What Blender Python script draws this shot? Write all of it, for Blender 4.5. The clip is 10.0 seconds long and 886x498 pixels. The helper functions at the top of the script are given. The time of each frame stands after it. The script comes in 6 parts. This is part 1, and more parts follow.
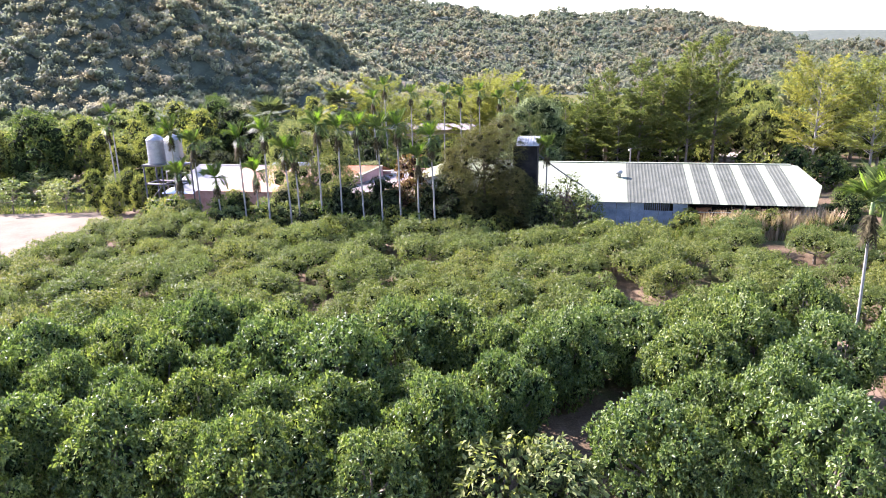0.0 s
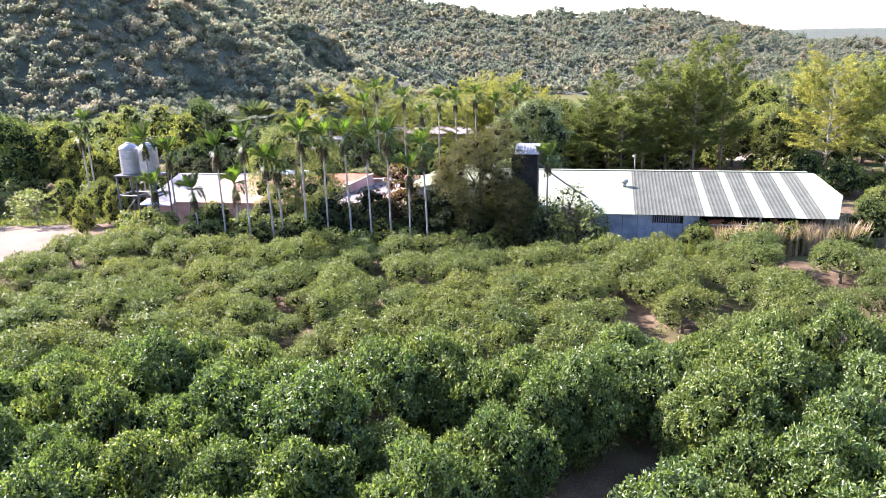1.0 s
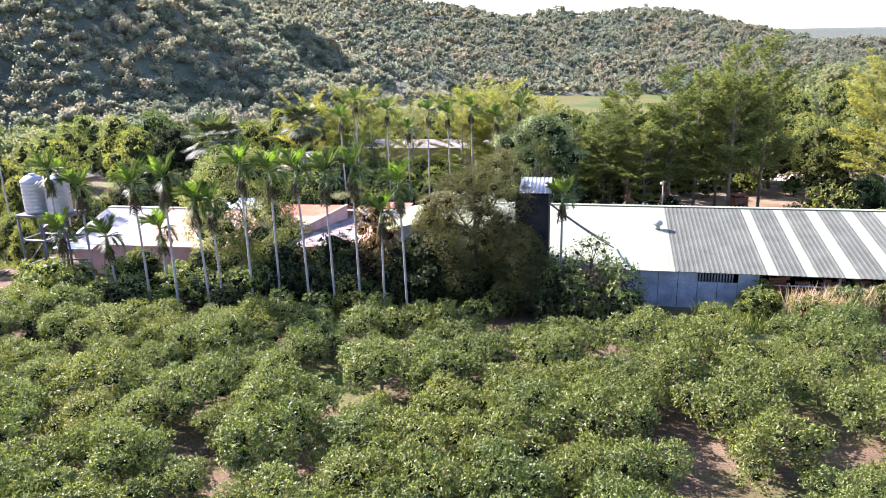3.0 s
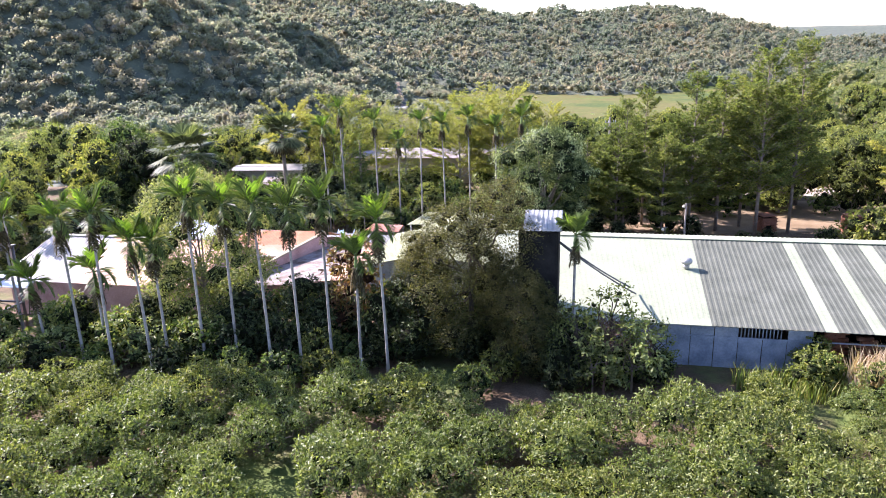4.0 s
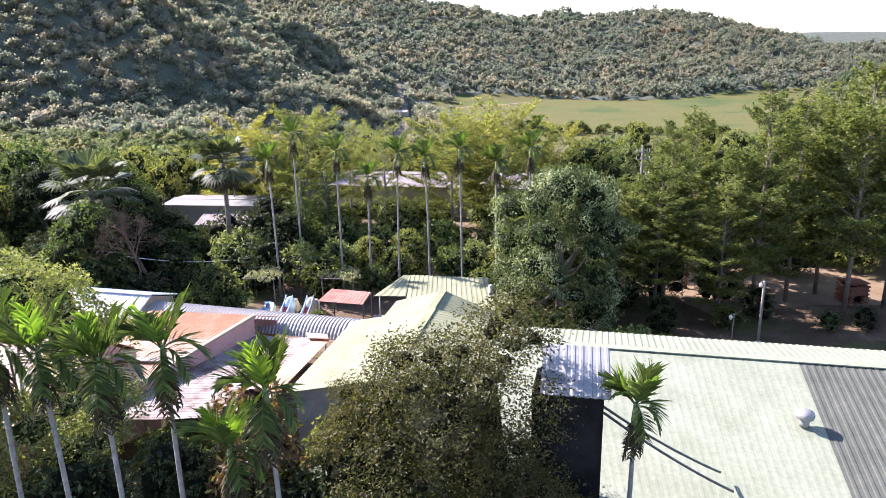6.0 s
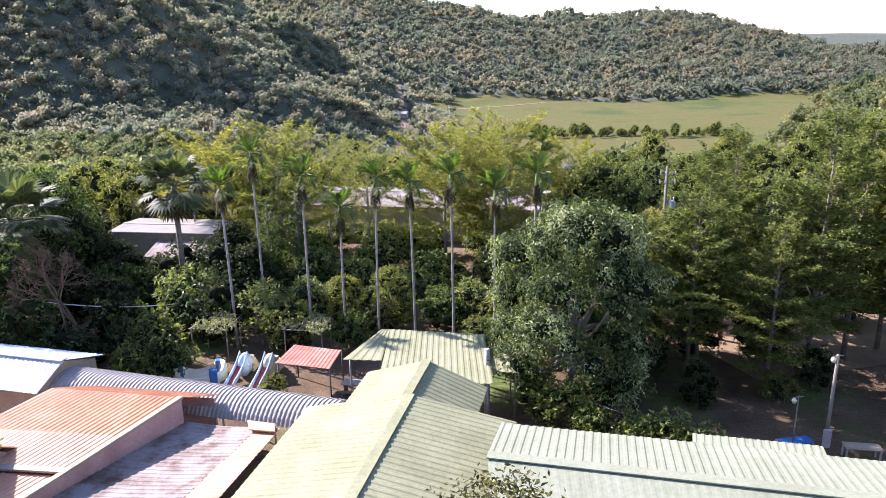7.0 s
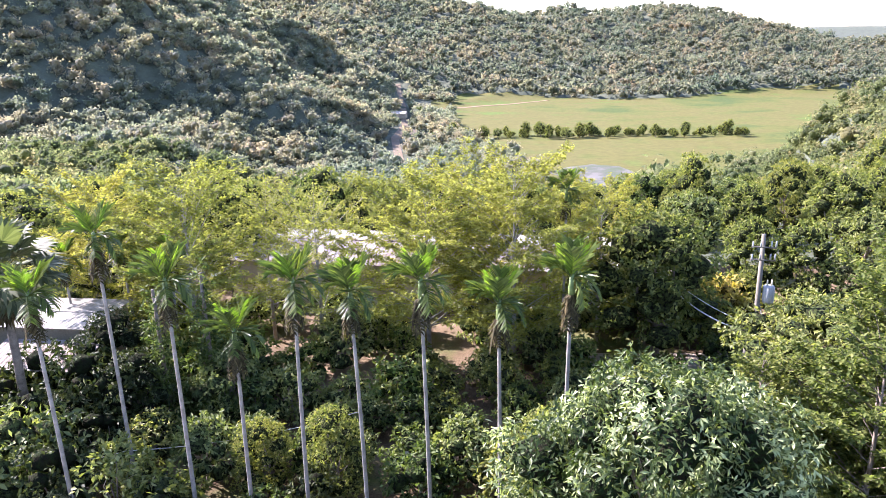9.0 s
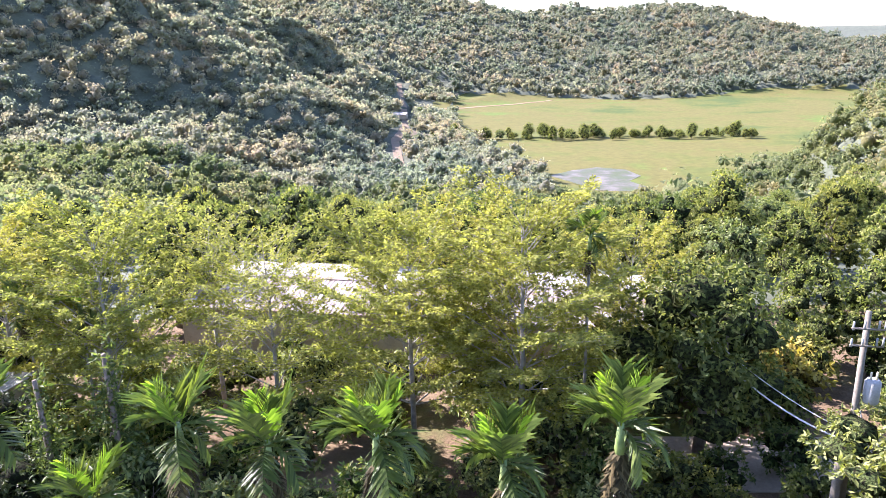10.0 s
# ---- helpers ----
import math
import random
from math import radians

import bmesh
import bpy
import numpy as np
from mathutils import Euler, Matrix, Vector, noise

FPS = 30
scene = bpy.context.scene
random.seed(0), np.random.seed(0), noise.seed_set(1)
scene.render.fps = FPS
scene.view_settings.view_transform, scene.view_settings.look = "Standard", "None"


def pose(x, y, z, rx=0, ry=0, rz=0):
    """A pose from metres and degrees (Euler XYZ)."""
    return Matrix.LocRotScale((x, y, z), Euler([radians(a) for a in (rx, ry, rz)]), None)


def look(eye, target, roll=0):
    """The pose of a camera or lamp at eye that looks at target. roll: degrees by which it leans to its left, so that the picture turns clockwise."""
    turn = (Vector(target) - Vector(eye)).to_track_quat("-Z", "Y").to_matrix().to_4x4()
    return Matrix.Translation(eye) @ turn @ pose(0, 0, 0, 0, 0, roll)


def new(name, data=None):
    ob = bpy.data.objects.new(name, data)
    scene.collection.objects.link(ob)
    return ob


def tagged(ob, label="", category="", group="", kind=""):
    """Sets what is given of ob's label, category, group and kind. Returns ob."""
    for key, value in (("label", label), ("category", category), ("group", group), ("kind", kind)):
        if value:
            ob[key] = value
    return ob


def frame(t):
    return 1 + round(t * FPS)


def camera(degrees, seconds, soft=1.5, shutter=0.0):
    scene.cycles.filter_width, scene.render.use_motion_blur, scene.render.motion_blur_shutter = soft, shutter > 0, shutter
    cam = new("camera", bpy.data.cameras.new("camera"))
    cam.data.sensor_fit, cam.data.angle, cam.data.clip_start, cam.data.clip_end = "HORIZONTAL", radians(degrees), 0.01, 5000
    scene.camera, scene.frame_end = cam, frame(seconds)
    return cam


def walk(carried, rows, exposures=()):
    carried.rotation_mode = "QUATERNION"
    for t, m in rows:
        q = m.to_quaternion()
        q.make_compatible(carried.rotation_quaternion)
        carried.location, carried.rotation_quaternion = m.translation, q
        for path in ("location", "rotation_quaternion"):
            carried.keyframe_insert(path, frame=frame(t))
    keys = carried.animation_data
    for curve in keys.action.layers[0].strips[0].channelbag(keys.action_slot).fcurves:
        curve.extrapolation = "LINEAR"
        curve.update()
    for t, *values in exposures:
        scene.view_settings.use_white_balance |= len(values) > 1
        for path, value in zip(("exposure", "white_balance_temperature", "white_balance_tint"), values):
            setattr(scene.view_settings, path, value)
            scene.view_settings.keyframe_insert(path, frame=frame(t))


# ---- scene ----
cam = camera(63.5, 10.0, 0.85)
PATH = [
    (0, (1.027, 2.402, 18.19), (1.041, 4.326, 17.643), -1.3),
    (0.5, (1.18, 4.704, 18.207), (1.199, 6.627, 17.661), -1.4),
    (1, (1.507, 7.579, 18.273), (1.527, 9.503, 17.726), -1.5),
    (1.5, (1.783, 10.99, 18.338), (1.805, 12.913, 17.791), -1.5),
    (2, (2.11, 14.795, 18.436), (2.134, 16.718, 17.889), -1.5),
    (2.5, (2.509, 18.945, 18.531), (2.531, 20.869, 17.984), -1.5),
    (4, (3.897, 32.537, 19.205), (3.914, 34.459, 18.653), -1.6),
    (4.5, (4.307, 37.215, 19.363), (4.323, 39.138, 18.811), -1.5),
    (5, (4.827, 42.064, 19.591), (4.839, 43.985, 19.034), -1.7),
    (5.5, (5.275, 47.011, 19.471), (5.289, 48.935, 18.922), -1.3),
    (7, (6.789, 62.581, 19.733), (6.799, 64.505, 19.186), -0.8),
    (7.5, (7.207, 67.749, 19.838), (7.214, 69.671, 19.289), -1.0),
    (8, (7.6, 72.973, 19.971), (7.606, 74.895, 19.418), -1.0),
    (8.5, (8.009, 78.195, 20.09), (8.013, 80.117, 19.536), -1.1),
    (9, (8.432, 83.65, 20.141), (8.433, 85.571, 19.586), -1.3),
    (9.5, (8.83, 88.93, 20.241), (8.828, 90.851, 19.686), -1.3),
    (10, (9.245, 94.417, 20.297), (9.24, 96.338, 19.74), -1.3),
]
walk(cam, [(t, look(eye, target, roll)) for t, eye, target, roll in PATH], [(0.0, 2.38, 6000, 32), (2.5, 2.35, 6000, 32), (4.0, 2.2, 6000, 32), (5.5, 2.08, 6000, 32), (7.0, 1.8, 6000, 32), (8.0, 2.05, 6000, 32), (9.0, 2.46, 6000, 32), (10.0, 2.54, 6000, 32)])


# ---- sky and sun: late-morning sun, ahead and to the left of the flight ----
SUN_DIR = Vector((-0.70, 0.46, 0.56)).normalized()
world = bpy.data.worlds.new("sky")
scene.world = world
world.use_nodes = True
wn = world.node_tree
sky = wn.nodes.new("ShaderNodeTexSky")
sky.sky_type = "NISHITA"
sky.sun_disc = False
sky.sun_elevation = math.asin(SUN_DIR.z)
sky.sun_rotation = math.atan2(SUN_DIR.x, SUN_DIR.y)
sky.air_density, sky.dust_density, sky.ozone_density = 1.0, 0.5, 1.6
wn.links.new(sky.outputs[0], wn.nodes["Background"].inputs[0])
wn.nodes["Background"].inputs[1].default_value = 0.105
sun = new("sun", bpy.data.lights.new("sun", "SUN"))
sun.data.energy = 5.0
sun.data.angle = radians(0.53)
sun.data.color = (1.0, 0.95, 0.86)
sun.matrix_world = look(SUN_DIR * 300, (0, 0, 0))


# ---- materials ----
def nodes_of(name):
    m = bpy.data.materials.new(name)
    m.use_nodes = True
    nt = m.node_tree
    return m, nt, nt.nodes["Principled BSDF"]


def node(nt, kind, **values):
    n = nt.nodes.new(kind)
    for key, value in values.items():
        n.inputs[key].default_value = value
    return n


def ramp(nt, source, stops):
    r = nt.nodes.new("ShaderNodeValToRGB")
    while len(r.color_ramp.elements) < len(stops):
        r.color_ramp.elements.new(0.5)
    for e, (p, c) in zip(r.color_ramp.elements, stops):
        e.position, e.color = p, (*c, 1)
    nt.links.new(source, r.inputs[0])
    return r.outputs[0]


def mixed(nt, kind, fac, a, b):
    n = nt.nodes.new("ShaderNodeMix")
    n.data_type, n.blend_type = "RGBA", kind
    if isinstance(fac, (int, float)):
        n.inputs[0].default_value = fac
    else:
        nt.links.new(fac, n.inputs[0])
    for value, socket in ((a, n.inputs[6]), (b, n.inputs[7])):
        if isinstance(value, tuple):
            socket.default_value = (*value, 1)
        else:
            nt.links.new(value, socket)
    return n.outputs[2]


def coords(nt, space="Object"):
    return nt.nodes.new("ShaderNodeTexCoord").outputs[space]


def noise_of(nt, scale, detail=4.0, rough=0.6, space="Object", vec=None):
    n = node(nt, "ShaderNodeTexNoise", Scale=scale, Detail=detail, Roughness=rough)
    nt.links.new(vec or coords(nt, space), n.inputs["Vector"])
    return n.outputs[0]


def bump(nt, bsdf, height, strength, distance):
    b = node(nt, "ShaderNodeBump", Strength=strength, Distance=distance)
    nt.links.new(height, b.inputs["Height"])
    nt.links.new(b.outputs[0], bsdf.inputs["Normal"])


INNER_SHADE = {}


def leaf_material(name, dark, mid, light, through_light=0.3, rough=0.42, spec=0.5, tree_shift=0.35, spot=0.25, tufts=None):
    """Leaves: every leaf and every tree has its own shade, and light comes through them."""
    m, nt, p = nodes_of(name)
    isl = nt.nodes.new("ShaderNodeNewGeometry").outputs["Random Per Island"]
    info = nt.nodes.new("ShaderNodeObjectInfo").outputs["Random"]
    base = ramp(nt, isl, [(0.0, dark), (0.5, mid), (1.0, light)])
    tint = ramp(nt, info, [(0.0, (0.62, 0.75, 0.8)), (0.5, (1, 1, 1)), (1.0, (1.35, 1.12, 0.8))])
    col = mixed(nt, "MULTIPLY", tree_shift, base, tint)
    patch = ramp(nt, noise_of(nt, spot, 3.0), [(0.3, (0.75, 0.8, 0.8)), (0.7, (1.2, 1.12, 0.95))])
    col = mixed(nt, "MULTIPLY", 0.7, col, patch)
    if tufts:
        scale, pale, start = tufts
        where = ramp(nt, noise_of(nt, scale, 2.0, 0.5), [(start, (0, 0, 0)), (start + 0.09, (1, 1, 1))])
        some = ramp(nt, isl, [(0.2, (0, 0, 0)), (0.6, (1, 1, 1))])
        col = mixed(nt, "MIX", mixed(nt, "MULTIPLY", 1.0, where, some), col, pale)
    nt.links.new(col, p.inputs["Base Color"])
    p.inputs["Roughness"].default_value = rough
    p.inputs["Specular IOR Level"].default_value = spec
    tr = nt.nodes.new("ShaderNodeBsdfTranslucent")
    bright = mixed(nt, "MULTIPLY", 1.0, col, (1.25, 1.35, 0.6))
    nt.links.new(bright, tr.inputs[0])
    mx = nt.nodes.new("ShaderNodeMixShader")
    mx.inputs[0].default_value = through_light
    nt.links.new(p.outputs[0], mx.inputs[1])
    nt.links.new(tr.outputs[0], mx.inputs[2])
    nt.links.new(mx.outputs[0], nt.nodes["Material Output"].inputs[0])
    # near-black copy of the leaf colour, painted as the shade inside a crown
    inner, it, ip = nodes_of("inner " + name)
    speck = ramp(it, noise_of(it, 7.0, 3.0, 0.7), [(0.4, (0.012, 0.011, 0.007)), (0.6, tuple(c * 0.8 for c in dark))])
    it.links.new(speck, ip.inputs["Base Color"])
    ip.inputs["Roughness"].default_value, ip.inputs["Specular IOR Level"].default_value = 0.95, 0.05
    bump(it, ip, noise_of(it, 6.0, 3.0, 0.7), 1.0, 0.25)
    INNER_SHADE[m.name] = inner
    return m


def woods_material(name, stops, cell, sheen=0.3):
    """Far woods: one shade for each crown, with change from clump to clump."""
    m, nt, p = nodes_of(name)
    co = coords(nt)
    warp = node(nt, "ShaderNodeTexNoise", Scale=0.25, Detail=3.0)
    nt.links.new(co, warp.inputs["Vector"])
    shifted = mixed(nt, "LINEAR_LIGHT", 1.6, co, warp.outputs[1])
    nt.nodes[-1].clamp_result = False
    cells = node(nt, "ShaderNodeTexVoronoi", Scale=cell)
    nt.links.new(shifted, cells.inputs["Vector"])
    split = nt.nodes.new("ShaderNodeSeparateColor")
    nt.links.new(cells.outputs["Color"], split.inputs[0])
    col = ramp(nt, split.outputs[0], stops)
    isl = nt.nodes.new("ShaderNodeNewGeometry").outputs["Random Per Island"]
    col = mixed(nt, "MULTIPLY", 0.8, col, ramp(nt, isl, [(0.0, (0.75, 0.77, 0.78)), (1.0, (1.25, 1.22, 1.15))]))
    tuft = ramp(nt, noise_of(nt, 0.7, 4.0, 0.75, vec=co), [(0.35, (0.6, 0.62, 0.62)), (0.65, (1.3, 1.28, 1.2))])
    col = mixed(nt, "MULTIPLY", 0.75, col, tuft)
    broad = ramp(nt, noise_of(nt, 0.012, 3.0, 0.5, vec=co), [(0.35, (0.85, 0.95, 0.95)), (0.65, (1.15, 1.02, 0.9))])
    col = mixed(nt, "MULTIPLY", 0.8, col, broad)
    nt.links.new(col, p.inputs["Base Color"])
    p.inputs["Roughness"].default_value = 0.75
    p.inputs["Specular IOR Level"].default_value = 0.15
    p.inputs["Sheen Weight"].default_value = sheen
    p.inputs["Sheen Roughness"].default_value = 0.6
    bump(nt, p, noise_of(nt, 0.8, 4.0, 0.75, vec=co), 1.0, 0.8)
    tr = nt.nodes.new("ShaderNodeBsdfTranslucent")
    nt.links.new(col, tr.inputs[0])
    mx = nt.nodes.new("ShaderNodeMixShader")
    mx.inputs[0].default_value = 0.62
    nt.links.new(p.outputs[0], mx.inputs[1])
    nt.links.new(tr.outputs[0], mx.inputs[2])
    nt.links.new(mx.outputs[0], nt.nodes["Material Output"].inputs[0])
    return m


def plain(name, stops, scale=1.5, rough=0.8, metal=0.0, spec=0.4, bumps=0.3, distance=0.02, fine=18.0, space="Object", shift=0.0):
    """A worn surface: coarse stains, fine grain and a fine relief."""
    m, nt, p = nodes_of(name)
    co = coords(nt, space)
    col = ramp(nt, noise_of(nt, scale, 6.0, 0.62, vec=co), stops)
    grain = noise_of(nt, fine, 3.0, 0.7, vec=co)
    col = mixed(nt, "OVERLAY", 0.35, col, ramp(nt, grain, [(0.25, (0.25, 0.25, 0.25)), (0.75, (0.75, 0.75, 0.75))]))
    if shift:
        info = nt.nodes.new("ShaderNodeObjectInfo").outputs["Random"]
        col = mixed(nt, "MULTIPLY", shift, col, ramp(nt, info, [(0, (0.6, 0.6, 0.62)), (1, (1.25, 1.2, 1.15))]))
    nt.links.new(col, p.inputs["Base Color"])
    p.inputs["Roughness"].default_value = rough
    p.inputs["Metallic"].default_value = metal
    p.inputs["Specular IOR Level"].default_value = spec
    if bumps:
        bump(nt, p, grain, bumps, distance)
    return m


M_ORCHARD = leaf_material("orchard leaves", (0.04, 0.061, 0.014), (0.12, 0.152, 0.037), (0.225, 0.248, 0.085), 0.38, 0.42, 0.3, 0.5, 0.35)
M_NEAR = leaf_material("glossy orchard leaves", (0.026, 0.054, 0.014), (0.11, 0.158, 0.042), (0.235, 0.285, 0.1), 0.36, 0.38, 0.36, 0.4, 0.4)
M_LUSH = leaf_material("dark broad leaves", (0.036, 0.06, 0.018), (0.08, 0.115, 0.034), (0.16, 0.2, 0.068), 0.38, 0.6, 0.18)
M_MANGO = leaf_material("mango leaves", (0.02, 0.04, 0.012), (0.052, 0.084, 0.025), (0.115, 0.15, 0.052), 0.28, 0.5, 0.25, 0.3, 0.3, (0.6, (0.37, 0.42, 0.21), 0.5))
M_YELLOW = leaf_material("yellow green leaves", (0.165, 0.172, 0.045), (0.265, 0.272, 0.08), (0.365, 0.365, 0.13), 0.54, 0.7, 0.06, 0.35)
M_PALE = leaf_material("pale grey green leaves", (0.16, 0.18, 0.1), (0.27, 0.29, 0.18), (0.4, 0.41, 0.29), 0.35, 0.6, 0.2)
M_OLIVE = leaf_material("olive leaves", (0.07, 0.09, 0.028), (0.145, 0.165, 0.052), (0.24, 0.25, 0.09), 0.45, 0.65, 0.12)
M_TIER = leaf_material("tiered tree leaves", (0.06, 0.086, 0.024), (0.13, 0.16, 0.046), (0.245, 0.265, 0.088), 0.48, 0.6, 0.12)
M_RUST = leaf_material("reddish leaves", (0.07, 0.035, 0.02), (0.16, 0.085, 0.04), (0.22, 0.2, 0.06), 0.3, 0.5, 0.35)
M_GRASS = leaf_material("tall grass", (0.06, 0.1, 0.02), (0.14, 0.19, 0.04), (0.3, 0.28, 0.1), 0.35, 0.55, 0.3)
M_PLUME = leaf_material("reed plumes", (0.26, 0.2, 0.15), (0.36, 0.29, 0.23), (0.46, 0.39, 0.32), 0.3, 0.85, 0.1)
M_FROND = leaf_material("palm fronds", (0.035, 0.06, 0.014), (0.085, 0.125, 0.028), (0.16, 0.21, 0.05), 0.36, 0.5, 0.35)
M_YOUNG = leaf_material("young palm frond", (0.11, 0.2, 0.02), (0.17, 0.28, 0.03), (0.24, 0.36, 0.05), 0.45, 0.5, 0.3)
M_DRY = leaf_material("dry palm frond", (0.03, 0.026, 0.014), (0.065, 0.055, 0.03), (0.11, 0.095, 0.05), 0.15, 0.8, 0.1)
M_FAN = leaf_material("fan palm leaves", (0.045, 0.06, 0.028), (0.085, 0.105, 0.05), (0.15, 0.17, 0.09), 0.28, 0.6, 0.2)
M_LAWN = leaf_material("light green leaves", (0.09, 0.12, 0.04), (0.18, 0.21, 0.075), (0.3, 0.32, 0.13), 0.36, 0.55, 0.25)
# Dark creeper leaves, with the deep shade of the undergrowth put into their colour.
M_DEEP = leaf_material("creepers darkened for shade", (0.018, 0.028, 0.01), (0.045, 0.06, 0.022), (0.1, 0.12, 0.045), 0.2, 0.6, 0.2)
M_MIX = leaf_material("mixed wood leaves", (0.085, 0.11, 0.034), (0.17, 0.195, 0.06), (0.29, 0.29, 0.105), 0.46, 0.65, 0.1)
M_GREYLEAF = leaf_material("brownish olive leaves", (0.032, 0.034, 0.013), (0.072, 0.072, 0.026), (0.145, 0.135, 0.05), 0.36, 0.6, 0.15)
M_AMBER = leaf_material("amber leaves", (0.2, 0.15, 0.03), (0.36, 0.28, 0.06), (0.46, 0.38, 0.1), 0.4, 0.55, 0.25)
# Hill and ridge leaf colours are paled and greyed, plus sheen, for distance haze.
M_WOODS = woods_material("hazed hill woods", [(0.0, (0.15, 0.185, 0.11)), (0.3, (0.22, 0.25, 0.15)), (0.6, (0.27, 0.285, 0.175)), (0.8, (0.29, 0.275, 0.17)), (1.0, (0.32, 0.285, 0.18))], 0.085, 0.45)
M_RIDGE = woods_material("hazed ridge woods", [(0.0, (0.11, 0.14, 0.085)), (0.35, (0.165, 0.19, 0.115)), (0.7, (0.205, 0.215, 0.135)), (1.0, (0.25, 0.225, 0.145))], 0.06, 0.3)
M_WOODS_NEAR = woods_material("valley woods", [(0.0, (0.085, 0.12, 0.045)), (0.35, (0.15, 0.185, 0.07)), (0.7, (0.2, 0.23, 0.09)), (1.0, (0.26, 0.25, 0.12))], 0.12, 0.15)
M_BARK = plain("grey brown bark", [(0.3, (0.09, 0.07, 0.05)), (0.7, (0.24, 0.2, 0.16))], 3.0, 0.9, fine=30)
M_DARK_BARK = plain("dark brown bark", [(0.3, (0.035, 0.028, 0.02)), (0.7, (0.1, 0.08, 0.06))], 3.0, 0.9, fine=30, spec=0.1)
M_PALE_BARK = plain("pale palm bark", [(0.3, (0.17, 0.155, 0.13)), (0.7, (0.34, 0.32, 0.285))], 2.5, 0.9, fine=25, spec=0.2)
M_SHAFT = plain("green crownshaft", [(0.3, (0.09, 0.15, 0.04)), (0.7, (0.2, 0.26, 0.08))], 4, 0.5)
M_DEADWOOD = plain("bare twigs", [(0.3, (0.1, 0.062, 0.042)), (0.7, (0.2, 0.135, 0.095))], 3.0, 0.9, spec=0.1)
M_CREAM = plain("cream painted roof sheet", [(0.3, (0.196, 0.216, 0.143)), (0.55, (0.232, 0.253, 0.172)), (0.8, (0.262, 0.283, 0.204))], 0.5, 0.65, spec=0.12, fine=6, bumps=0.05)
M_GREEN_ROOF = plain("pale green roof sheet", [(0.3, (0.185, 0.195, 0.105)), (0.55, (0.235, 0.245, 0.14)), (0.8, (0.275, 0.285, 0.175))], 0.5, 0.65, spec=0.12, fine=6, bumps=0.05)
M_WHITE_ROOF = plain("white roof sheet", [(0.3, (0.26, 0.245, 0.215)), (0.7, (0.35, 0.33, 0.295))], 0.6, 0.65, spec=0.15, fine=6, bumps=0.05)
M_SKYLIGHT = plain("grey translucent roof sheet", [(0.3, (0.082, 0.088, 0.066)), (0.7, (0.126, 0.132, 0.102))], 0.7, 0.65, spec=0.08, fine=7, bumps=0.05, shift=0.3)
M_RED_ROOF = plain("red roof sheet", [(0.3, (0.36, 0.135, 0.065)), (0.5, (0.42, 0.18, 0.085)), (0.7, (0.5, 0.25, 0.14))], 0.7, 0.6, fine=5, bumps=0.08, spec=0.2)
M_ORANGE_ROOF = plain("faded orange roof sheet", [(0.28, (0.42, 0.19, 0.105)), (0.5, (0.51, 0.28, 0.165)), (0.72, (0.58, 0.41, 0.29))], 0.5, 0.6, fine=5, bumps=0.08)
M_RUST_WHITE = plain("white roof sheet with rust", [(0.32, (0.11, 0.075, 0.055)), (0.44, (0.2, 0.16, 0.135)), (0.54, (0.27, 0.24, 0.22)), (0.7, (0.31, 0.29, 0.275))], 0.9, 0.7, fine=9, bumps=0.1, spec=0.12)
M_RED_PATCHY = plain("patchy red roof sheet", [(0.3, (0.36, 0.23, 0.18)), (0.55, (0.36, 0.15, 0.105)), (0.8, (0.3, 0.1, 0.07))], 1.2, 0.7, fine=6, bumps=0.08, spec=0.15)
M_BLUE_ROOF = plain("pale blue roof sheet", [(0.3, (0.36, 0.44, 0.5)), (0.7, (0.55, 0.6, 0.64))], 0.8, 0.45, fine=6, bumps=0.05)
M_METAL = plain("galvanised metal", [(0.3, (0.2, 0.205, 0.19)), (0.7, (0.32, 0.32, 0.295))], 2.0, 0.55, 0.3, fine=12, bumps=0.05)
M_STEEL = plain("brushed steel tank", [(0.3, (0.26, 0.27, 0.28)), (0.7, (0.37, 0.37, 0.37))], 1.5, 0.45, 0.4, fine=12, bumps=0.05)
M_DARKSTEEL = plain("dark steel frame", [(0.3, (0.05, 0.05, 0.055)), (0.7, (0.13, 0.12, 0.12))], 2, 0.6)
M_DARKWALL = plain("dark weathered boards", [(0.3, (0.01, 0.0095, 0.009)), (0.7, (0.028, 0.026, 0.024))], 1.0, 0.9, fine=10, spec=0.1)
M_SHEDWALL = plain("blue grey weathered wall", [(0.25, (0.12, 0.15, 0.18)), (0.5, (0.23, 0.26, 0.3)), (0.75, (0.34, 0.37, 0.4))], 0.8, 0.8, fine=8, spec=0.2)
M_CONCRETE = plain("weathered concrete", [(0.3, (0.28, 0.26, 0.23)), (0.7, (0.46, 0.43, 0.39))], 1.0, 0.85, fine=14)
M_PINKWALL = plain("pink rendered wall", [(0.3, (0.36, 0.2, 0.17)), (0.7, (0.52, 0.34, 0.3))], 0.8, 0.85, fine=10)
M_BRICK = plain("orange brick", [(0.3, (0.2, 0.085, 0.05)), (0.7, (0.3, 0.14, 0.085))], 3, 0.9, fine=20, shift=0.5, spec=0.1)
M_CREAMWALL = plain("cream rendered wall", [(0.3, (0.27, 0.22, 0.15)), (0.7, (0.39, 0.33, 0.235))], 0.8, 0.85, fine=10)
M_PLASTIC_CREAM = plain("cream fibreglass", [(0.3, (0.62, 0.55, 0.36)), (0.7, (0.72, 0.66, 0.48))], 1.5, 0.4, bumps=0.03)
M_PLASTIC_BLUE = plain("pale blue fibreglass", [(0.3, (0.4, 0.55, 0.66)), (0.7, (0.55, 0.68, 0.76))], 1.5, 0.35, bumps=0.03)
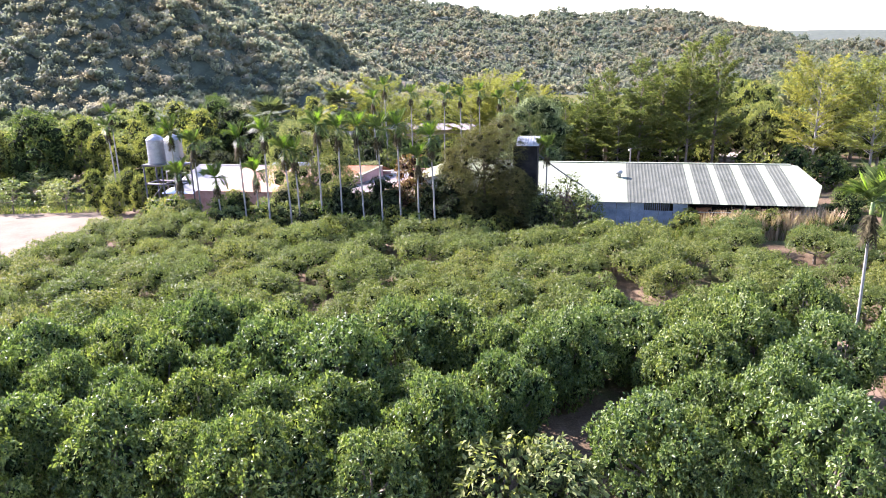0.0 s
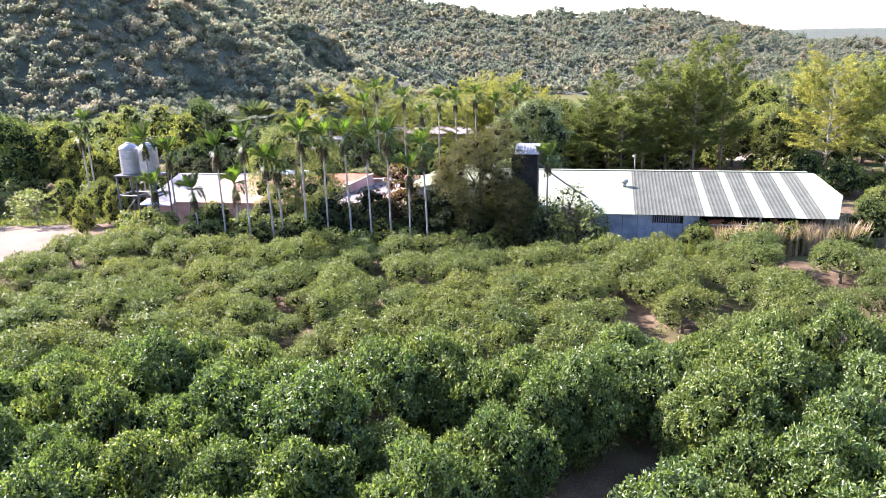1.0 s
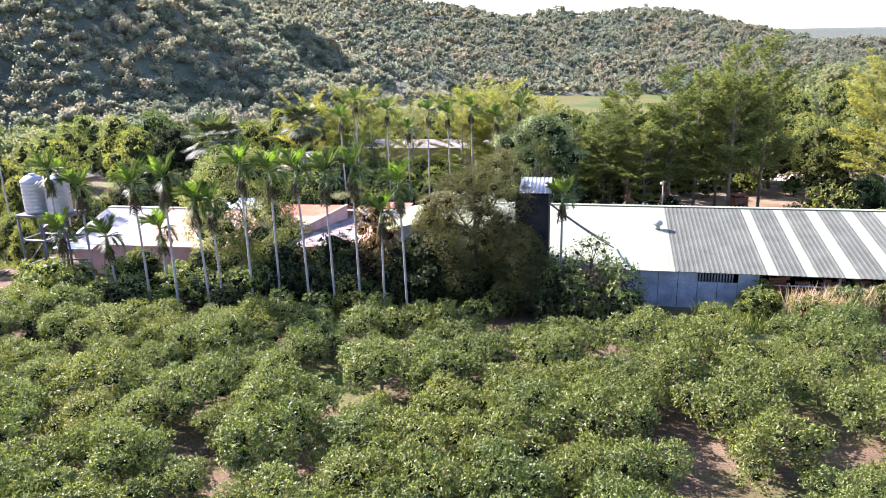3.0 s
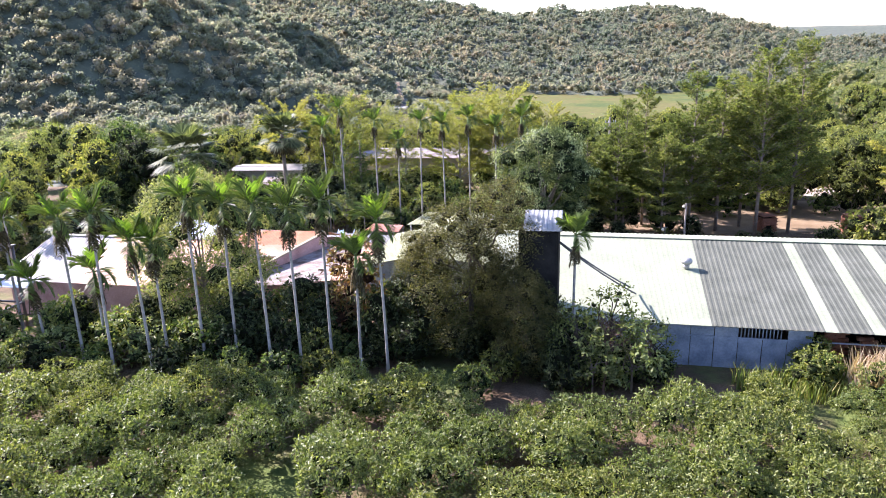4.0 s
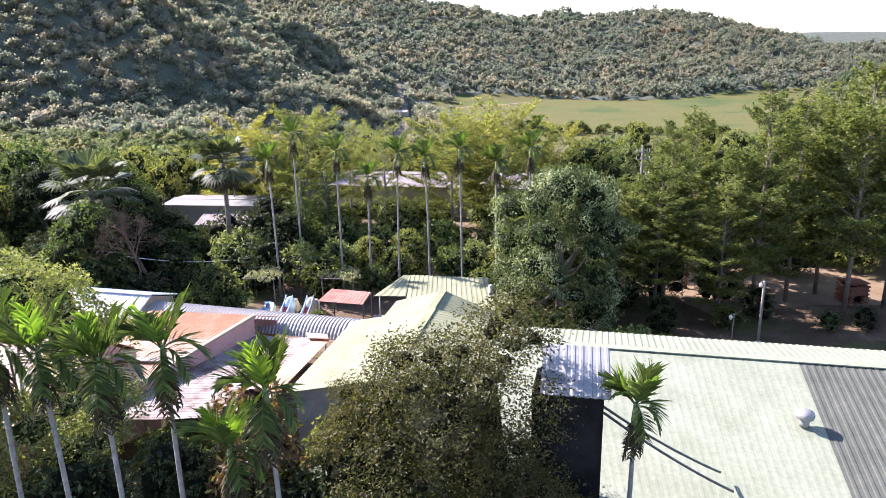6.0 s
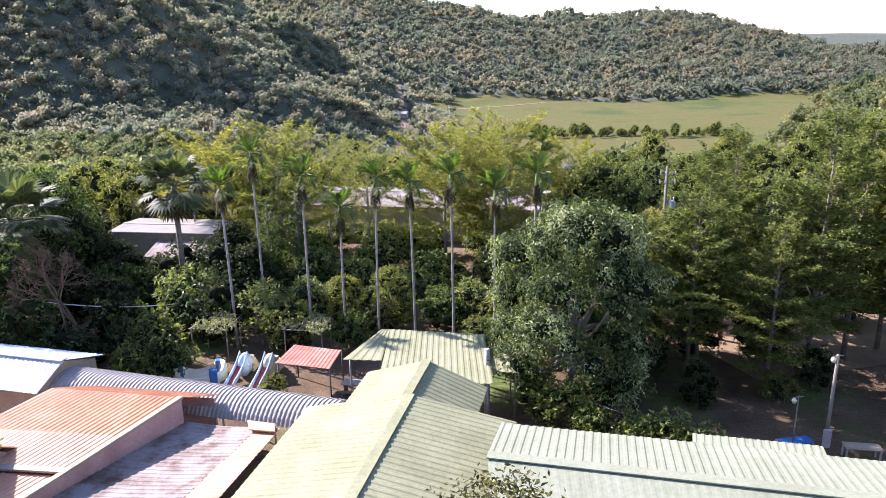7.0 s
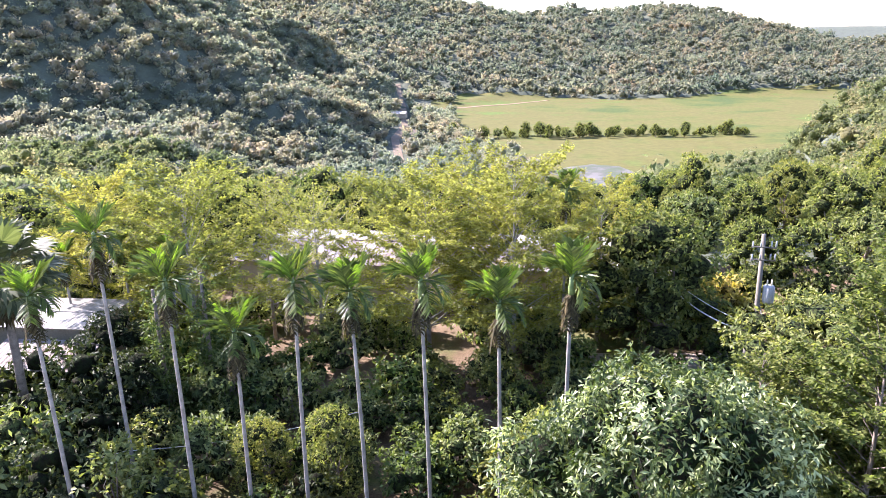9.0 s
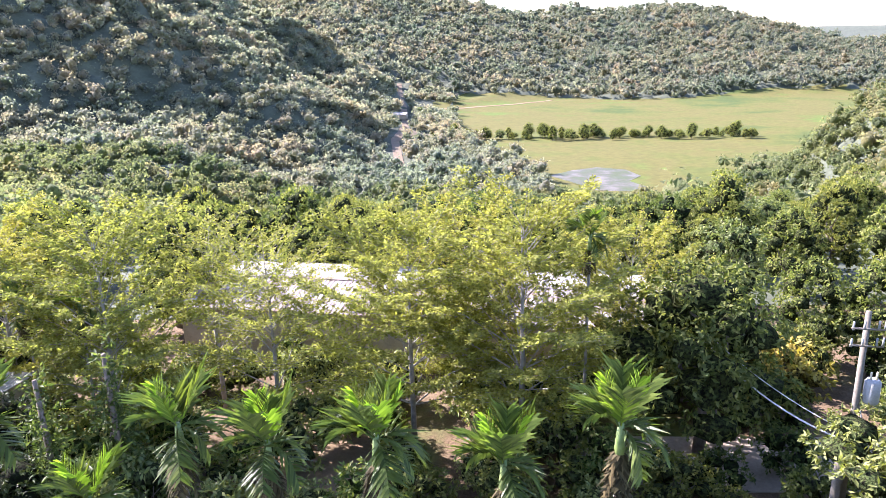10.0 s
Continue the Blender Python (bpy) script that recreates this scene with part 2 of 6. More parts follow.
M_PLASTIC_DEEP = plain("deep blue paint", [(0.3, (0.03, 0.12, 0.32)), (0.7, (0.06, 0.2, 0.42))], 1.5, 0.4, bumps=0.03)
M_PLASTIC_RED = plain("dark red paint", [(0.3, (0.25, 0.03, 0.03)), (0.7, (0.36, 0.06, 0.05))], 1.5, 0.4, bumps=0.03)
M_POLE = plain("grey pole concrete", [(0.3, (0.14, 0.125, 0.1)), (0.7, (0.22, 0.2, 0.165))], 1.5, 0.9, fine=14, spec=0.1)
M_CABLE = plain("pale cable", [(0.3, (0.45, 0.44, 0.42)), (0.7, (0.6, 0.59, 0.56))], 4, 0.6, bumps=0)
M_PORCELAIN = plain("grey transformer paint", [(0.3, (0.25, 0.26, 0.26)), (0.7, (0.35, 0.355, 0.35))], 2, 0.6)
M_STONE = plain("pale garden stone", [(0.3, (0.28, 0.26, 0.23)), (0.7, (0.5, 0.47, 0.42))], 1.5, 0.9)


def soil_material():
    """Ground: brown soil with leaf litter, dry grass and green patches; meadow on the valley floor."""
    m, nt, p = nodes_of("soil and grass")
    co = coords(nt)
    soil = ramp(nt, noise_of(nt, 0.35, 8.0, 0.65, vec=co), [(0.3, (0.085, 0.06, 0.036)), (0.5, (0.14, 0.1, 0.06)), (0.7, (0.22, 0.165, 0.105))])
    litter = ramp(nt, noise_of(nt, 9.0, 4.0, 0.75, vec=co), [(0.4, (0.45, 0.42, 0.4)), (0.62, (1.15, 1.1, 1.05))])
    soil = mixed(nt, "MULTIPLY", 0.7, soil, litter)
    grass = ramp(nt, noise_of(nt, 1.7, 6.0, 0.7, vec=co), [(0.3, (0.04, 0.07, 0.016)), (0.7, (0.14, 0.17, 0.045))])
    where = ramp(nt, noise_of(nt, 0.11, 5.0, 0.6, vec=co), [(0.5, (0, 0, 0)), (0.64, (1, 1, 1))])
    col = mixed(nt, "MIX", where, soil, grass)
    nt.links.new(col, p.inputs["Base Color"])
    p.inputs["Roughness"].default_value = 0.95
    p.inputs["Specular IOR Level"].default_value = 0.15
    bump(nt, p, noise_of(nt, 4.0, 8.0, 0.7, vec=co), 0.6, 0.15)
    return m


def meadow_material():
    m, nt, p = nodes_of("dry meadow")
    co = coords(nt)
    col = ramp(nt, noise_of(nt, 0.012, 7.0, 0.62, vec=co), [(0.36, (0.056, 0.08, 0.023)), (0.46, (0.09, 0.098, 0.027)), (0.52, (0.105, 0.098, 0.033)), (0.58, (0.098, 0.094, 0.03)), (0.66, (0.08, 0.115, 0.026))])
    fine = ramp(nt, noise_of(nt, 0.25, 6.0, 0.75, vec=co), [(0.3, (0.7, 0.72, 0.7)), (0.7, (1.2, 1.18, 1.1))])
    nt.links.new(mixed(nt, "MULTIPLY", 0.8, col, fine), p.inputs["Base Color"])
    p.inputs["Roughness"].default_value = 0.95
    p.inputs["Specular IOR Level"].default_value = 0.1
    return m


M_SOIL = soil_material()
M_MEADOW = meadow_material()
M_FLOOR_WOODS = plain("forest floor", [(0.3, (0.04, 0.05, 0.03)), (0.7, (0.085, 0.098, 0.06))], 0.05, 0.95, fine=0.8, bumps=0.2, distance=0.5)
M_PAD = plain("pale sandy concrete", [(0.3, (0.155, 0.12, 0.082)), (0.5, (0.19, 0.15, 0.105)), (0.7, (0.215, 0.17, 0.12))], 0.25, 0.95, fine=6, bumps=0.1, spec=0.1)
M_YARD = plain("trodden yard earth", [(0.3, (0.15, 0.105, 0.06)), (0.7, (0.25, 0.185, 0.115))], 0.3, 0.95, fine=6, bumps=0.2, spec=0.1)
M_TRACK = plain("brown track earth", [(0.3, (0.15, 0.105, 0.07)), (0.7, (0.25, 0.185, 0.13))], 0.5, 0.95, fine=6, bumps=0.2, spec=0.1)
M_ROAD = plain("pale concrete lane", [(0.3, (0.3, 0.25, 0.19)), (0.7, (0.44, 0.38, 0.3))], 0.3, 0.95, fine=5, bumps=0.1, spec=0.1)
M_POND = plain("grey pond mud", [(0.4, (0.06, 0.075, 0.028)), (0.5, (0.08, 0.08, 0.055)), (0.6, (0.13, 0.12, 0.1))], 0.09, 0.6, fine=0.6, bumps=0.1, spec=0.2)


# ---- builders ----
U = Vector((0.973, -0.230, 0.0))   # along the shed and the orchard rows
N = Vector((0.230, 0.973, 0.0))    # across them


def mesh_of(name, verts, faces, mats, index=None, smooth=False):
    me = bpy.data.meshes.new(name)
    me.from_pydata([tuple(v) for v in verts], [], [tuple(f) for f in faces])
    for m in mats if isinstance(mats, (list, tuple)) else [mats]:
        me.materials.append(m)
    if index is not None:
        me.polygons.foreach_set("material_index", np.asarray(index, dtype=np.int32))
    if smooth:
        me.polygons.foreach_set("use_smooth", np.ones(len(me.polygons), dtype=bool))
    me.update()
    return me


def sub(name, me, parent, label="", m=None):
    """A mesh as one part under a thing or a part."""
    ob = new(name, me)
    ob.parent = parent
    if m is not None:
        ob.matrix_basis = m
    if label:
        tagged(ob, label)
    return ob


def part(name, bm, material, parent, label="", smooth=False):
    """A bmesh as one part under a thing or a part."""
    me = bpy.data.meshes.new(name)
    bm.to_mesh(me)
    bm.free()
    me.materials.append(material)
    if smooth:
        me.polygons.foreach_set("use_smooth", np.ones(len(me.polygons), dtype=bool))
    return sub(name, me, parent, label)


def thing(name, m, label, category, group="", kind=""):
    ob = new(name)
    ob.matrix_basis = m
    ob.empty_display_size = 0.3
    return tagged(ob, label, category, group, kind)


def box_bm(x0, x1, y0, y1, z0, z1, bevel=0.0, bm=None):
    bm = bm or bmesh.new()
    made = bmesh.ops.create_cube(bm, size=1.0, matrix=Matrix.LocRotScale(((x0 + x1) / 2, (y0 + y1) / 2, (z0 + z1) / 2), None, (x1 - x0, y1 - y0, z1 - z0)))
    if bevel:
        edges = list({e for v in made["verts"] for e in v.link_edges})
        bmesh.ops.bevel(bm, geom=edges, offset=bevel, segments=1, affect="EDGES")
    return bm


def tube(points, radii, sides=8, closed=True):
    """Vertices and faces of a tapered tube along points."""
    verts, faces = [], []
    pts = [Vector(p) for p in points]
    for i, p in enumerate(pts):
        d = (pts[min(i + 1, len(pts) - 1)] - pts[max(i - 1, 0)]).normalized()
        a = d.cross(Vector((0.3, 0.9, 0.1))).normalized()
        b = d.cross(a)
        for k in range(sides):
            w = 2 * math.pi * k / sides
            verts.append(p + (a * math.cos(w) + b * math.sin(w)) * radii[i])
    for i in range(len(pts) - 1):
        for k in range(sides):
            k2 = (k + 1) % sides
            faces.append((i * sides + k, i * sides + k2, (i + 1) * sides + k2, (i + 1) * sides + k))
    if closed:
        faces.append(tuple(range(sides - 1, -1, -1)))
        faces.append(tuple((len(pts) - 1) * sides + k for k in range(sides)))
    return verts, faces


def join_tubes(tubes):
    verts, faces = [], []
    for v, f in tubes:
        o = len(verts)
        verts += v
        faces += [tuple(i + o for i in g) for g in f]
    return verts, faces


def pole_mesh(name, points, radii, mat, sides=8):
    v, f = tube(points, radii, sides)
    return mesh_of(name, v, f, mat, smooth=True)


def corrugated(name, a, b, c, d, pitch, amp, mat, parent, label="", sag=0.0, rows=2, arch=0.0):
    """A ribbed sheet: the ribs run from edge a-b to edge d-c; it has a lower face 3 cm under the upper one.
    arch: the sheet bows up between the edges."""
    a, b, c, d = (Vector(p) for p in (a, b, c, d))
    width = ((b - a).length + (c - d).length) / 2
    cells = max(2, int(width / pitch))
    across = []
    for i in range(cells):
        for f, h in ((0.0, 0.0), (0.42, 0.0), (0.56, 1.0), (0.86, 1.0)):
            across.append(((i + f) / cells, h))
    across.append((1.0, 0.0))
    n = (b - a).cross(d - a).normalized()
    if n.z < 0:
        n = -n
    verts, faces = [], []
    for layer in (0.0, -0.03):
        for j in range(rows):
            t = j / (rows - 1)
            for s, h in across:
                p = a.lerp(b, s).lerp(d.lerp(c, s), t)
                lift = h * amp * 0.5 + layer + arch * math.sin(math.pi * t) - sag * math.sin(math.pi * t)
                verts.append(p + n * lift)
    w = len(across)
    for j in range(rows - 1):
        for i in range(w - 1):
            q = j * w + i
            faces.append((q, q + 1, q + 1 + w, q + w))
            q += rows * w
            faces.append((q + w, q + 1 + w, q + 1, q))
    o = rows * w
    for i in range(w - 1):
        faces.append((i, i + o, i + 1 + o, i + 1))
        q = (rows - 1) * w + i
        faces.append((q, q + 1, q + 1 + o, q + o))
    for j in range(rows - 1):
        q = j * w
        faces.append((q, q + w, q + w + o, q + o))
        q += w - 1
        faces.append((q, q + o, q + w + o, q + w))
    return sub(name, mesh_of(name, verts, faces, mat), parent, label)


def slab(name, points, thick, mat, parent, label=""):
    """A flat plate through a ring of points, thick downwards."""
    n = len(points)
    up = [Vector(p) for p in points]
    verts = up + [p - Vector((0, 0, thick)) for p in up]
    faces = [tuple(range(n)), tuple(range(2 * n - 1, n - 1, -1))]
    faces += [(i, i + n, (i + 1) % n + n, (i + 1) % n) for i in range(n)]
    return sub(name, mesh_of(name, verts, faces, mat), parent, label)


def wall_plate(name, p, q, z0, z1, thick, mat, parent, label="", z1b=None):
    """An upright wall from p to q in plan."""
    p, q = Vector((p[0], p[1], 0)), Vector((q[0], q[1], 0))
    side = (q - p).normalized().cross(Vector((0, 0, 1))) * thick
    zb = z1 if z1b is None else z1b
    verts = []
    for o in (Vector((0, 0, 0)), side):
        verts += [p + o + Vector((0, 0, z0)), q + o + Vector((0, 0, z0)), q + o + Vector((0, 0, zb)), p + o + Vector((0, 0, z1))]
    faces = [(0, 1, 2, 3), (7, 6, 5, 4), (0, 4, 5, 1), (1, 5, 6, 2), (2, 6, 7, 3), (3, 7, 4, 0)]
    return sub(name, mesh_of(name, verts, faces, mat), parent, label)


# ---- plants ----
def leaves_on(rng, blobs, count, length, width, droop=0.25, shell=0.3, spread=0.8, top=0.0, per=6, loose=0.22):
    """Rhombic leaves over the skins of ellipsoid blobs (x, y, z, rx, ry, rz), each folded a little."""
    blobs = np.array(blobs, dtype=float)
    area = (blobs[:, 3] * blobs[:, 4] + blobs[:, 3] * blobs[:, 5] + blobs[:, 4] * blobs[:, 5])
    which = rng.choice(len(blobs), size=int(count * 1.6 / per) + 40, p=area / area.sum())
    d = rng.normal(size=(len(which), 3))
    d /= np.linalg.norm(d, axis=1)[:, None]
    if top:
        flip = (d[:, 2] < 0) & (rng.random(len(d)) < top)
        d[flip, 2] *= -1
    r = 1.04 - shell * rng.random(len(d)) ** 1.5
    b = blobs[which]
    pos = b[:, :3] + d * b[:, 3:] * r[:, None]
    keep = np.ones(len(pos), bool)
    for k, o in enumerate(blobs):
        e = (((pos - o[:3]) / o[3:]) ** 2).sum(1)
        keep &= (which == k) | (e > 0.62)
    tufts = max(1, count // per)
    pos, d = np.repeat(pos[keep][:tufts], per, axis=0), np.repeat(d[keep][:tufts], per, axis=0)
    d = d + rng.normal(size=d.shape) * 0.55
    d /= np.linalg.norm(d, axis=1)[:, None]
    pos = pos + rng.normal(size=pos.shape) * length * loose
    return leaf_quads(rng, pos, d, length, width, droop, spread)


def leaf_quads(rng, pos, out, length, width, droop=0.25, spread=0.8):
    n = len(pos)
    nor = out + rng.normal(size=(n, 3)) * spread
    nor[:, 2] += 0.35
    nor /= np.linalg.norm(nor, axis=1)[:, None] + 1e-9
    ax = rng.normal(size=(n, 3)) * 0.6 + out * 0.9
    ax[:, 2] -= droop
    ax -= nor * (ax * nor).sum(1)[:, None]
    ax /= np.linalg.norm(ax, axis=1)[:, None] + 1e-9
    side = np.cross(nor, ax)
    L = length * (0.65 + 0.7 * rng.random(n))[:, None]
    W = width * (0.65 + 0.7 * rng.random(n))[:, None]
    lift = nor * W * 0.25
    verts = np.stack([pos, pos + ax * L * 0.5 + side * W * 0.5 + lift, pos + ax * L, pos + ax * L * 0.5 - side * W * 0.5 + lift], 1).reshape(-1, 3)
    k = np.arange(n) * 4
    faces = np.concatenate([np.stack([k, k + 1, k + 2], 1), np.stack([k, k + 2, k + 3], 1)])
    return verts, faces


def fast_mesh(name, verts, faces, mats, index=None):
    """A triangle mesh from arrays."""
    verts, faces = np.asarray(verts, dtype=np.float32), np.asarray(faces, dtype=np.int32)
    me = bpy.data.meshes.new(name)
    me.vertices.add(len(verts))
    me.vertices.foreach_set("co", verts.ravel())
    me.loops.add(faces.size)
    me.loops.foreach_set("vertex_index", faces.ravel())
    me.polygons.add(len(faces))
    me.polygons.foreach_set("loop_start", np.arange(0, faces.size, 3, dtype=np.int32))
    me.polygons.foreach_set("loop_total", np.full(len(faces), 3, dtype=np.int32))
    for m in mats if isinstance(mats, (list, tuple)) else [mats]:
        me.materials.append(m)
    if index is not None:
        me.polygons.foreach_set("material_index", np.asarray(index, dtype=np.int32))
    me.update(calc_edges=True)
    return me


def ico(level):
    bm = bmesh.new()
    bmesh.ops.create_icosphere(bm, subdivisions=level, radius=1.0)
    v = np.array([tuple(x.co) for x in bm.verts])
    f = np.array([[x.index for x in face.verts] for face in bm.faces])
    bm.free()
    return v, f


ICO1, ICO2 = ico(1), ico(2)


def merged(pieces):
    verts, faces, o = [], [], 0
    for v, f in pieces:
        verts.append(np.asarray(v, dtype=float))
        faces.append(np.asarray(f) + o)
        o += len(v)
    return np.concatenate(verts), np.concatenate(faces)


def crown_mesh(name, seed, blobs, count, length, width, mat, core=0.68, **kw):
    """A leafy crown: tufts of leaves on the blobs, and inside a ragged mass of twigs and leaves with its shade put into
    the colour.
    """
    rng = np.random.default_rng(seed)
    outer = leaves_on(rng, blobs, count, length, width, **kw)
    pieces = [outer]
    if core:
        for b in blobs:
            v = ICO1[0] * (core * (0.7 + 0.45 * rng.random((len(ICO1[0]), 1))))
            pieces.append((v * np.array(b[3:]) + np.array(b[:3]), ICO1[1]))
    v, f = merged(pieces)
    return fast_mesh(name, v, f, [mat, INNER_SHADE[mat.name]], (np.arange(len(f)) >= len(outer[1])).astype(int))


def limbs_mesh(name, seed, height, radius, blobs, mat, base=0.0, lean=0.0, sides=6, most=14):
    """A tapered trunk that forks into a limb for every blob."""
    rng = np.random.default_rng(seed)
    top = Vector((lean * height, lean * 0.4 * height, height))
    tubes = [tube([(0, 0, base - 0.3), (lean * 0.3 * height + 0.05, 0.03, height * 0.4), top], [radius * 1.25, radius * 0.9, radius * 0.6], sides)]
    step = max(1, math.ceil(len(blobs) / most))
    for b in blobs[::step]:
        end = Vector(b[:3]) + Vector((0, 0, b[5] * 0.3))
        start = Vector((0, 0, base)).lerp(top, 0.55 + 0.45 * rng.random())
        mid = start.lerp(end, 0.5) + Vector(rng.normal(size=3) * 0.12 * (end - start).length)
        tubes.append(tube([start, mid, end], [radius * 0.5, radius * 0.32, radius * 0.1], 5, False))
    v, f = join_tubes(tubes)
    return mesh_of(name, v, f, mat, smooth=True)


def ball_blobs(seed, n, radius, z0, z1, size, flat=0.8):
    """Blobs that fill a rounded, uneven crown between two heights."""
    rng = np.random.default_rng(seed)
    out = []
    for i in range(n):
        a = 2.4 * i + rng.normal() * 0.4
        t = (i + 0.5) / n
        z = z0 + (z1 - z0) * t
        r = radius * math.sqrt(max(0.05, 1 - (2 * t - 0.85) ** 2 * 0.85)) * (0.55 + 0.25 * rng.random())
        s = size * (0.75 + 0.5 * rng.random())
        out.append((r * math.cos(a), r * math.sin(a), z, s, s, s * flat))
    return out


def tier_kind(seed, height, first, radius, tiers, profile, rise, step, leaf, mat, bark, trunk_r=0.17, fork=6, full=1.0, gap=0.12, droop=0.1, apart=0.42):
    """A tree whose limbs leave a straight trunk in tiers; every limb carries twigs to both sides, with leaves along them in a flat spray.
    profile: the reach of a limb by its height, 0 to 1; rise: the slope of the lowest and the highest limbs; step: metres between leaves."""
    rng = np.random.default_rng(seed)
    tubes = [tube([(0, 0, -0.3), (0.06, 0.04, height * 0.5), (0.02, -0.05, height * 0.95)], [trunk_r * 1.3, trunk_r * 0.8, trunk_r * 0.15], 7)]
    spots, outs = [], []

    def spray(p, q, bow):
        """Leaves along a twig from p to q."""
        n = max(2, int((q - p).length / step * full))
        for f in rng.random(n):
            s = p.lerp(q, f) + Vector((0, 0, bow * f * (1 - f) * 4)) + Vector(rng.normal(size=3)) * 0.05
            d = (q - p).normalized() * 0.7 + Vector(rng.normal(size=3)) * 0.6
            for _ in range(2):
                spots.append(tuple(s + Vector(rng.normal(size=3)) * 0.06))
                outs.append(tuple(d + Vector(rng.normal(size=3)) * 0.4))

    for k in range(tiers):
        t = k / (tiers - 1)
        z = first + (height * 0.93 - first) * t
        n = fork if t < 0.7 else fork - 1
        turn = rng.random() * 6.28
        for i in range(n):
            if rng.random() < gap:
                continue
            a = turn + 6.28 * i / n + rng.normal() * 0.3
            reach = radius * float(np.interp(t, np.linspace(0, 1, len(profile)), profile)) * (0.6 + 0.5 * rng.random())
            slope = rise[0] + (rise[1] - rise[0]) * t + rng.normal() * 0.1
            p = Vector((0, 0, z + rng.normal() * 0.25))
            q = p + Vector((reach * math.cos(a), reach * math.sin(a), reach * slope))
            m = p.lerp(q, 0.5) + Vector((0, 0, 0.08 * reach))
            r = trunk_r * (0.36 - 0.2 * t)
            tubes.append(tube([p, m, q], [r, r * 0.6, 0.012], 4, False))
            along = Vector((math.cos(a), math.sin(a), slope)).normalized()
            side = Vector((-math.sin(a), math.cos(a), 0))
            f = 0.22 + 0.1 * rng.random()
            while f < 1.0:
                c = p * (1 - f) ** 2 + m * (2 * f * (1 - f)) + q * (f * f)
                for sgn in (-1, 1):
                    size = (0.16 + 0.42 * math.sin(math.pi * min(1.0, f * 0.8 + 0.16))) * reach * (0.6 + 0.5 * rng.random()) * (1.12 - 0.5 * f)
                    e = c + (along * 0.75 + side * sgn * 0.75 + Vector((0, 0, rng.normal() * 0.1 - droop))).normalized() * size
                    if size > 0.5:
                        tubes.append(tube([c, e], [0.02, 0.007], 3, False))
                    spray(c, e, 0.06 * size)
                f += apart * (1.0 + 0.5 * rng.random()) / max(1.0, reach)
            spray(m, q, 0.0)
    pos, out = np.array(spots), np.array(outs)
    nor = np.array([0, 0, 1.0]) + rng.normal(size=pos.shape) * 0.45
    v, fc = leaf_plates(rng, pos, out, nor, leaf, leaf * 0.46)
    tv, tf = join_tubes(tubes)
    return mesh_of("trunk", tv, tf, bark, smooth=True), fast_mesh("crown", v, fc, mat)


def leaf_plates(rng, pos, ax, nor, length, width):
    """Rhombic leaves with given axes and normals."""
    n = len(pos)
    nor = nor / (np.linalg.norm(nor, axis=1)[:, None] + 1e-9)
    ax = ax - nor * (ax * nor).sum(1)[:, None]
    ax /= np.linalg.norm(ax, axis=1)[:, None] + 1e-9
    side = np.cross(nor, ax)
    L = length * (0.6 + 0.8 * rng.random(n))[:, None]
    W = width * (0.6 + 0.8 * rng.random(n))[:, None]
    verts = np.stack([pos, pos + ax * L * 0.5 + side * W * 0.5 + nor * W * 0.2, pos + ax * L, pos + ax * L * 0.5 - side * W * 0.5 + nor * W * 0.2], 1).reshape(-1, 3)
    k = np.arange(n) * 4
    return verts, np.concatenate([np.stack([k, k + 1, k + 2], 1), np.stack([k, k + 2, k + 3], 1)])


def tree_kind(seed, height, trunk_r, blobs, count, length, width, mat, bark, core=0.68, most=14, **kw):
    """The two shared meshes of a kind of tree."""
    return (limbs_mesh("trunk", seed, height, trunk_r, blobs, bark, most=most), crown_mesh("crown", seed, blobs, count, length, width, mat, core, **kw))


def tree(meshes, x, y, z, turn, scale, name, label, category="tree", group="", tall=None):
    m = pose(x, y, z, 0, 0, turn) @ Matrix.Diagonal((scale, scale, tall or scale, 1))
    ob = thing(name, m, label, category, group)
    sub("trunk", meshes[0], ob)
    sub("crown", meshes[1], ob)
    return ob


# ---- terrain ----
def soft(a, b, v):
    t = np.clip((v - a) / (b - a), 0, 1)
    return t * t * (3 - 2 * t)


RIDGES = [  # crest points and the fall to both sides
    (0.62, [(-520, 700, 190), (-330, 640, 125), (-215, 596, 58), (-145, 566, 20), (-100, 540, -10), (-80, 500, -30)]),
    (0.65, [(-480, 860, 190), (-300, 800, 118), (-182, 782, 52), (-95, 730, -4), (-62, 690, -34)]),
    (0.6, [(-560, 560, 120), (-380, 520, 72), (-285, 486, 22), (-235, 450, -8)]),
    (0.28, [(-1000, 1500, 290), (-420, 1490, 160), (0, 1480, 92), (62, 1480, 80), (135, 1480, 64), (175, 1470, 56), (248, 1490, 70), (320, 1490, 60), (380, 1490, 67),
            (450, 1490, 71), (525, 1490, 56), (580, 1480, 36), (640, 1470, 12), (760, 1440, 2), (1000, 1400, -2)]),
    (0.30, [(120, 1150, -15), (300, 1080, -12), (520, 1010, -22)]),
    (0.10, [(500, 3300, 30), (1500, 3600, 60), (2300, 3500, 45), (4000, 3300, 70)]),
]


def wobble(x, y, size, seed):
    k = 2 * math.pi / size
    s = np.sin(x * k + 1.7 * np.sin(y * k * 0.63 + seed) + seed * 2.1) * np.sin(y * k * 0.87 + 1.3 * np.sin(x * k * 0.71 - seed) + seed)
    return s + 0.5 * np.sin(x * k * 2.3 + seed * 3.3) * np.sin(y * k * 2.1 - seed + np.sin(x * k))


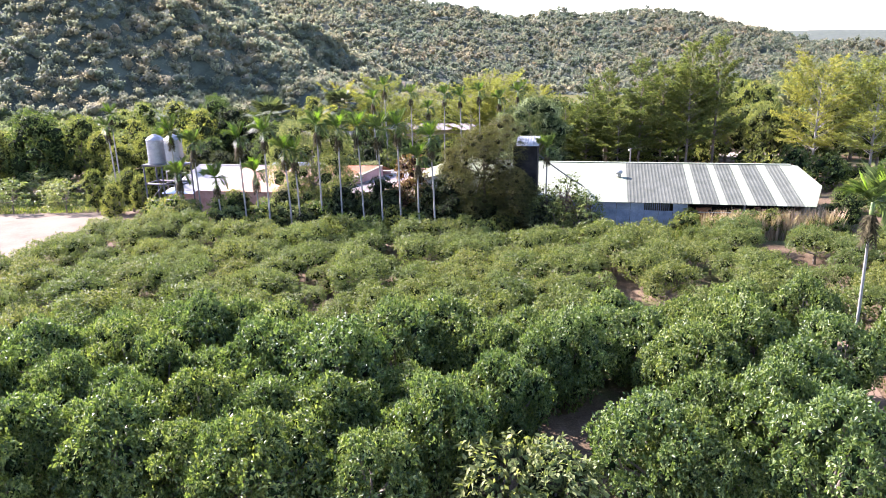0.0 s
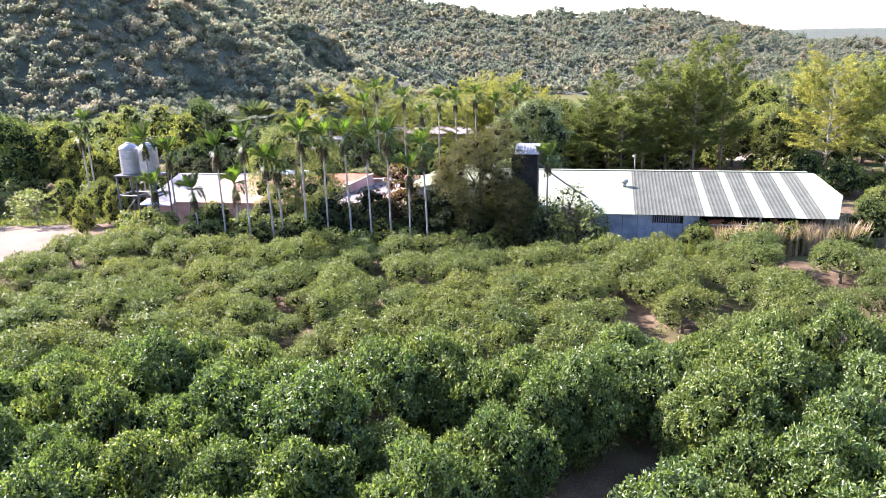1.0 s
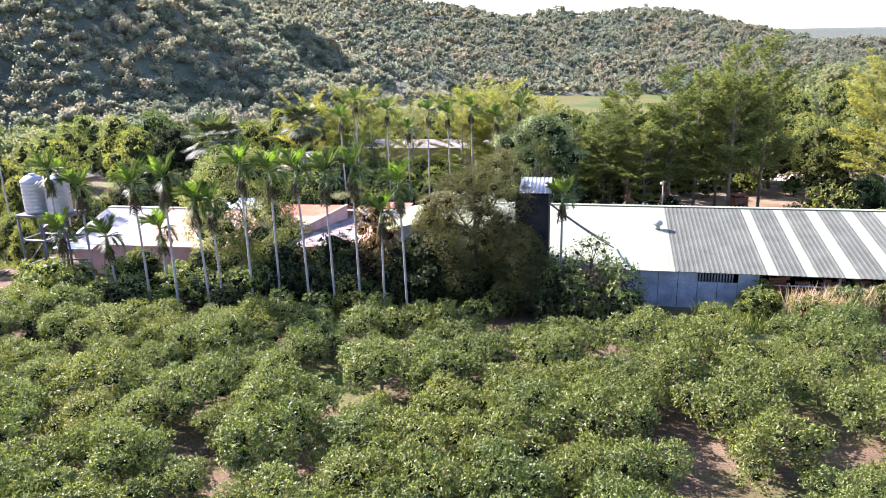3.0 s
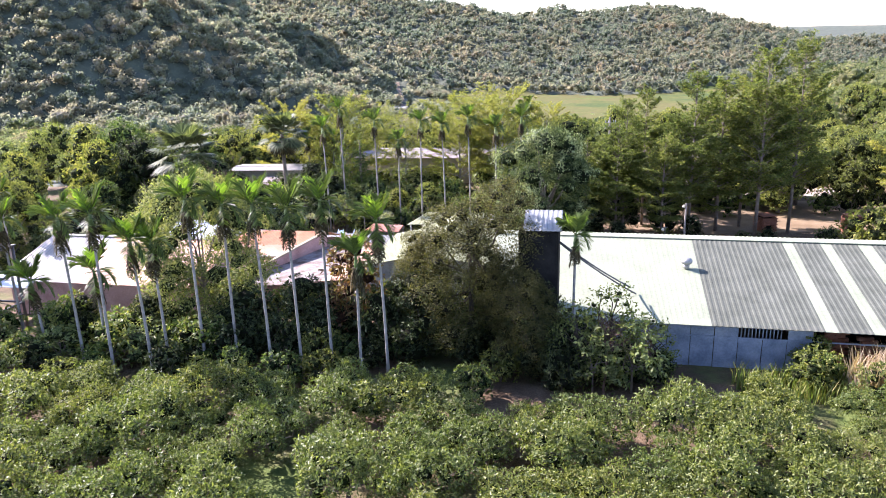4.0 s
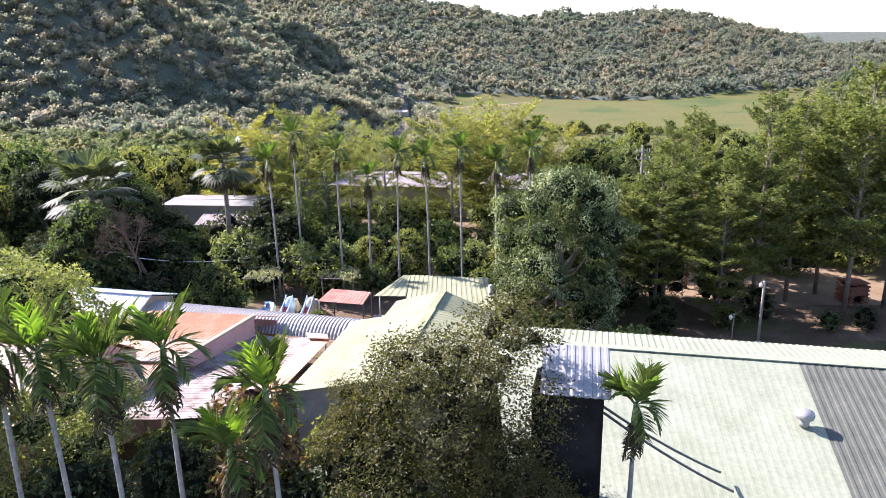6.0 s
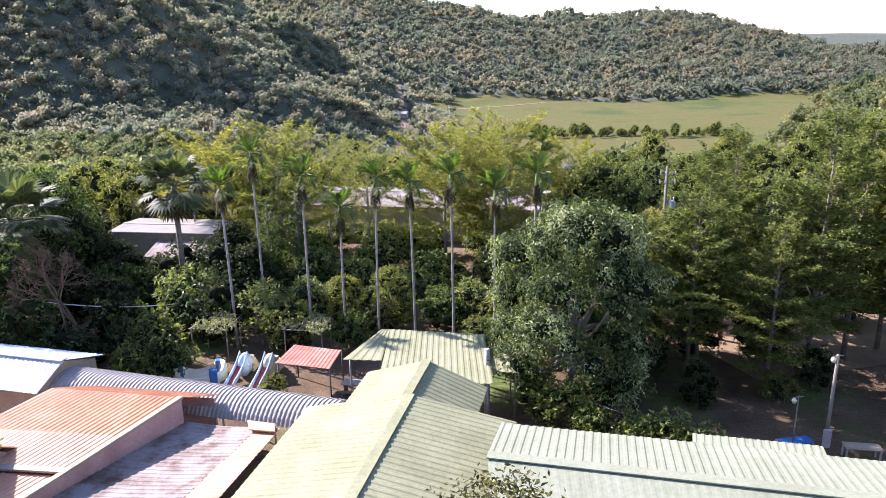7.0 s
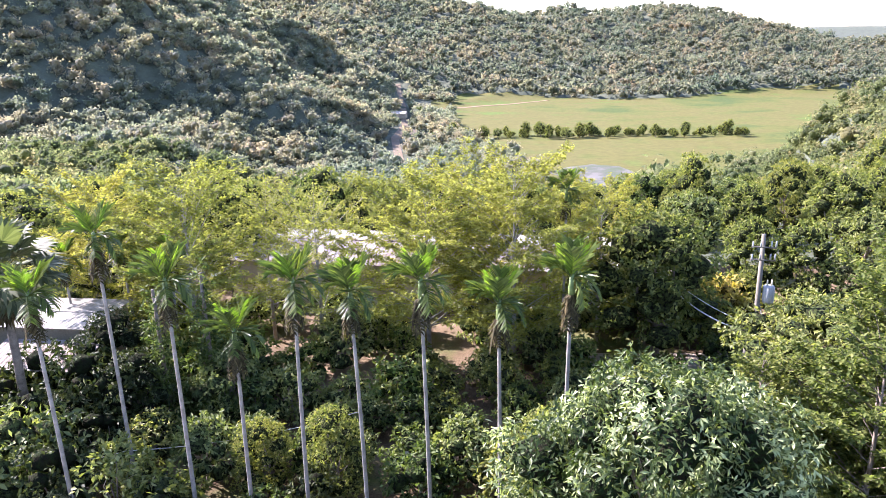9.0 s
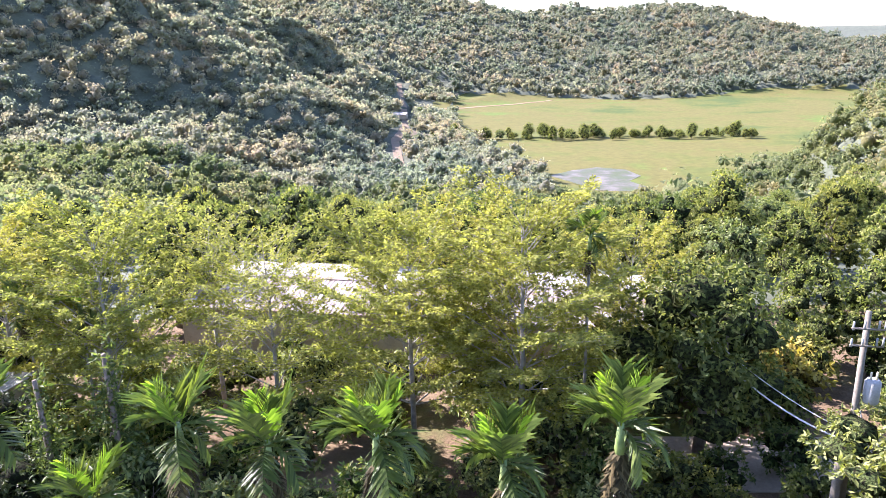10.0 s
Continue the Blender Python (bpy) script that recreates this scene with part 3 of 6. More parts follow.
def height_at(x, y):
    x, y = np.asarray(x, float), np.asarray(y, float)
    flat = -1.1 * soft(78, 98, y)
    edge = 142 + 10 * wobble(x, y, 90, 2.0) * soft(150, 260, np.abs(x))
    floor = -45 + 22 * soft(-30, -130, x) + 30 * soft(230, 420, x) * soft(700, 300, y)
    fall = soft(0, 1, (y - edge) / (170 + 60 * soft(0, -100, x)))
    fall = fall * (1 - soft(-8, 62, x - 9 - 0.43 * (y - 94)) * soft(450, 370, y))
    side = soft(60, 190, -x + 0.25 * (y - 60))
    z = flat * (1 - fall) + floor * fall
    z = z + (-8 * side) * (1 - fall)
    for slope, pts in RIDGES:
        best = np.full(x.shape, -1e9)
        for p, q in zip(pts, pts[1:]):
            dx, dy = q[0] - p[0], q[1] - p[1]
            t = np.clip(((x - p[0]) * dx + (y - p[1]) * dy) / (dx * dx + dy * dy), 0, 1)
            dist = np.hypot(x - p[0] - t * dx, y - p[1] - t * dy)
            crest = p[2] + (q[2] - p[2]) * t
            best = np.maximum(best, crest - slope * (np.sqrt(dist ** 2 + 400) - 20))
        best = best + ((9.0 if slope > 0.5 else 5.0) * wobble(x, y, 150, slope * 20) + (4.0 if slope > 0.5 else 0.0) * wobble(x, y, 62, slope * 9)) * soft(420, 560, y) * (1 - 0.3 * soft(900, 1200, y))
        k = 8.0
        z = np.where(y > 300, np.logaddexp(z / k, best / k) * k, z)
    return z


def ground_height(x, y):
    return float(height_at(np.array([x]), np.array([y]))[0])


def graded(values, steps):
    out = []
    for (a, b), s in zip(zip(values, values[1:]), steps):
        out += list(np.arange(a, b, s))
    return np.array(out + [values[-1]])


def grid_sheet(name, xs, ys, lift, mat):
    gx, gy = np.meshgrid(xs, ys)
    gz = height_at(gx, gy) + lift
    w = len(xs)
    verts = np.stack([gx.ravel(), gy.ravel(), gz.ravel()], 1)
    i = (np.arange(len(ys) - 1)[:, None] * w + np.arange(w - 1)[None, :]).ravel()
    faces = np.concatenate([np.stack([i, i + 1, i + 1 + w], 1), np.stack([i, i + 1 + w, i + w], 1)])
    return verts, faces, gx, gy


gxs = graded([-4600, -1500, -600, -300, -80, 80, 300, 800, 1600, 4600], [400, 60, 15, 8, 2.5, 6, 15, 40, 300])
gys = graded([-400, -40, 10, 140, 300, 950, 1700, 4700], [40, 5, 2.5, 5, 9, 25, 150])
gv, gf, gx, gy = grid_sheet("ground", gxs, gys, 0.0, None)
cen = gv[gf].mean(1)
in_field = (cen[:, 1] > 385) & (cen[:, 1] < 1050) & (cen[:, 0] > 0) & (cen[:, 2] < -36)
near = (cen[:, 1] < 150) & (np.abs(cen[:, 0]) < 150)
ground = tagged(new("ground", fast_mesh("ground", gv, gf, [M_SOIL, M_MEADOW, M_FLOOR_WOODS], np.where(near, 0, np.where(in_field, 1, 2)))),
                "brown orchard soil, terrace edge, wooded valley and meadow floor", "ground", "", "structure")
ground.data.polygons.foreach_set("use_smooth", np.ones(len(gf), dtype=bool))


def patch(name, ring, lift, mat, label, category):
    """A thin plate that lies on the ground inside a ring of plan points."""
    bm = bmesh.new()
    vs = [bm.verts.new((x, y, 0)) for x, y in ring]
    bm.faces.new(vs)
    bmesh.ops.triangulate(bm, faces=bm.faces[:])
    for _ in range(2):
        bmesh.ops.subdivide_edges(bm, edges=bm.edges[:], cuts=2, use_grid_fill=True)
        bmesh.ops.triangulate(bm, faces=bm.faces[:])
    for v in bm.verts:
        v.co.z = ground_height(v.co.x, v.co.y) + lift
    extr = bmesh.ops.extrude_face_region(bm, geom=bm.faces[:])
    bmesh.ops.translate(bm, verts=[g for g in extr["geom"] if isinstance(g, bmesh.types.BMVert)], vec=(0, 0, -0.4))
    bmesh.ops.recalc_face_normals(bm, faces=bm.faces[:])
    me = bpy.data.meshes.new(name)
    bm.to_mesh(me)
    bm.free()
    me.materials.append(mat)
    return tagged(new(name, me), label, category, "", "structure")


patch("pavement", [(-75, 48), (-48, 52), (-40, 56.5), (-36.6, 62), (-35.2, 70), (-35.6, 80), (-37, 88), (-75, 90)], 0.08, M_PAD, "pale sandy concrete drying yard beside the orchard", "pavement")
patch("pavement", [(24, 112), (27, 104), (36, 106), (60, 104), (62, 113), (48, 121), (30, 119)], 0.06, M_YARD, "bare tan earth yard under the trees", "yard")
patch("pavement", [(-0.8, 121.6), (2.2, 120.8), (4.0, 126), (6.8, 130), (3.6, 131), (-0.6, 127)], 0.05, M_YARD, "bare tan garden path behind the palms", "path")
patch("road", [(15, 126.5), (21, 124.6), (30, 124.2), (60, 122), (60, 127), (34, 129), (22, 129.6), (15, 130)], 0.07, M_ROAD, "pale concrete lane behind the farm", "road")
patch("road", [(19.8, 28), (21.9, 34.4), (26.6, 50.3), (28.9, 63.8), (30.3, 63.8), (28.3, 50.3), (23.6, 34.4), (21.8, 28)], 0.03, M_TRACK, "narrow bare earth track between the orchard blocks", "track")


# ---- woods ----
def canopy(name, seed, xs, ys, cell, spacing, r, h, mat, label, keep, density, fleck, domes=9.0, each=26, core=(0.5, 0.75), crown=(3.0, 6.0), lobes=5, rise=(0.85, 1.5)):
    """A closed wood: an uneven sheet of touching crowns on the terrain, thick with tufts of leaves."""
    rng = np.random.default_rng(seed)
    ax, ay = np.arange(xs[0], xs[1], cell), np.arange(ys[0], ys[1], cell)
    gx, gy = np.meshgrid(ax, ay)
    base = height_at(gx, gy)
    inside = keep(gx, gy) & (np.abs(gx - 4) < (gy + 20) * 0.72 + 25)
    top = np.full(gx.shape, -1.5)
    cx, cy = np.meshgrid(np.arange(xs[0], xs[1], spacing), np.arange(ys[0], ys[1], spacing))
    cx = (cx + rng.uniform(-0.55, 0.55, cx.shape) * spacing).ravel()
    cy = (cy + rng.uniform(-0.55, 0.55, cy.shape) * spacing).ravel()
    cr = r[0] + (r[1] - r[0]) * rng.random(len(cx)) ** 1.5
    ch = cr * (h[0] + (h[1] - h[0]) * rng.random(len(cx)) ** 2)
    phase = rng.random(len(cx)) * 6.28
    ci, cj = np.rint((cy - ys[0]) / cell).astype(int), np.rint((cx - xs[0]) / cell).astype(int)
    reach = int(r[1] * 1.25 / cell) + 1
    for di in range(-reach, reach + 1):
        for dj in range(-reach, reach + 1):
            i, j = ci + di, cj + dj
            ok = (i >= 0) & (i < gx.shape[0]) & (j >= 0) & (j < gx.shape[1])
            i, j = i[ok], j[ok]
            dx, dy = gx[i, j] - cx[ok], gy[i, j] - cy[ok]
            a = np.arctan2(dy, dx)
            wide = cr[ok] * (1 + 0.16 * np.sin(3 * a + phase[ok]) + 0.1 * np.sin(5 * a - 2 * phase[ok]))
            dome = ch[ok] * np.sqrt(np.clip(1 - (dx * dx + dy * dy) / wide ** 2, 0, 1)) - 1.5 * (dx * dx + dy * dy > wide ** 2)
            np.maximum.at(top, (i, j), dome)
    top = top + rng.normal(size=top.shape) * 0.16 * cell
    gz = base + np.where(inside, top, -2.5)
    w = gx.shape[1]
    verts = np.stack([gx.ravel(), gy.ravel(), gz.ravel()], 1)
    q = (np.arange(len(ay) - 1)[:, None] * w + np.arange(w - 1)[None, :]).ravel()
    used = inside.ravel()
    q = q[used[q] | used[q + 1] | used[q + w] | used[q + w + 1]]
    faces = np.concatenate([np.stack([q, q + 1, q + 1 + w], 1), np.stack([q, q + 1 + w, q + w], 1)])
    ny, nx = np.gradient(gz, cell)
    n = int(inside.sum() * cell * cell * density)
    pick = rng.choice(np.flatnonzero(used), n)
    pos = verts[pick] + rng.uniform(-0.5, 0.5, (n, 3)) * np.array([cell, cell, 0])
    pi, pj = pick // w, pick % w
    sx, sy = nx[pi, pj], ny[pi, pj]
    pos[:, 2] += sx * (pos[:, 0] - gx[pi, pj]) + sy * (pos[:, 1] - gy[pi, pj]) - 0.1 * fleck
    out = np.stack([-sx, -sy, np.ones(n)], 1)
    out /= np.linalg.norm(out, axis=1)[:, None]
    high = top[pi, pj] > 0
    leaves = leaf_quads(rng, pos[high], out[high] * 0.8, fleck, fleck * 0.7, -0.2, 0.6)
    # separate crowns that stand above the rest, each of a few leafy lobes
    ex, ey = np.meshgrid(np.arange(xs[0], xs[1], domes), np.arange(ys[0], ys[1], domes))
    ex = (ex + rng.uniform(-0.65, 0.65, ex.shape) * domes).ravel()
    ey = (ey + rng.uniform(-0.65, 0.65, ey.shape) * domes).ravel()
    ok = keep(ex, ey) & (np.abs(ex - 4) < (ey + 20) * 0.72 + 15)
    ex, ey = ex[ok], ey[ok]
    er = crown[0] + (crown[1] - crown[0]) * rng.random(len(ex)) ** 1.4
    tall = rng.uniform(*rise, len(ex))
    k = np.repeat(np.arange(len(ex)), lobes)
    a = rng.random(len(k)) * 6.28
    off = er[k] * rng.uniform(0.1, 0.6, len(k))
    mid = np.stack([ex[k] + off * np.cos(a), ey[k] + off * np.sin(a), height_at(ex[k], ey[k]) + er[k] * (tall[k] * rng.uniform(0.55, 1.15, len(k)) - 0.25 * off / er[k])], 1)
    lr = er[k] * rng.uniform(0.38, 0.62, len(k))
    n = len(k)
    v = ICO1[0][None] * rng.uniform(*core, (n, len(ICO1[0]), 1)) * lr[:, None, None] + mid[:, None, :]
    f = ICO1[1][None] + (np.arange(n) * len(ICO1[0]))[:, None, None]
    q = np.repeat(np.arange(n), max(1, each // lobes))
    d = rng.normal(size=(len(q), 3))
    d[:, 2] = np.where(rng.random(len(q)) < 0.6, np.abs(d[:, 2]), d[:, 2])
    d /= np.linalg.norm(d, axis=1)[:, None]
    size = fleck * 1.15
    tuft = leaf_quads(rng, mid[q] + d * (lr[q] * (0.72 + 0.36 * rng.random(len(q))))[:, None], d, size, size * 0.75, -0.1, 0.8)
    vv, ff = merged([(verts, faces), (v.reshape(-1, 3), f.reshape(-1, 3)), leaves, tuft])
    # the sheet gets the dark floor colour, standing for shade between the crowns
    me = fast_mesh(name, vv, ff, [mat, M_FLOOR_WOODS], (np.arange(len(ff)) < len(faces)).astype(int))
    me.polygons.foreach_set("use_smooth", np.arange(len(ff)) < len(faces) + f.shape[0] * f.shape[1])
    return tagged(new(name, me), label, "woods", "", "stuff")


VALLEY_ROAD = [(-14, 480), (-21, 552), (-16, 600), (-22, 700), (-28, 786), (-38, 920)]


def clearing(x, y):
    """The strip along the valley road and the yards beside it."""
    cx = np.interp(y, [p[1] for p in VALLEY_ROAD], [p[0] for p in VALLEY_ROAD])
    strip = (np.abs(x - cx) < 7) & (y > 470) & (y < 925)
    yards = ((x + 2) / 15) ** 2 + ((y - 590) / 34) ** 2 < 1
    return strip | yards | (((x - 2) / 24) ** 2 + ((y - 800) / 60) ** 2 < 1)


def open_land(x, y):
    return (x > 22 + 0.25 * np.maximum(0, 600 - y)) & (x < 330 + 0.3 * (y - 400)) & (y > 390) & (y < 905 + 25 * np.sin(x * 0.02))


def hill_wood(x, y):
    return (~open_land(x, y) | (height_at(x, y) > -38)) & (height_at(x, y) < 130) & ~clearing(x, y)


def terrace_wood(x, y):
    return ((x > -2 + 0.43 * (y - 94)) | ((height_at(x, y) < -7) & (y < 385))) & ~((np.abs(x - 0.6 * (y - 400) - 222) < 17) & (y > 368))


canopy("hill_woods", 11, (-500, 60), (548, 880), 4.0, 6.0, (2.0, 4.4), (0.3, 0.6), M_WOODS, "dry grey green and brown woods on the near hillside, paled for haze", hill_wood, 0.05, 1.6, 5.8, 60, (0.5, 0.75), (3.0, 6.8), 3, (0.75, 1.3))
canopy("hill_woods", 12, (-900, 1100), (880, 1560), 8.0, 10.0, (3.6, 7.0), (0.3, 0.6), M_RIDGE, "grey green woods on the far ridge, haze in their colour", hill_wood, 0.003, 3.2, 12.6, 24, (0.45, 0.7), (4.6, 10.5), 3, (0.8, 1.35))
canopy("valley_woods", 13, (-300, 20), (185, 400), 3.0, 5.6, (2.2, 4.6), (0.3, 0.6), M_WOODS_NEAR, "mixed green woods on the valley side", lambda x, y: y > 0, 0.08, 0.9, 6.4, 92, (0.5, 0.75), (2.8, 5.8), 4)
canopy("valley_woods", 14, (20, 330), (185, 440), 3.0, 5.6, (2.2, 4.6), (0.3, 0.6), M_WOODS_NEAR, "mixed green woods on the terrace beside the meadow", terrace_wood, 0.08, 0.9, 6.6, 92, (0.5, 0.75), (2.8, 6.0), 4)
canopy("valley_woods", 15, (-420, 60), (398, 552), 3.2, 5.8, (2.2, 4.6), (0.3, 0.6), M_WOODS, "grey green woods on the floor and sides of the valley, paled for haze", hill_wood, 0.08, 1.15, 6.8, 68, (0.5, 0.75), (2.8, 6.6), 4, (0.7, 1.3))


# ---- the long shed ----
E0 = Vector((17.5, 72.3, 0.0))


def at_shed(u, n, z):
    return E0 + U * u + N * n + Vector((0, 0, z))


def build_shed():
    ob = thing("shed", Matrix.Identity(4), "long low farm shed with cream metal roof and grey skylight sheets", "shed")
    ridge, eave, top, low = 11.5, -0.6, 4.95, 2.95
    cuts = [(-9.4, 2.5, 0), (2.5, 8.6, 1), (8.6, 9.3, 0), (9.3, 11.1, 1), (11.1, 11.8, 0), (11.8, 13.5, 1), (13.5, 14.4, 0), (14.4, 16.2, 1), (16.2, 17.1, 0), (17.1, 18.6, 1), (18.6, 19.6, 0)]
    for a, b, dark in cuts:
        mat, label = ((M_CREAM, "cream painted sheet"), (M_SKYLIGHT, "grey skylight sheet"))[dark]
        corrugated("roof_sheet", at_shed(a, eave, low), at_shed(b, eave, low), at_shed(b, ridge, top), at_shed(a - (2.6 if a < -9 else 0), ridge, top), 0.33, 0.04 if dark else 0.009, mat, ob, label)
    slab("roof_corner", [at_shed(19.6, eave, low + 0.02), at_shed(21.4, 5.0, 3.9), at_shed(20.4, ridge - 0.4, top - 0.04), at_shed(19.6, ridge, top)], 0.04, M_CREAM, ob)
    corrugated("roof_sheet", at_shed(19.6, 15.2, 4.25), at_shed(-12.0, 15.2, 4.25), at_shed(-12.0, ridge, top), at_shed(19.6, ridge, top), 0.33, 0.045, M_CREAM, ob, "cream painted sheet")
    slab("ridge_cap", [at_shed(-12.0, ridge - 0.25, top + 0.06), at_shed(19.8, ridge - 0.25, top + 0.06), at_shed(19.8, ridge + 0.25, top + 0.06), at_shed(-12.0, ridge + 0.25, top + 0.06)], 0.05, M_CREAM, ob)
    # front wall of boards and old sheets, with a band of louvred openings
    x0, x1 = -8.0, 8.2
    for k in range(12):
        a, b = x0 + (x1 - x0) * k / 12, x0 + (x1 - x0) * (k + 1) / 12
        pa, pb = at_shed(a + 0.02, 0.3 + 0.02 * (k % 2), 0), at_shed(b - 0.02, 0.3 + 0.02 * (k % 2), 0)
        wall_plate("wall_panel", pa, pb, -0.2, 1.95 if 8 < k < 11 else 2.9, 0.06, M_SHEDWALL, ob)
    for z in (2.02, 2.95):
        wall_plate("rail", at_shed(x0, 0.26, 0), at_shed(19.2, 0.26, 0), z - 0.08, z, 0.08, M_SHEDWALL, ob)
    for k in range(14):
        u = 3.9 + k * 0.2
        sub("slat", pole_mesh("slat", [at_shed(u, 0.3, 1.95), at_shed(u, 0.3, 2.9)], [0.045, 0.045], M_SHEDWALL, 4), ob)
    for u in (-8, -2.5, 3, 8.2, 13.5, 19.0):
        for n in (0.5, 14.8):
            sub("post", pole_mesh("post", [at_shed(u, n, -1.2), at_shed(u, n, 3.0 if n < 1 else 4.2)], [0.09, 0.09], M_CONCRETE), ob)
    wall_plate("wall", at_shed(-9.0, 14.8, 0), at_shed(19.2, 14.8, 0), -1.3, 4.2, 0.15, M_CONCRETE, ob)
    wall_plate("wall", at_shed(19.2, 0.6, 0), at_shed(19.2, 14.8, 0), -0.8, 3.1, 0.12, M_CONCRETE, ob)
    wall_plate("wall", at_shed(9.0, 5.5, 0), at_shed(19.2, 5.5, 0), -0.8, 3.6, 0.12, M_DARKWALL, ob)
    # turbine vent on the roof
    vent = at_shed(1.7, 6.6, 4.2)
    v, f = tube([vent, vent + Vector((0, 0, 0.3))], [0.2, 0.2], 12)
    body = sub("roof_vent", mesh_of("roof_vent", v, f, M_METAL, smooth=True), ob, "galvanised turbine vent")
    v, f = tube([vent + Vector((0, 0, z)) for z in (0.28, 0.36, 0.5, 0.64, 0.72)], [0.22, 0.34, 0.38, 0.32, 0.1], 14)
    sub("vent_head", mesh_of("vent_head", v, f, M_METAL, smooth=True), body)
    # lean-to roof behind
    corrugated("roof_sheet", at_shed(1.0, 15.2, 3.65), at_shed(-4.2, 15.2, 3.65), at_shed(-3.8, 18.6, 2.75), at_shed(1.6, 18.6, 2.75), 0.33, 0.04, M_CREAM, ob, "cream lean-to sheet")
    for u in (-3.4, 1.2):
        sub("post", pole_mesh("post", [at_shed(u, 18.3, -1.3), at_shed(u, 18.3, 2.75)], [0.07, 0.07], M_CONCRETE), ob)


build_shed()


def brick_stack(u, n, w, h, seed):
    """Loose orange bricks stacked under the open end of the shed."""
    rng = np.random.default_rng(seed)
    ob = thing("brick_stack", Matrix.Translation(at_shed(u, n, 0)), "stack of orange bricks under the shed roof", "bricks", "brick stacks in the shed")
    me = bpy.data.meshes.new("brick")
    bm = box_bm(-0.24, 0.24, -0.12, 0.12, -0.1, 0.1, 0.012)
    bm.to_mesh(me)
    bm.free()
    me.materials.append(M_BRICK)
    for r in range(int(h / 0.21)):
        for k in range(int(w / 0.5)):
            if r > h / 0.21 - 2 and rng.random() < 0.35:
                continue
            sub("brick", me, ob, "", pose(k * 0.5 + 0.25 * (r % 2) + rng.normal() * 0.02, rng.normal() * 0.03, 0.1 + r * 0.21, 0, 0, -13 + rng.normal() * 4))


for i, (u, w, h) in enumerate(((9.2, 1.6, 2.3), (11.2, 1.2, 1.9), (12.8, 1.6, 2.2), (14.9, 1.3, 2.4), (16.6, 1.7, 2.1))):
    brick_stack(u, 1.6, w, h, i)


# ---- farmhouses ----
def gable_house(name, label, left, right, half, ridge_z, eave_z, base_z, mats, wall, pitch=0.3, ends=True, sheets=None):
    """A house on a ridge line from left to right (plan points), with a sheet roof to both sides."""
    ob = thing(name, Matrix.Identity(4), label, "house")
    p, q = Vector((*left, 0)), Vector((*right, 0))
    d = (q - p).normalized()
    s = Vector((d.y, -d.x, 0))          # towards the front
    up = Vector((0, 0, 1))
    cuts = sheets or [(0.0, 1.0, mats[0])]
    for a, b, mat in cuts:
        pa, pb = p.lerp(q, a), p.lerp(q, b)
        corrugated("roof_sheet", pa + s * half[0] + up * eave_z, pb + s * half[0] + up * eave_z, pb + up * ridge_z, pa + up * ridge_z, pitch, 0.05, mat, ob)
    corrugated("roof_sheet", q - s * half[1] + up * eave_z, p - s * half[1] + up * eave_z, p + up * ridge_z, q + up * ridge_z, pitch, 0.05, mats[-1], ob)
    slab("ridge_cap", [p - s * 0.25 + up * (ridge_z + 0.05), q - s * 0.25 + up * (ridge_z + 0.05), q + s * 0.25 + up * (ridge_z + 0.05), p + s * 0.25 + up * (ridge_z + 0.05)], 0.06, mats[0], ob)
    f0, f1 = p + s * (half[0] - 0.5) + d * 0.3, q + s * (half[0] - 0.5) - d * 0.3
    b0, b1 = p - s * (half[1] - 0.5) + d * 0.3, q - s * (half[1] - 0.5) - d * 0.3
    hz = eave_z - 0.02
    for a, b in ((f0, f1), (f1, b1), (b1, b0), (b0, f0)):
        wall_plate("wall", a, b, base_z, hz, 0.12, wall, ob)
    if ends:
        for a, b, m in ((f1, b1, q - d * 0.3), (b0, f0, p + d * 0.3)):
            verts = [a + up * hz, b + up * hz, m + up * (ridge_z - 0.1)]
            verts += [v + d * 0.1 for v in verts]
            sub("gable", mesh_of("gable", verts, [(0, 1, 2), (5, 4, 3), (0, 3, 4, 1), (1, 4, 5, 2), (2, 5, 3, 0)], wall), ob)
    return ob


# front house: white sheets on one part, faded orange on the rest
front = gable_house("farmhouse", "low farmhouse with white and faded orange sheet roof", (-28.5, 91.8), (-12.5, 88.3), (6.2, 3.2), 4.5, 2.5, -1.2,
                    [M_WHITE_ROOF, M_ORANGE_ROOF], M_PINKWALL, 0.3, True, [(0.0, 0.36, M_WHITE_ROOF), (0.36, 1.0, M_ORANGE_ROOF)])
corrugated("roof_sheet", (-30.2, 86.4, 2.45), (-31.3, 90.5, 2.45), (-28.5, 91.8, 4.5), (-28.5, 91.6, 4.5), 0.3, 0.04, M_WHITE_ROOF, front)
corrugated("roof_sheet", (-31.0, 85.0, 2.3), (-27.2, 84.2, 2.3), (-27.0, 86.2, 2.6), (-30.6, 87.0, 2.6), 0.25, 0.04, M_BLUE_ROOF, front, "pale blue lean-to sheet")


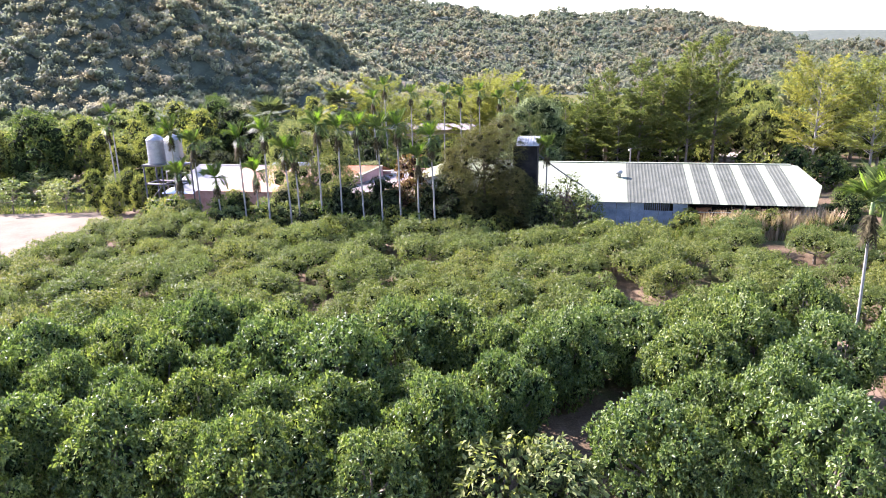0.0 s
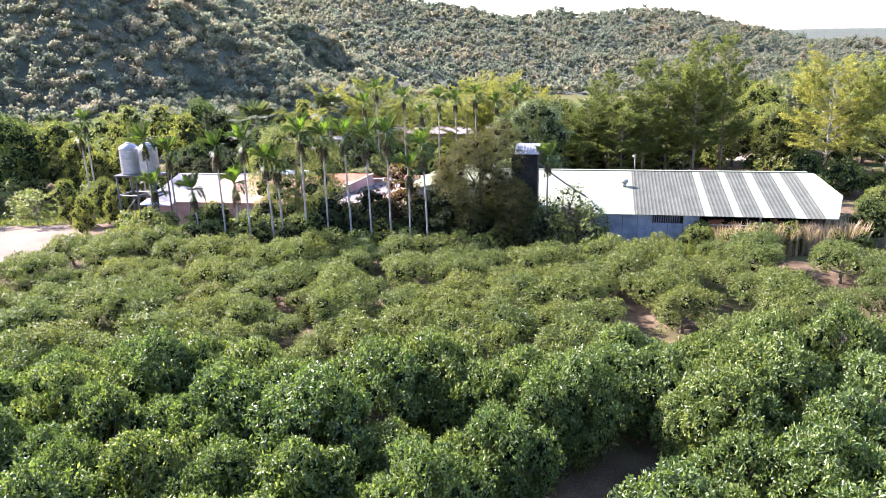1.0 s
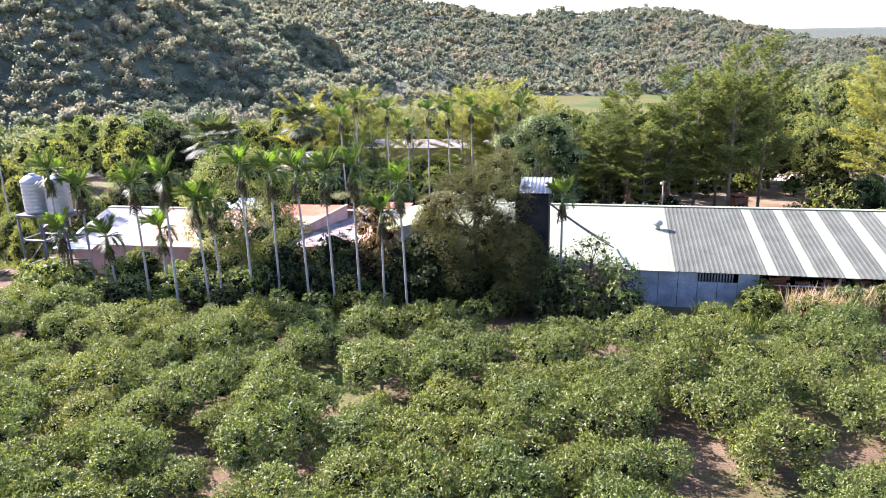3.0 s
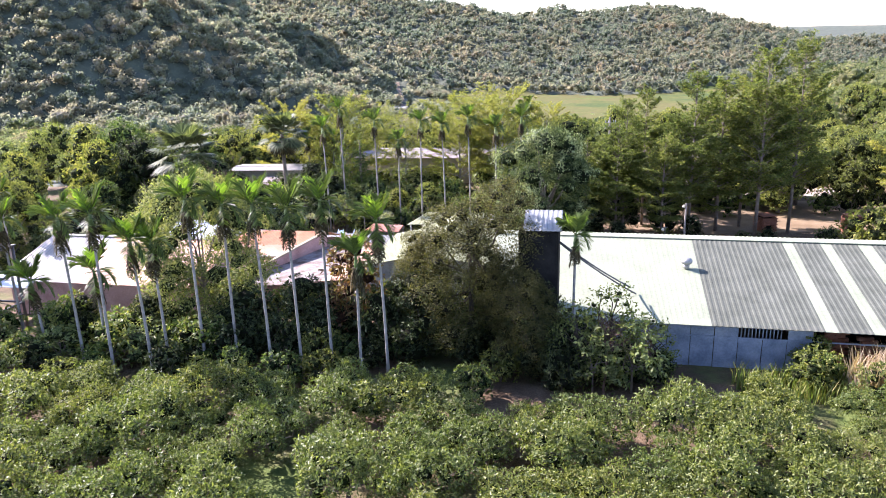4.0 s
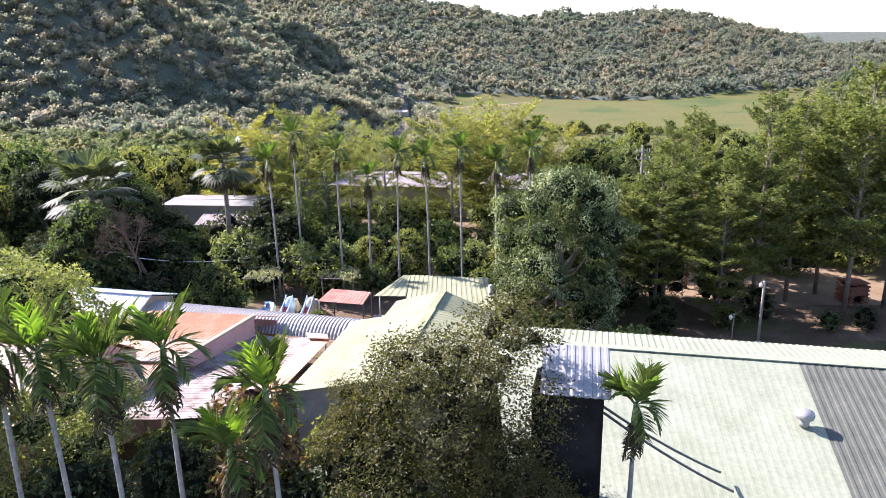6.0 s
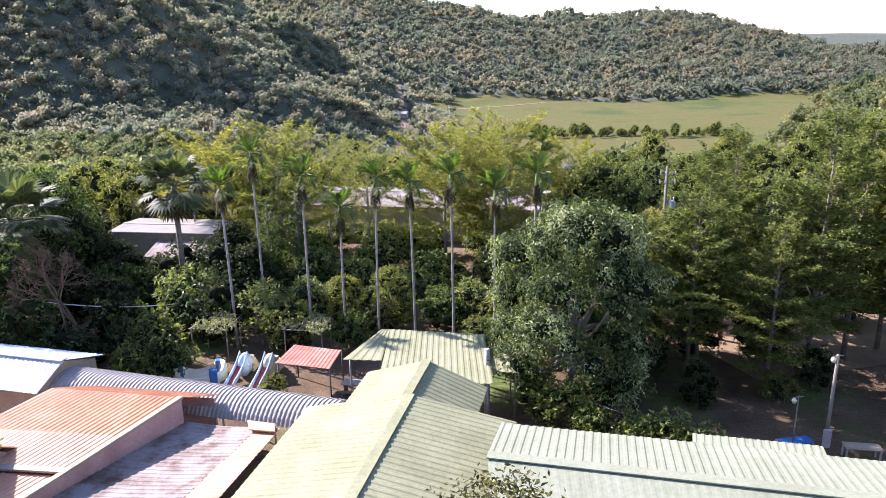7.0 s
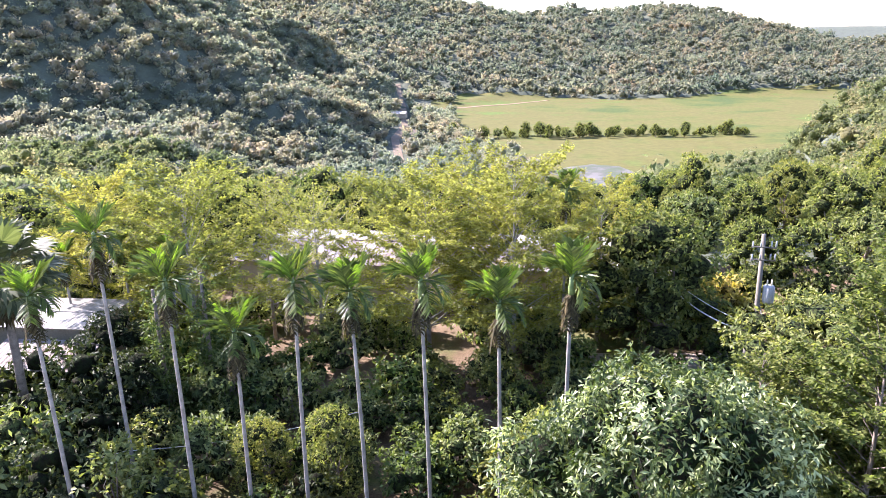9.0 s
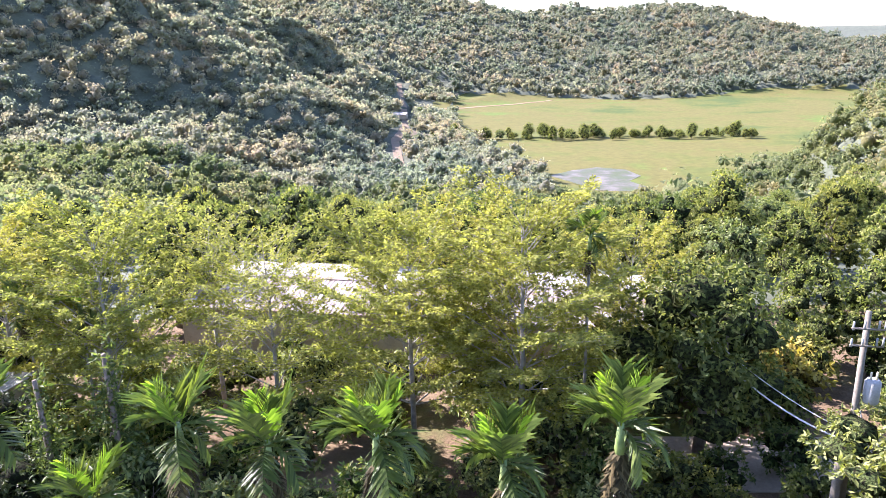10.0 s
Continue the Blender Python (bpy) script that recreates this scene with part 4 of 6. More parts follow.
def red_house():
    ob = thing("farmhouse", Matrix.Identity(4), "farmhouse with bright red sheet roof and pink side wall", "house")
    tip, fr = Vector((-5.9, 94.2, 3.45)), Vector((-9.1, 88.9, 2.75))
    bl, fl = Vector((-12.8, 95.4, 3.45)), Vector((-16.5, 89.8, 2.75))
    ma, mb = fr.lerp(tip, 0.45), fl.lerp(bl, 0.45)
    corrugated("roof_sheet", mb, ma, tip, bl, 0.28, 0.05, M_RED_ROOF, ob, "bright red sheet")
    corrugated("roof_sheet", fl, fr, ma, mb, 0.28, 0.05, M_ORANGE_ROOF, ob, "faded orange sheet")
    corrugated("roof_sheet", tip + Vector((1.2, 2.0, -0.9)), bl + Vector((1.2, 2.0, -0.9)), bl, tip, 0.28, 0.05, M_RED_ROOF, ob)
    fr2, fl2 = fr + Vector((-2.6, -4.4, -0.45)), fl + Vector((-2.6, -4.4, -0.45))
    corrugated("roof_sheet", fl2, fr2, fr + Vector((0, 0, -0.12)), fl + Vector((0, 0, -0.12)), 0.28, 0.05, M_ORANGE_ROOF, ob, "faded orange sheet")
    slab("fascia", [fl + Vector((0, 0, 0.08)), fr + Vector((0, 0, 0.08)), fr + Vector((0.15, 0.3, 0.1)), fl + Vector((0.15, 0.3, 0.1))], 0.08, M_WHITE_ROOF, ob)
    for a, b in ((fr, tip), (fr2, fr)):
        slab("verge", [a + Vector((-0.12, 0.06, 0.07)), a + Vector((0.12, -0.06, 0.07)), b + Vector((0.12, -0.06, 0.07)), b + Vector((-0.12, 0.06, 0.07))], 0.14, M_CREAMWALL, ob)
        wall_plate("wall", a + Vector((-0.1, 0.05, 0)), b + Vector((-0.1, 0.05, 0)), -1.2, a.z - 0.08, 0.15, M_PINKWALL, ob, "", b.z - 0.08)
    wall_plate("wall", tip + Vector((1.0, 1.7, 0)), bl + Vector((1.0, 1.7, 0)), -1.2, 2.4, 0.15, M_PINKWALL, ob)
    wall_plate("wall", bl + Vector((0.2, 0.2, 0)), fl2 + Vector((0.2, 0.2, 0)), -1.2, 2.3, 0.15, M_PINKWALL, ob)
    # lower white roof with rust that runs against the side wall
    r0, r1 = Vector((-6.1, 94.4, 2.1)), Vector((-0.9, 93.0, 2.35))
    s0, s1 = Vector((-11.9, 84.4, 1.9)), Vector((-3.2, 83.2, 2.5))
    corrugated("roof_sheet", s0, r0, r0.lerp(r1, 0.8), s0.lerp(s1, 0.8), 0.3, 0.05, M_RUST_WHITE, ob, "white sheet streaked with rust", 0.12, 7)
    corrugated("roof_sheet", s0.lerp(s1, 0.8), r0.lerp(r1, 0.8), r1, s1, 0.3, 0.05, M_ORANGE_ROOF, ob, "faded orange sheet")
    slab("roof_patch", [(-2.6, 93.6, 2.5), (-1.2, 93.2, 2.52), (-1.0, 92.4, 2.55), (-2.3, 92.7, 2.52)], 0.05, M_ORANGE_ROOF, ob)


red_house()


def green_house():
    ob = thing("farmhouse", Matrix.Identity(4), "farmhouse with pale green sheet gable roofs", "house")
    up = Vector((0, 0, 1))

    def gable(back, length, half_l, half_r, rz, el, er, pitch):
        b = Vector((*back, 0))
        f = b - N * length
        for side, half, ez, mat in ((-1, half_l, el, M_GREEN_ROOF), (1, half_r, er, M_GREEN_ROOF)):
            eb, ef = b + U * side * half, f + U * side * half
            corrugated("roof_sheet", *((ef + up * ez, eb + up * ez, b + up * rz, f + up * rz) if side > 0 else (eb + up * ez, ef + up * ez, f + up * rz, b + up * rz)), pitch, 0.05, mat, ob, "pale green sheet")
        slab("ridge_cap", [b - U * 0.22 + up * (rz + 0.06), f - U * 0.22 + up * (rz + 0.06), f + U * 0.22 + up * (rz + 0.06), b + U * 0.22 + up * (rz + 0.06)], 0.06, M_GREEN_ROOF, ob)
        for side, half, ez in ((-1, half_l, el), (1, half_r, er)):
            e0, e1 = b + U * side * (half - 0.4) - N * 0.4, f + U * side * (half - 0.4) + N * 0.4
            wall_plate("wall", e0, e1, -1.2, ez - 0.03, 0.12, M_CONCRETE, ob)
            for c, sgn in ((b, -1), (f, 1)):
                k0, k1 = c + U * side * (half - 0.4) + N * 0.4 * sgn, c + N * 0.4 * sgn
                wall_plate("gable", k0, k1, -1.2, ez + 0.02, 0.12, M_CONCRETE, ob, "", rz - 0.1)

    gable((5.35, 92.26), 9.6, 5.1, 4.9, 4.4, 3.25, 3.55, 0.36)
    gable((6.07, 97.1), 4.6, 3.3, 3.2, 3.87, 2.9, 2.6, 0.36)
    return ob


green_house()


def pavilion():
    ob = thing("pavilion", Matrix.Identity(4), "open pavilion with pale green sheet roof on posts", "pavilion")
    corrugated("roof_sheet", (3.3, 98.0, 2.1), (9.6, 97.6, 2.2), (9.5, 103.9, 2.42), (3.6, 105.0, 2.42), 0.36, 0.05, M_GREEN_ROOF, ob, "pale green sheet")
    corrugated("roof_sheet", (1.0, 101.3, 2.08), (3.32, 100.9, 2.14), (3.6, 105.0, 2.4), (3.0, 105.1, 2.38), 0.36, 0.05, M_GREEN_ROOF, ob, "pale green sheet")
    corrugated("roof_sheet", (9.7, 99.6, 1.95), (11.2, 99.4, 1.95), (11.1, 102.6, 2.05), (9.6, 102.8, 2.1), 0.36, 0.05, M_GREEN_ROOF, ob, "pale green sheet")
    for x, y in ((1.4, 101.6), (3.6, 104.7), (9.2, 103.5), (9.3, 98.2), (3.6, 98.4), (11.0, 102.3), (11.0, 99.8)):
        sub("post", pole_mesh("post", [(x, y, ground_height(x, y) - 0.1), (x, y, 2.12)], [0.06, 0.06], M_METAL), ob)
    sub("chimney_pipe", pole_mesh("chimney_pipe", [(9.4, 99.9, -1.2), (9.4, 99.9, 3.2)], [0.17, 0.17], M_CONCRETE, 10), ob, "upright grey pipe")
    return ob


pavilion()


def barrel_roof():
    ob = thing("barrel_shelter", Matrix.Identity(4), "covered walk with arched white ribbed metal roof", "shelter")
    a, b = Vector((-15.2, 100.0, 0)), Vector((1.6, 95.2, 0))
    d = (b - a).normalized()
    s = Vector((-d.y, d.x, 0))
    verts, faces = [], []
    cells, arc, half = 72, 9, 1.55
    for layer in (0.0, -0.05):
        for i in range(cells * 4 + 1):
            h = (0.0, 0.0, 1.0, 1.0)[i % 4] * 0.045 + layer
            p = a.lerp(b, i / (cells * 4))
            for j in range(arc):
                w = math.pi * (0.1 + 0.8 * j / (arc - 1))
                verts.append(p + s * (-math.cos(w) * (half + h)) + Vector((0, 0, 1.25 + math.sin(w) * (1.15 + h))))
    o = (cells * 4 + 1) * arc
    for i in range(cells * 4):
        for j in range(arc - 1):
            q = i * arc + j
            faces += [(q, q + arc, q + arc + 1, q + 1), (q + o, q + 1 + o, q + arc + 1 + o, q + arc + o)]
        q = i * arc
        faces += [(q, q + o, q + arc + o, q + arc), (q + arc - 1, q + 2 * arc - 1, q + 2 * arc - 1 + o, q + arc - 1 + o)]
    sub("roof", mesh_of("roof", verts, faces, M_WHITE_ROOF), ob)
    for k in range(7):
        p = a.lerp(b, k / 6)
        for side in (-1.4, 1.4):
            q = p + s * side
            sub("post", pole_mesh("post", [(q.x, q.y, ground_height(q.x, q.y) - 0.1), (q.x, q.y, 1.7)], [0.05, 0.05], M_METAL), ob)


barrel_roof()
gable_house("hut", "small hut with pale blue sheet roof", (-21.5, 101.5), (-14.3, 99.6), (2.2, 3.0), 3.1, 2.1, -1.3, [M_BLUE_ROOF], M_CREAMWALL, 0.3)
gable_house("farm_building", "far farm building with white sheet roof behind fan palms", (-22.5, 127.5), (-12.6, 126.1), (2.6, 2.6), 4.25, 4.1, -1.3, [M_WHITE_ROOF], M_CREAMWALL, 0.3)
low = gable_house("farm_building", "long building with pale weathered sheet roof behind trees", (-9, 147.5), (27, 140.5), (5.5, 5.5), 3.3, 2.7, -2.5, [M_RUST_WHITE, M_WHITE_ROOF], M_CREAMWALL, 0.33)
corrugated("roof_sheet", (-18.4, 121.2, 2.8), (-12.2, 120.4, 2.8), (-12.0, 123.4, 3.4), (-18.2, 124.2, 3.4), 0.3, 0.04, M_RUST_WHITE, thing("lean_to", Matrix.Identity(4), "rusty white lean-to roof below the white building", "roof"))


def red_canopy():
    ob = thing("canopy", Matrix.Identity(4), "patchy red sheet canopy on thin posts", "canopy")
    a, b, c, d = (-3.4, 103.0, 1.15), (0.1, 101.9, 1.2), (0.5, 104.5, 1.25), (-2.7, 105.5, 1.25)
    corrugated("roof_sheet", a, b, c, d, 0.24, 0.04, M_RED_PATCHY, ob)
    for p in (a, b, c, d):
        sub("post", pole_mesh("post", [(p[0] * 0.96, p[1] + 0.1, -1.4), (p[0] * 0.96, p[1] + 0.1, p[2] - 0.03)], [0.045, 0.045], M_DARKSTEEL), ob)


red_canopy()


# ---- tower and tanks ----
def tower():
    ob = thing("tower", Matrix.Identity(4), "tall dark weathered tower with small ribbed metal roof", "tower")
    for a, b in (((8.9, 73.8), (11.0, 73.3)), ((11.0, 73.3), (11.45, 75.2)), ((11.45, 75.2), (9.35, 75.7)), ((9.35, 75.7), (8.9, 73.8))):
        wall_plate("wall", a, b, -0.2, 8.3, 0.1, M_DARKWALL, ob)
        pa, pb = Vector((*a, 0)), Vector((*b, 0))
        for k in range(9):
            p = pa.lerp(pb, (k + 0.5) / 9)
            sub("batten", pole_mesh("batten", [p + Vector((0, 0, -0.2)), p + Vector((0, 0, 8.3))], [0.06, 0.06], M_DARKWALL, 4), ob)
    corrugated("roof_sheet", (9.0, 73.4, 8.45), (11.25, 72.9, 8.45), (11.75, 75.5, 9.1), (9.5, 76.0, 9.1), 0.26, 0.05, M_METAL, ob, "galvanised ribbed sheet")


tower()


def water_tanks():
    ob = thing("tank_stand", pose(-28.6, 81.3, 0, 0, 0, -13), "dark steel stand that carries two water tanks", "stand")
    for x in (-2.2, 0.0, 2.2):
        for y in (-1.1, 1.1):
            sub("leg", pole_mesh("leg", [(x, y, -0.1), (x, y, 6.2)], [0.11, 0.11], M_DARKSTEEL, 4), ob)
    for z in (2.0, 4.2, 6.2):
        for y in (-1.1, 1.1):
            sub("beam", pole_mesh("beam", [(-2.3, y, z), (2.3, y, z)], [0.09, 0.09], M_DARKSTEEL, 4), ob)
        for x in (-2.2, 0, 2.2):
            sub("beam", pole_mesh("beam", [(x, -1.1, z), (x, 1.1, z)], [0.08, 0.08], M_DARKSTEEL, 4), ob)
    for x0, x1 in ((-2.2, 0), (0, 2.2)):
        sub("brace", pole_mesh("brace", [(x0, -1.12, 2.0), (x1, -1.12, 4.2)], [0.05, 0.05], M_DARKSTEEL, 4), ob)
        sub("brace", pole_mesh("brace", [(x1, -1.12, 0.2), (x0, -1.12, 2.0)], [0.05, 0.05], M_DARKSTEEL, 4), ob)
    part("deck", box_bm(-2.4, 2.4, -1.25, 1.25, 6.25, 6.33), M_DARKSTEEL, ob)
    for x in (-1.15, 1.05):
        tank = thing("water_tank", pose(-28.6, 81.3, 6.33, 0, 0, -13) @ pose(x, 0, 0), "ribbed stainless steel water tank on the stand", "water tank", "water tanks on the stand")
        zs, rs = [0.0], [0.92]
        for k in range(9):
            zs += [0.1 + k * 0.3, 0.18 + k * 0.3, 0.3 + k * 0.3]
            rs += [0.92, 0.96, 0.92]
        v, f = tube([(0, 0, z) for z in zs] + [(0, 0, 3.0), (0, 0, 3.12)], rs + [0.6, 0.25], 24)
        sub("tank_body", mesh_of("tank_body", v, f, M_STEEL, smooth=True), tank)
        v, f = tube([(0, 0, 3.1), (0, 0, 3.22)], [0.27, 0.25], 14)
        sub("lid", mesh_of("lid", v, f, M_STEEL), tank)


water_tanks()


# ---- orchard ----
ORCHARD, NEAR_ORCHARD = [], []
for k in range(7):
    rng = np.random.default_rng(100 + k)
    blobs = [(0.0, 0.0, 1.7, 0.95, 0.95, 0.75)]
    for i in range(11):
        a = i * 2.4 + rng.normal() * 0.3
        r = 0.75 + 0.85 * rng.random()
        s = 0.48 + 0.32 * rng.random()
        blobs.append((r * math.cos(a), r * math.sin(a), 0.95 + 0.95 * rng.random(), s, s, s))
    ORCHARD.append(tree_kind(100 + k, 0.8, 0.1, blobs, 6400, 0.125, 0.055, M_ORCHARD, M_BARK, 0.38, 8, shell=0.6, top=0.6, per=6, droop=-0.5, loose=0.35))
for k in range(4):
    blobs = ball_blobs(120 + k, 34, 1.95 + 0.15 * k, 0.4, 2.3 + 0.15 * (k % 3), 0.5, 0.9)
    NEAR_ORCHARD.append(tree_kind(110 + k, 0.9, 0.12, blobs, 12500, 0.125, 0.062, M_NEAR, M_BARK, 0.42, 12, shell=0.5, top=0.6, per=7, droop=-0.1, loose=0.28))


def in_orchard(p):
    x, y = p
    left = -41 + min(8.0, max(0.0, y - 48) * 0.6)
    track = float(np.interp(y, (28, 34.4, 50.3, 63.8), (20.8, 22.7, 27.4, 29.6)))
    if not (left < x < 60 and 24.5 < y < 67.4 - 0.2 * (x - 5)):
        return False
    return abs(x - track) > (2.2 if y < 42 else 1.7) and abs(x - 2) < 0.66 * y + 6


GAPS = [(13.9, 53, 1.5), (20.9, 52.4, 1.8), (5.7, 59.2, 1.6), (14.9, 46.3, 1.6), (9.4, 31.4, 3.4), (7.1, 49.9, 1.3), (6.1, 67.4, 1.4), (4.2, 25.6, 4.7), (-9.5, 47.5, 1.4), (-20.5, 49.5, 1.5), (-4.2, 58.5, 1.2)]


def orchard_rows(seed, step, y0, y1, kinds, scale, skip, label, tall):
    """Orchard trees in rows that run along the shed."""
    rng = np.random.default_rng(seed)
    for i in range(-20, 26):
        for j in range(3, 24):
            p = Vector((4, 0, 0)) + U * (i * step[0] + (j % 2) * step[0] * 0.4) + N * (j * step[1] + 2)
            x, y = p.x + rng.normal() * 0.5, p.y + rng.normal() * 0.5
            s, turn, pick, drop = scale * (0.78 + 0.42 * rng.random()), rng.random() * 360, int(rng.integers(len(kinds))), rng.random() < skip
            clear = min(math.hypot(x - gx0, y - gy0) / r for gx0, gy0, r in GAPS)
            if drop or clear < 1.0 or not y0 <= y < y1 or not in_orchard((x, y)):
                continue
            tree(kinds[pick], x, y, ground_height(x, y), turn, s, "orchard_tree", label, "fruit tree", "orchard trees", s * tall)


orchard_rows(5, (3.5, 3.4), 41, 80, ORCHARD, 1.16, 0.08, "low bushy green orchard tree on bare soil", 0.98)
orchard_rows(6, (3.9, 3.7), 20, 42, NEAR_ORCHARD, 1.25, 0.0, "bushy dark green orchard tree with glossy leaves", 1.3)
orchard_rows(7, (4.6, 4.3), 26, 43, NEAR_ORCHARD, 0.98, 0.15, "young dark green orchard tree between the larger ones", 1.5)

# ---- palms ----
def frond_mesh(name, seed, length, rise, fall, leaflets, blade, mat):
    """An arching palm frond along +x: a rib and two rows of leaflets."""
    rng = np.random.default_rng(seed)
    t = np.linspace(0, 1, leaflets)
    rib = [Vector((length * (a - 0.18 * a * a), 0, rise * a - fall * a * a)) for a in t]
    verts, faces = tube(rib[::3] + [rib[-1]], list(np.linspace(0.03, 0.006, len(rib[::3]) + 1)), 4, False)
    faces = [f for q in faces for f in ((q[0], q[1], q[2]), (q[0], q[2], q[3]))]
    for q, (a, p) in enumerate(zip(t, rib)):
        if a < 0.16:
            continue
        size = blade * (0.6 + 0.8 * math.sin(math.pi * min(1, a * 0.95 + 0.05)) ** 0.7) * (0.75 + 0.5 * rng.random())
        ahead = (rib[q] - rib[q - 1]).normalized()
        for side in (-1, 1):
            tip = p + (ahead * (0.75 + 0.15 * rng.normal()) + Vector((0, side * (0.55 + 0.25 * rng.random()), 0.22 - 0.35 * rng.random()))) * size
            mid = p.lerp(tip, 0.5) + Vector((0, 0, 0.05))
            w = Vector((-ahead.z, 0, ahead.x)) * 0.03 + ahead * 0.055
            o = len(verts)
            verts += [p - w * 0.7, p + w * 0.7, mid - w, mid + w, tip]
            faces += [(o, o + 1, o + 3), (o, o + 3, o + 2), (o + 2, o + 3, o + 4)]
    return fast_mesh(name, np.array([tuple(v) for v in verts]), np.array(faces), mat)


FRONDS = [frond_mesh("frond", 200 + k, ln, r, f, 24, 0.66, M_FROND) for k, (ln, r, f) in enumerate(((0.95, 1.9, 0.4), (1.4, 1.6, 1.0), (1.45, 0.8, 1.7)))]
FROND_UP = frond_mesh("frond", 210, 0.85, 1.9, 0.25, 21, 0.55, M_YOUNG)
FROND_DRY = frond_mesh("dry_frond", 211, 0.55, -0.7, 1.1, 18, 0.45, M_DRY)


def areca(x, y, h, seed, lean=(0.0, 0.0), label="slender betel palm with pale trunk and green crown", size=1.0):
    rng = np.random.default_rng(seed)
    z = ground_height(x, y)
    top = h - 1.5
    ob = thing("betel_palm", pose(x, y, z), label, "palm", "betel palms")
    pts, rad = [], []
    for k in range(7):
        t = k / 6
        pts.append((lean[0] * t * t, lean[1] * t * t, -0.2 + (top + 0.2) * t))
        rad.append(0.1 - 0.03 * t + (0.05 if k == 0 else 0))
    sub("trunk", pole_mesh("trunk", pts, rad, M_PALE_BARK, 8), ob)
    c = Vector(pts[-1])
    sub("crownshaft", pole_mesh("crownshaft", [c, c + Vector((0, 0, 0.3)), c + Vector((0, 0, 0.95))], [0.1, 0.13, 0.07], M_SHAFT, 8), ob)
    c += Vector((0, 0, 0.8))
    for k in range(10):
        kind = FRONDS[(0, 1, 2, 0, 1, 2, 1, 0, 2, 1)[k]]
        a = k * 137.5 + rng.random() * 25
        sub("frond", kind, ob, "", Matrix.Translation(c) @ pose(0, 0, 0, 0, rng.normal() * 6, a) @ Matrix.Scale(size * (0.85 + 0.25 * rng.random()), 4))
    for k in range(3):
        sub("frond", FROND_UP, ob, "young upright frond", Matrix.Translation(c) @ pose(0, 0, 0, 0, 4, k * 120 + rng.random() * 60) @ Matrix.Scale(size * 0.85, 4))
    for k in range(7):
        sub("dry_frond", FROND_DRY, ob, "hanging dry frond", Matrix.Translation(c - Vector((0, 0, 0.5))) @ pose(0, 0, 0, 0, 0, k * 51 + rng.random() * 40) @ Matrix.Scale(size * (0.75 + 0.3 * rng.random()), 4))
    return ob


PALMS_FRONT = [(-21.5, 75.7, 6.2), (-18.6, 74.5, 10.4), (-17.5, 75.4, 6.8), (-15.6, 72.0, 11.2), (-13.6, 72.7, 9.4), (-12.9, 73.6, 9.0), (-10.6, 73.4, 11.6), (-8.6, 73.4, 11.2), (-6.3, 72.4, 11.4),
               (-4.4, 72.0, 11.2), (-2.6, 72.2, 11.5), (-0.8, 71.6, 8.4), (0.8, 71.4, 10.4), (-24.5, 78.5, 9.5), (-27.0, 79.0, 10.8), (-26.2, 77.6, 6.4)]
for i, (x, y, h) in enumerate(PALMS_FRONT):
    areca(x, y, h, 300 + i, (-0.25 + 0.1 * (i % 4), 0.05), size=0.92)
PALMS_BACK = [(-7.9, 110.6, 12.6), (-6.4, 113.4, 14.3), (-2.4, 110.2, 13.2), (0.0, 110.2, 11.0), (2.4, 110.3, 13.0), (5.0, 109.9, 12.7), (7.7, 108.9, 13.4), (10.6, 109.6, 12.2),
              (16.3, 128.0, 12.8), (13.2, 109.5, 13.2), (-38.8, 91.0, 11.0), (-39.6, 94.0, 12.5), (-33.2, 93.0, 9.5), (12.0, 72.9, 8.9), (-9.7, 129, 9.4), (-13, 130, 9.2), (-16, 128, 9)]
for i, (x, y, h) in enumerate(PALMS_BACK):
    areca(x, y, h, 340 + i, (-0.2 + 0.08 * (i % 5), 0.0), size=0.8)
areca(24.7, 40.0, 10.2, 380, (-0.1, 0.0), "tall betel palm with white trunk beside the earth track")

# ---- trees round the farm ----
MANGO = tree_kind(400, 4.0, 0.32, ball_blobs(400, 50, 5.1, 0.9, 9.6, 1.3), 44000, 0.2, 0.07, M_MANGO, M_BARK, 0.6, droop=0.3, shell=0.4, top=0.5, per=12, spread=0.6, loose=0.6)
DARK = tree_kind(401, 3.5, 0.25, ball_blobs(401, 20, 3.3, 1.6, 7.2, 1.45), 7000, 0.25, 0.115, M_LUSH, M_BARK, 0.65, shell=0.35, top=0.5)
DARK_B = tree_kind(402, 3.2, 0.22, ball_blobs(402, 18, 3.1, 1.6, 6.8, 1.4), 7000, 0.24, 0.11, M_OLIVE, M_BARK, 0.65, shell=0.4, top=0.5)
FAR_A = tree_kind(421, 3.5, 0.25, ball_blobs(421, 18, 3.3, 1.6, 7.2, 1.45), 3200, 0.29, 0.145, M_LUSH, M_BARK, 0.58, 6, shell=0.35, top=0.6)
FAR_B = tree_kind(422, 3.2, 0.22, ball_blobs(422, 18, 3.1, 1.6, 6.8, 1.4), 3200, 0.29, 0.145, M_OLIVE, M_BARK, 0.58, 6, shell=0.4, top=0.6)
FAR_D = tree_kind(424, 3.2, 0.22, ball_blobs(424, 20, 3.0, 1.2, 6.2, 1.3), 3200, 0.29, 0.145, M_LAWN, M_BARK, 0.58, 6, shell=0.4, top=0.6)
FAR_C = tree_kind(423, 3.2, 0.22, ball_blobs(423, 20, 2.6, 1.4, 7.8, 1.25), 3200, 0.29, 0.145, M_MIX, M_BARK, 0.58, 6, shell=0.4, top=0.6)
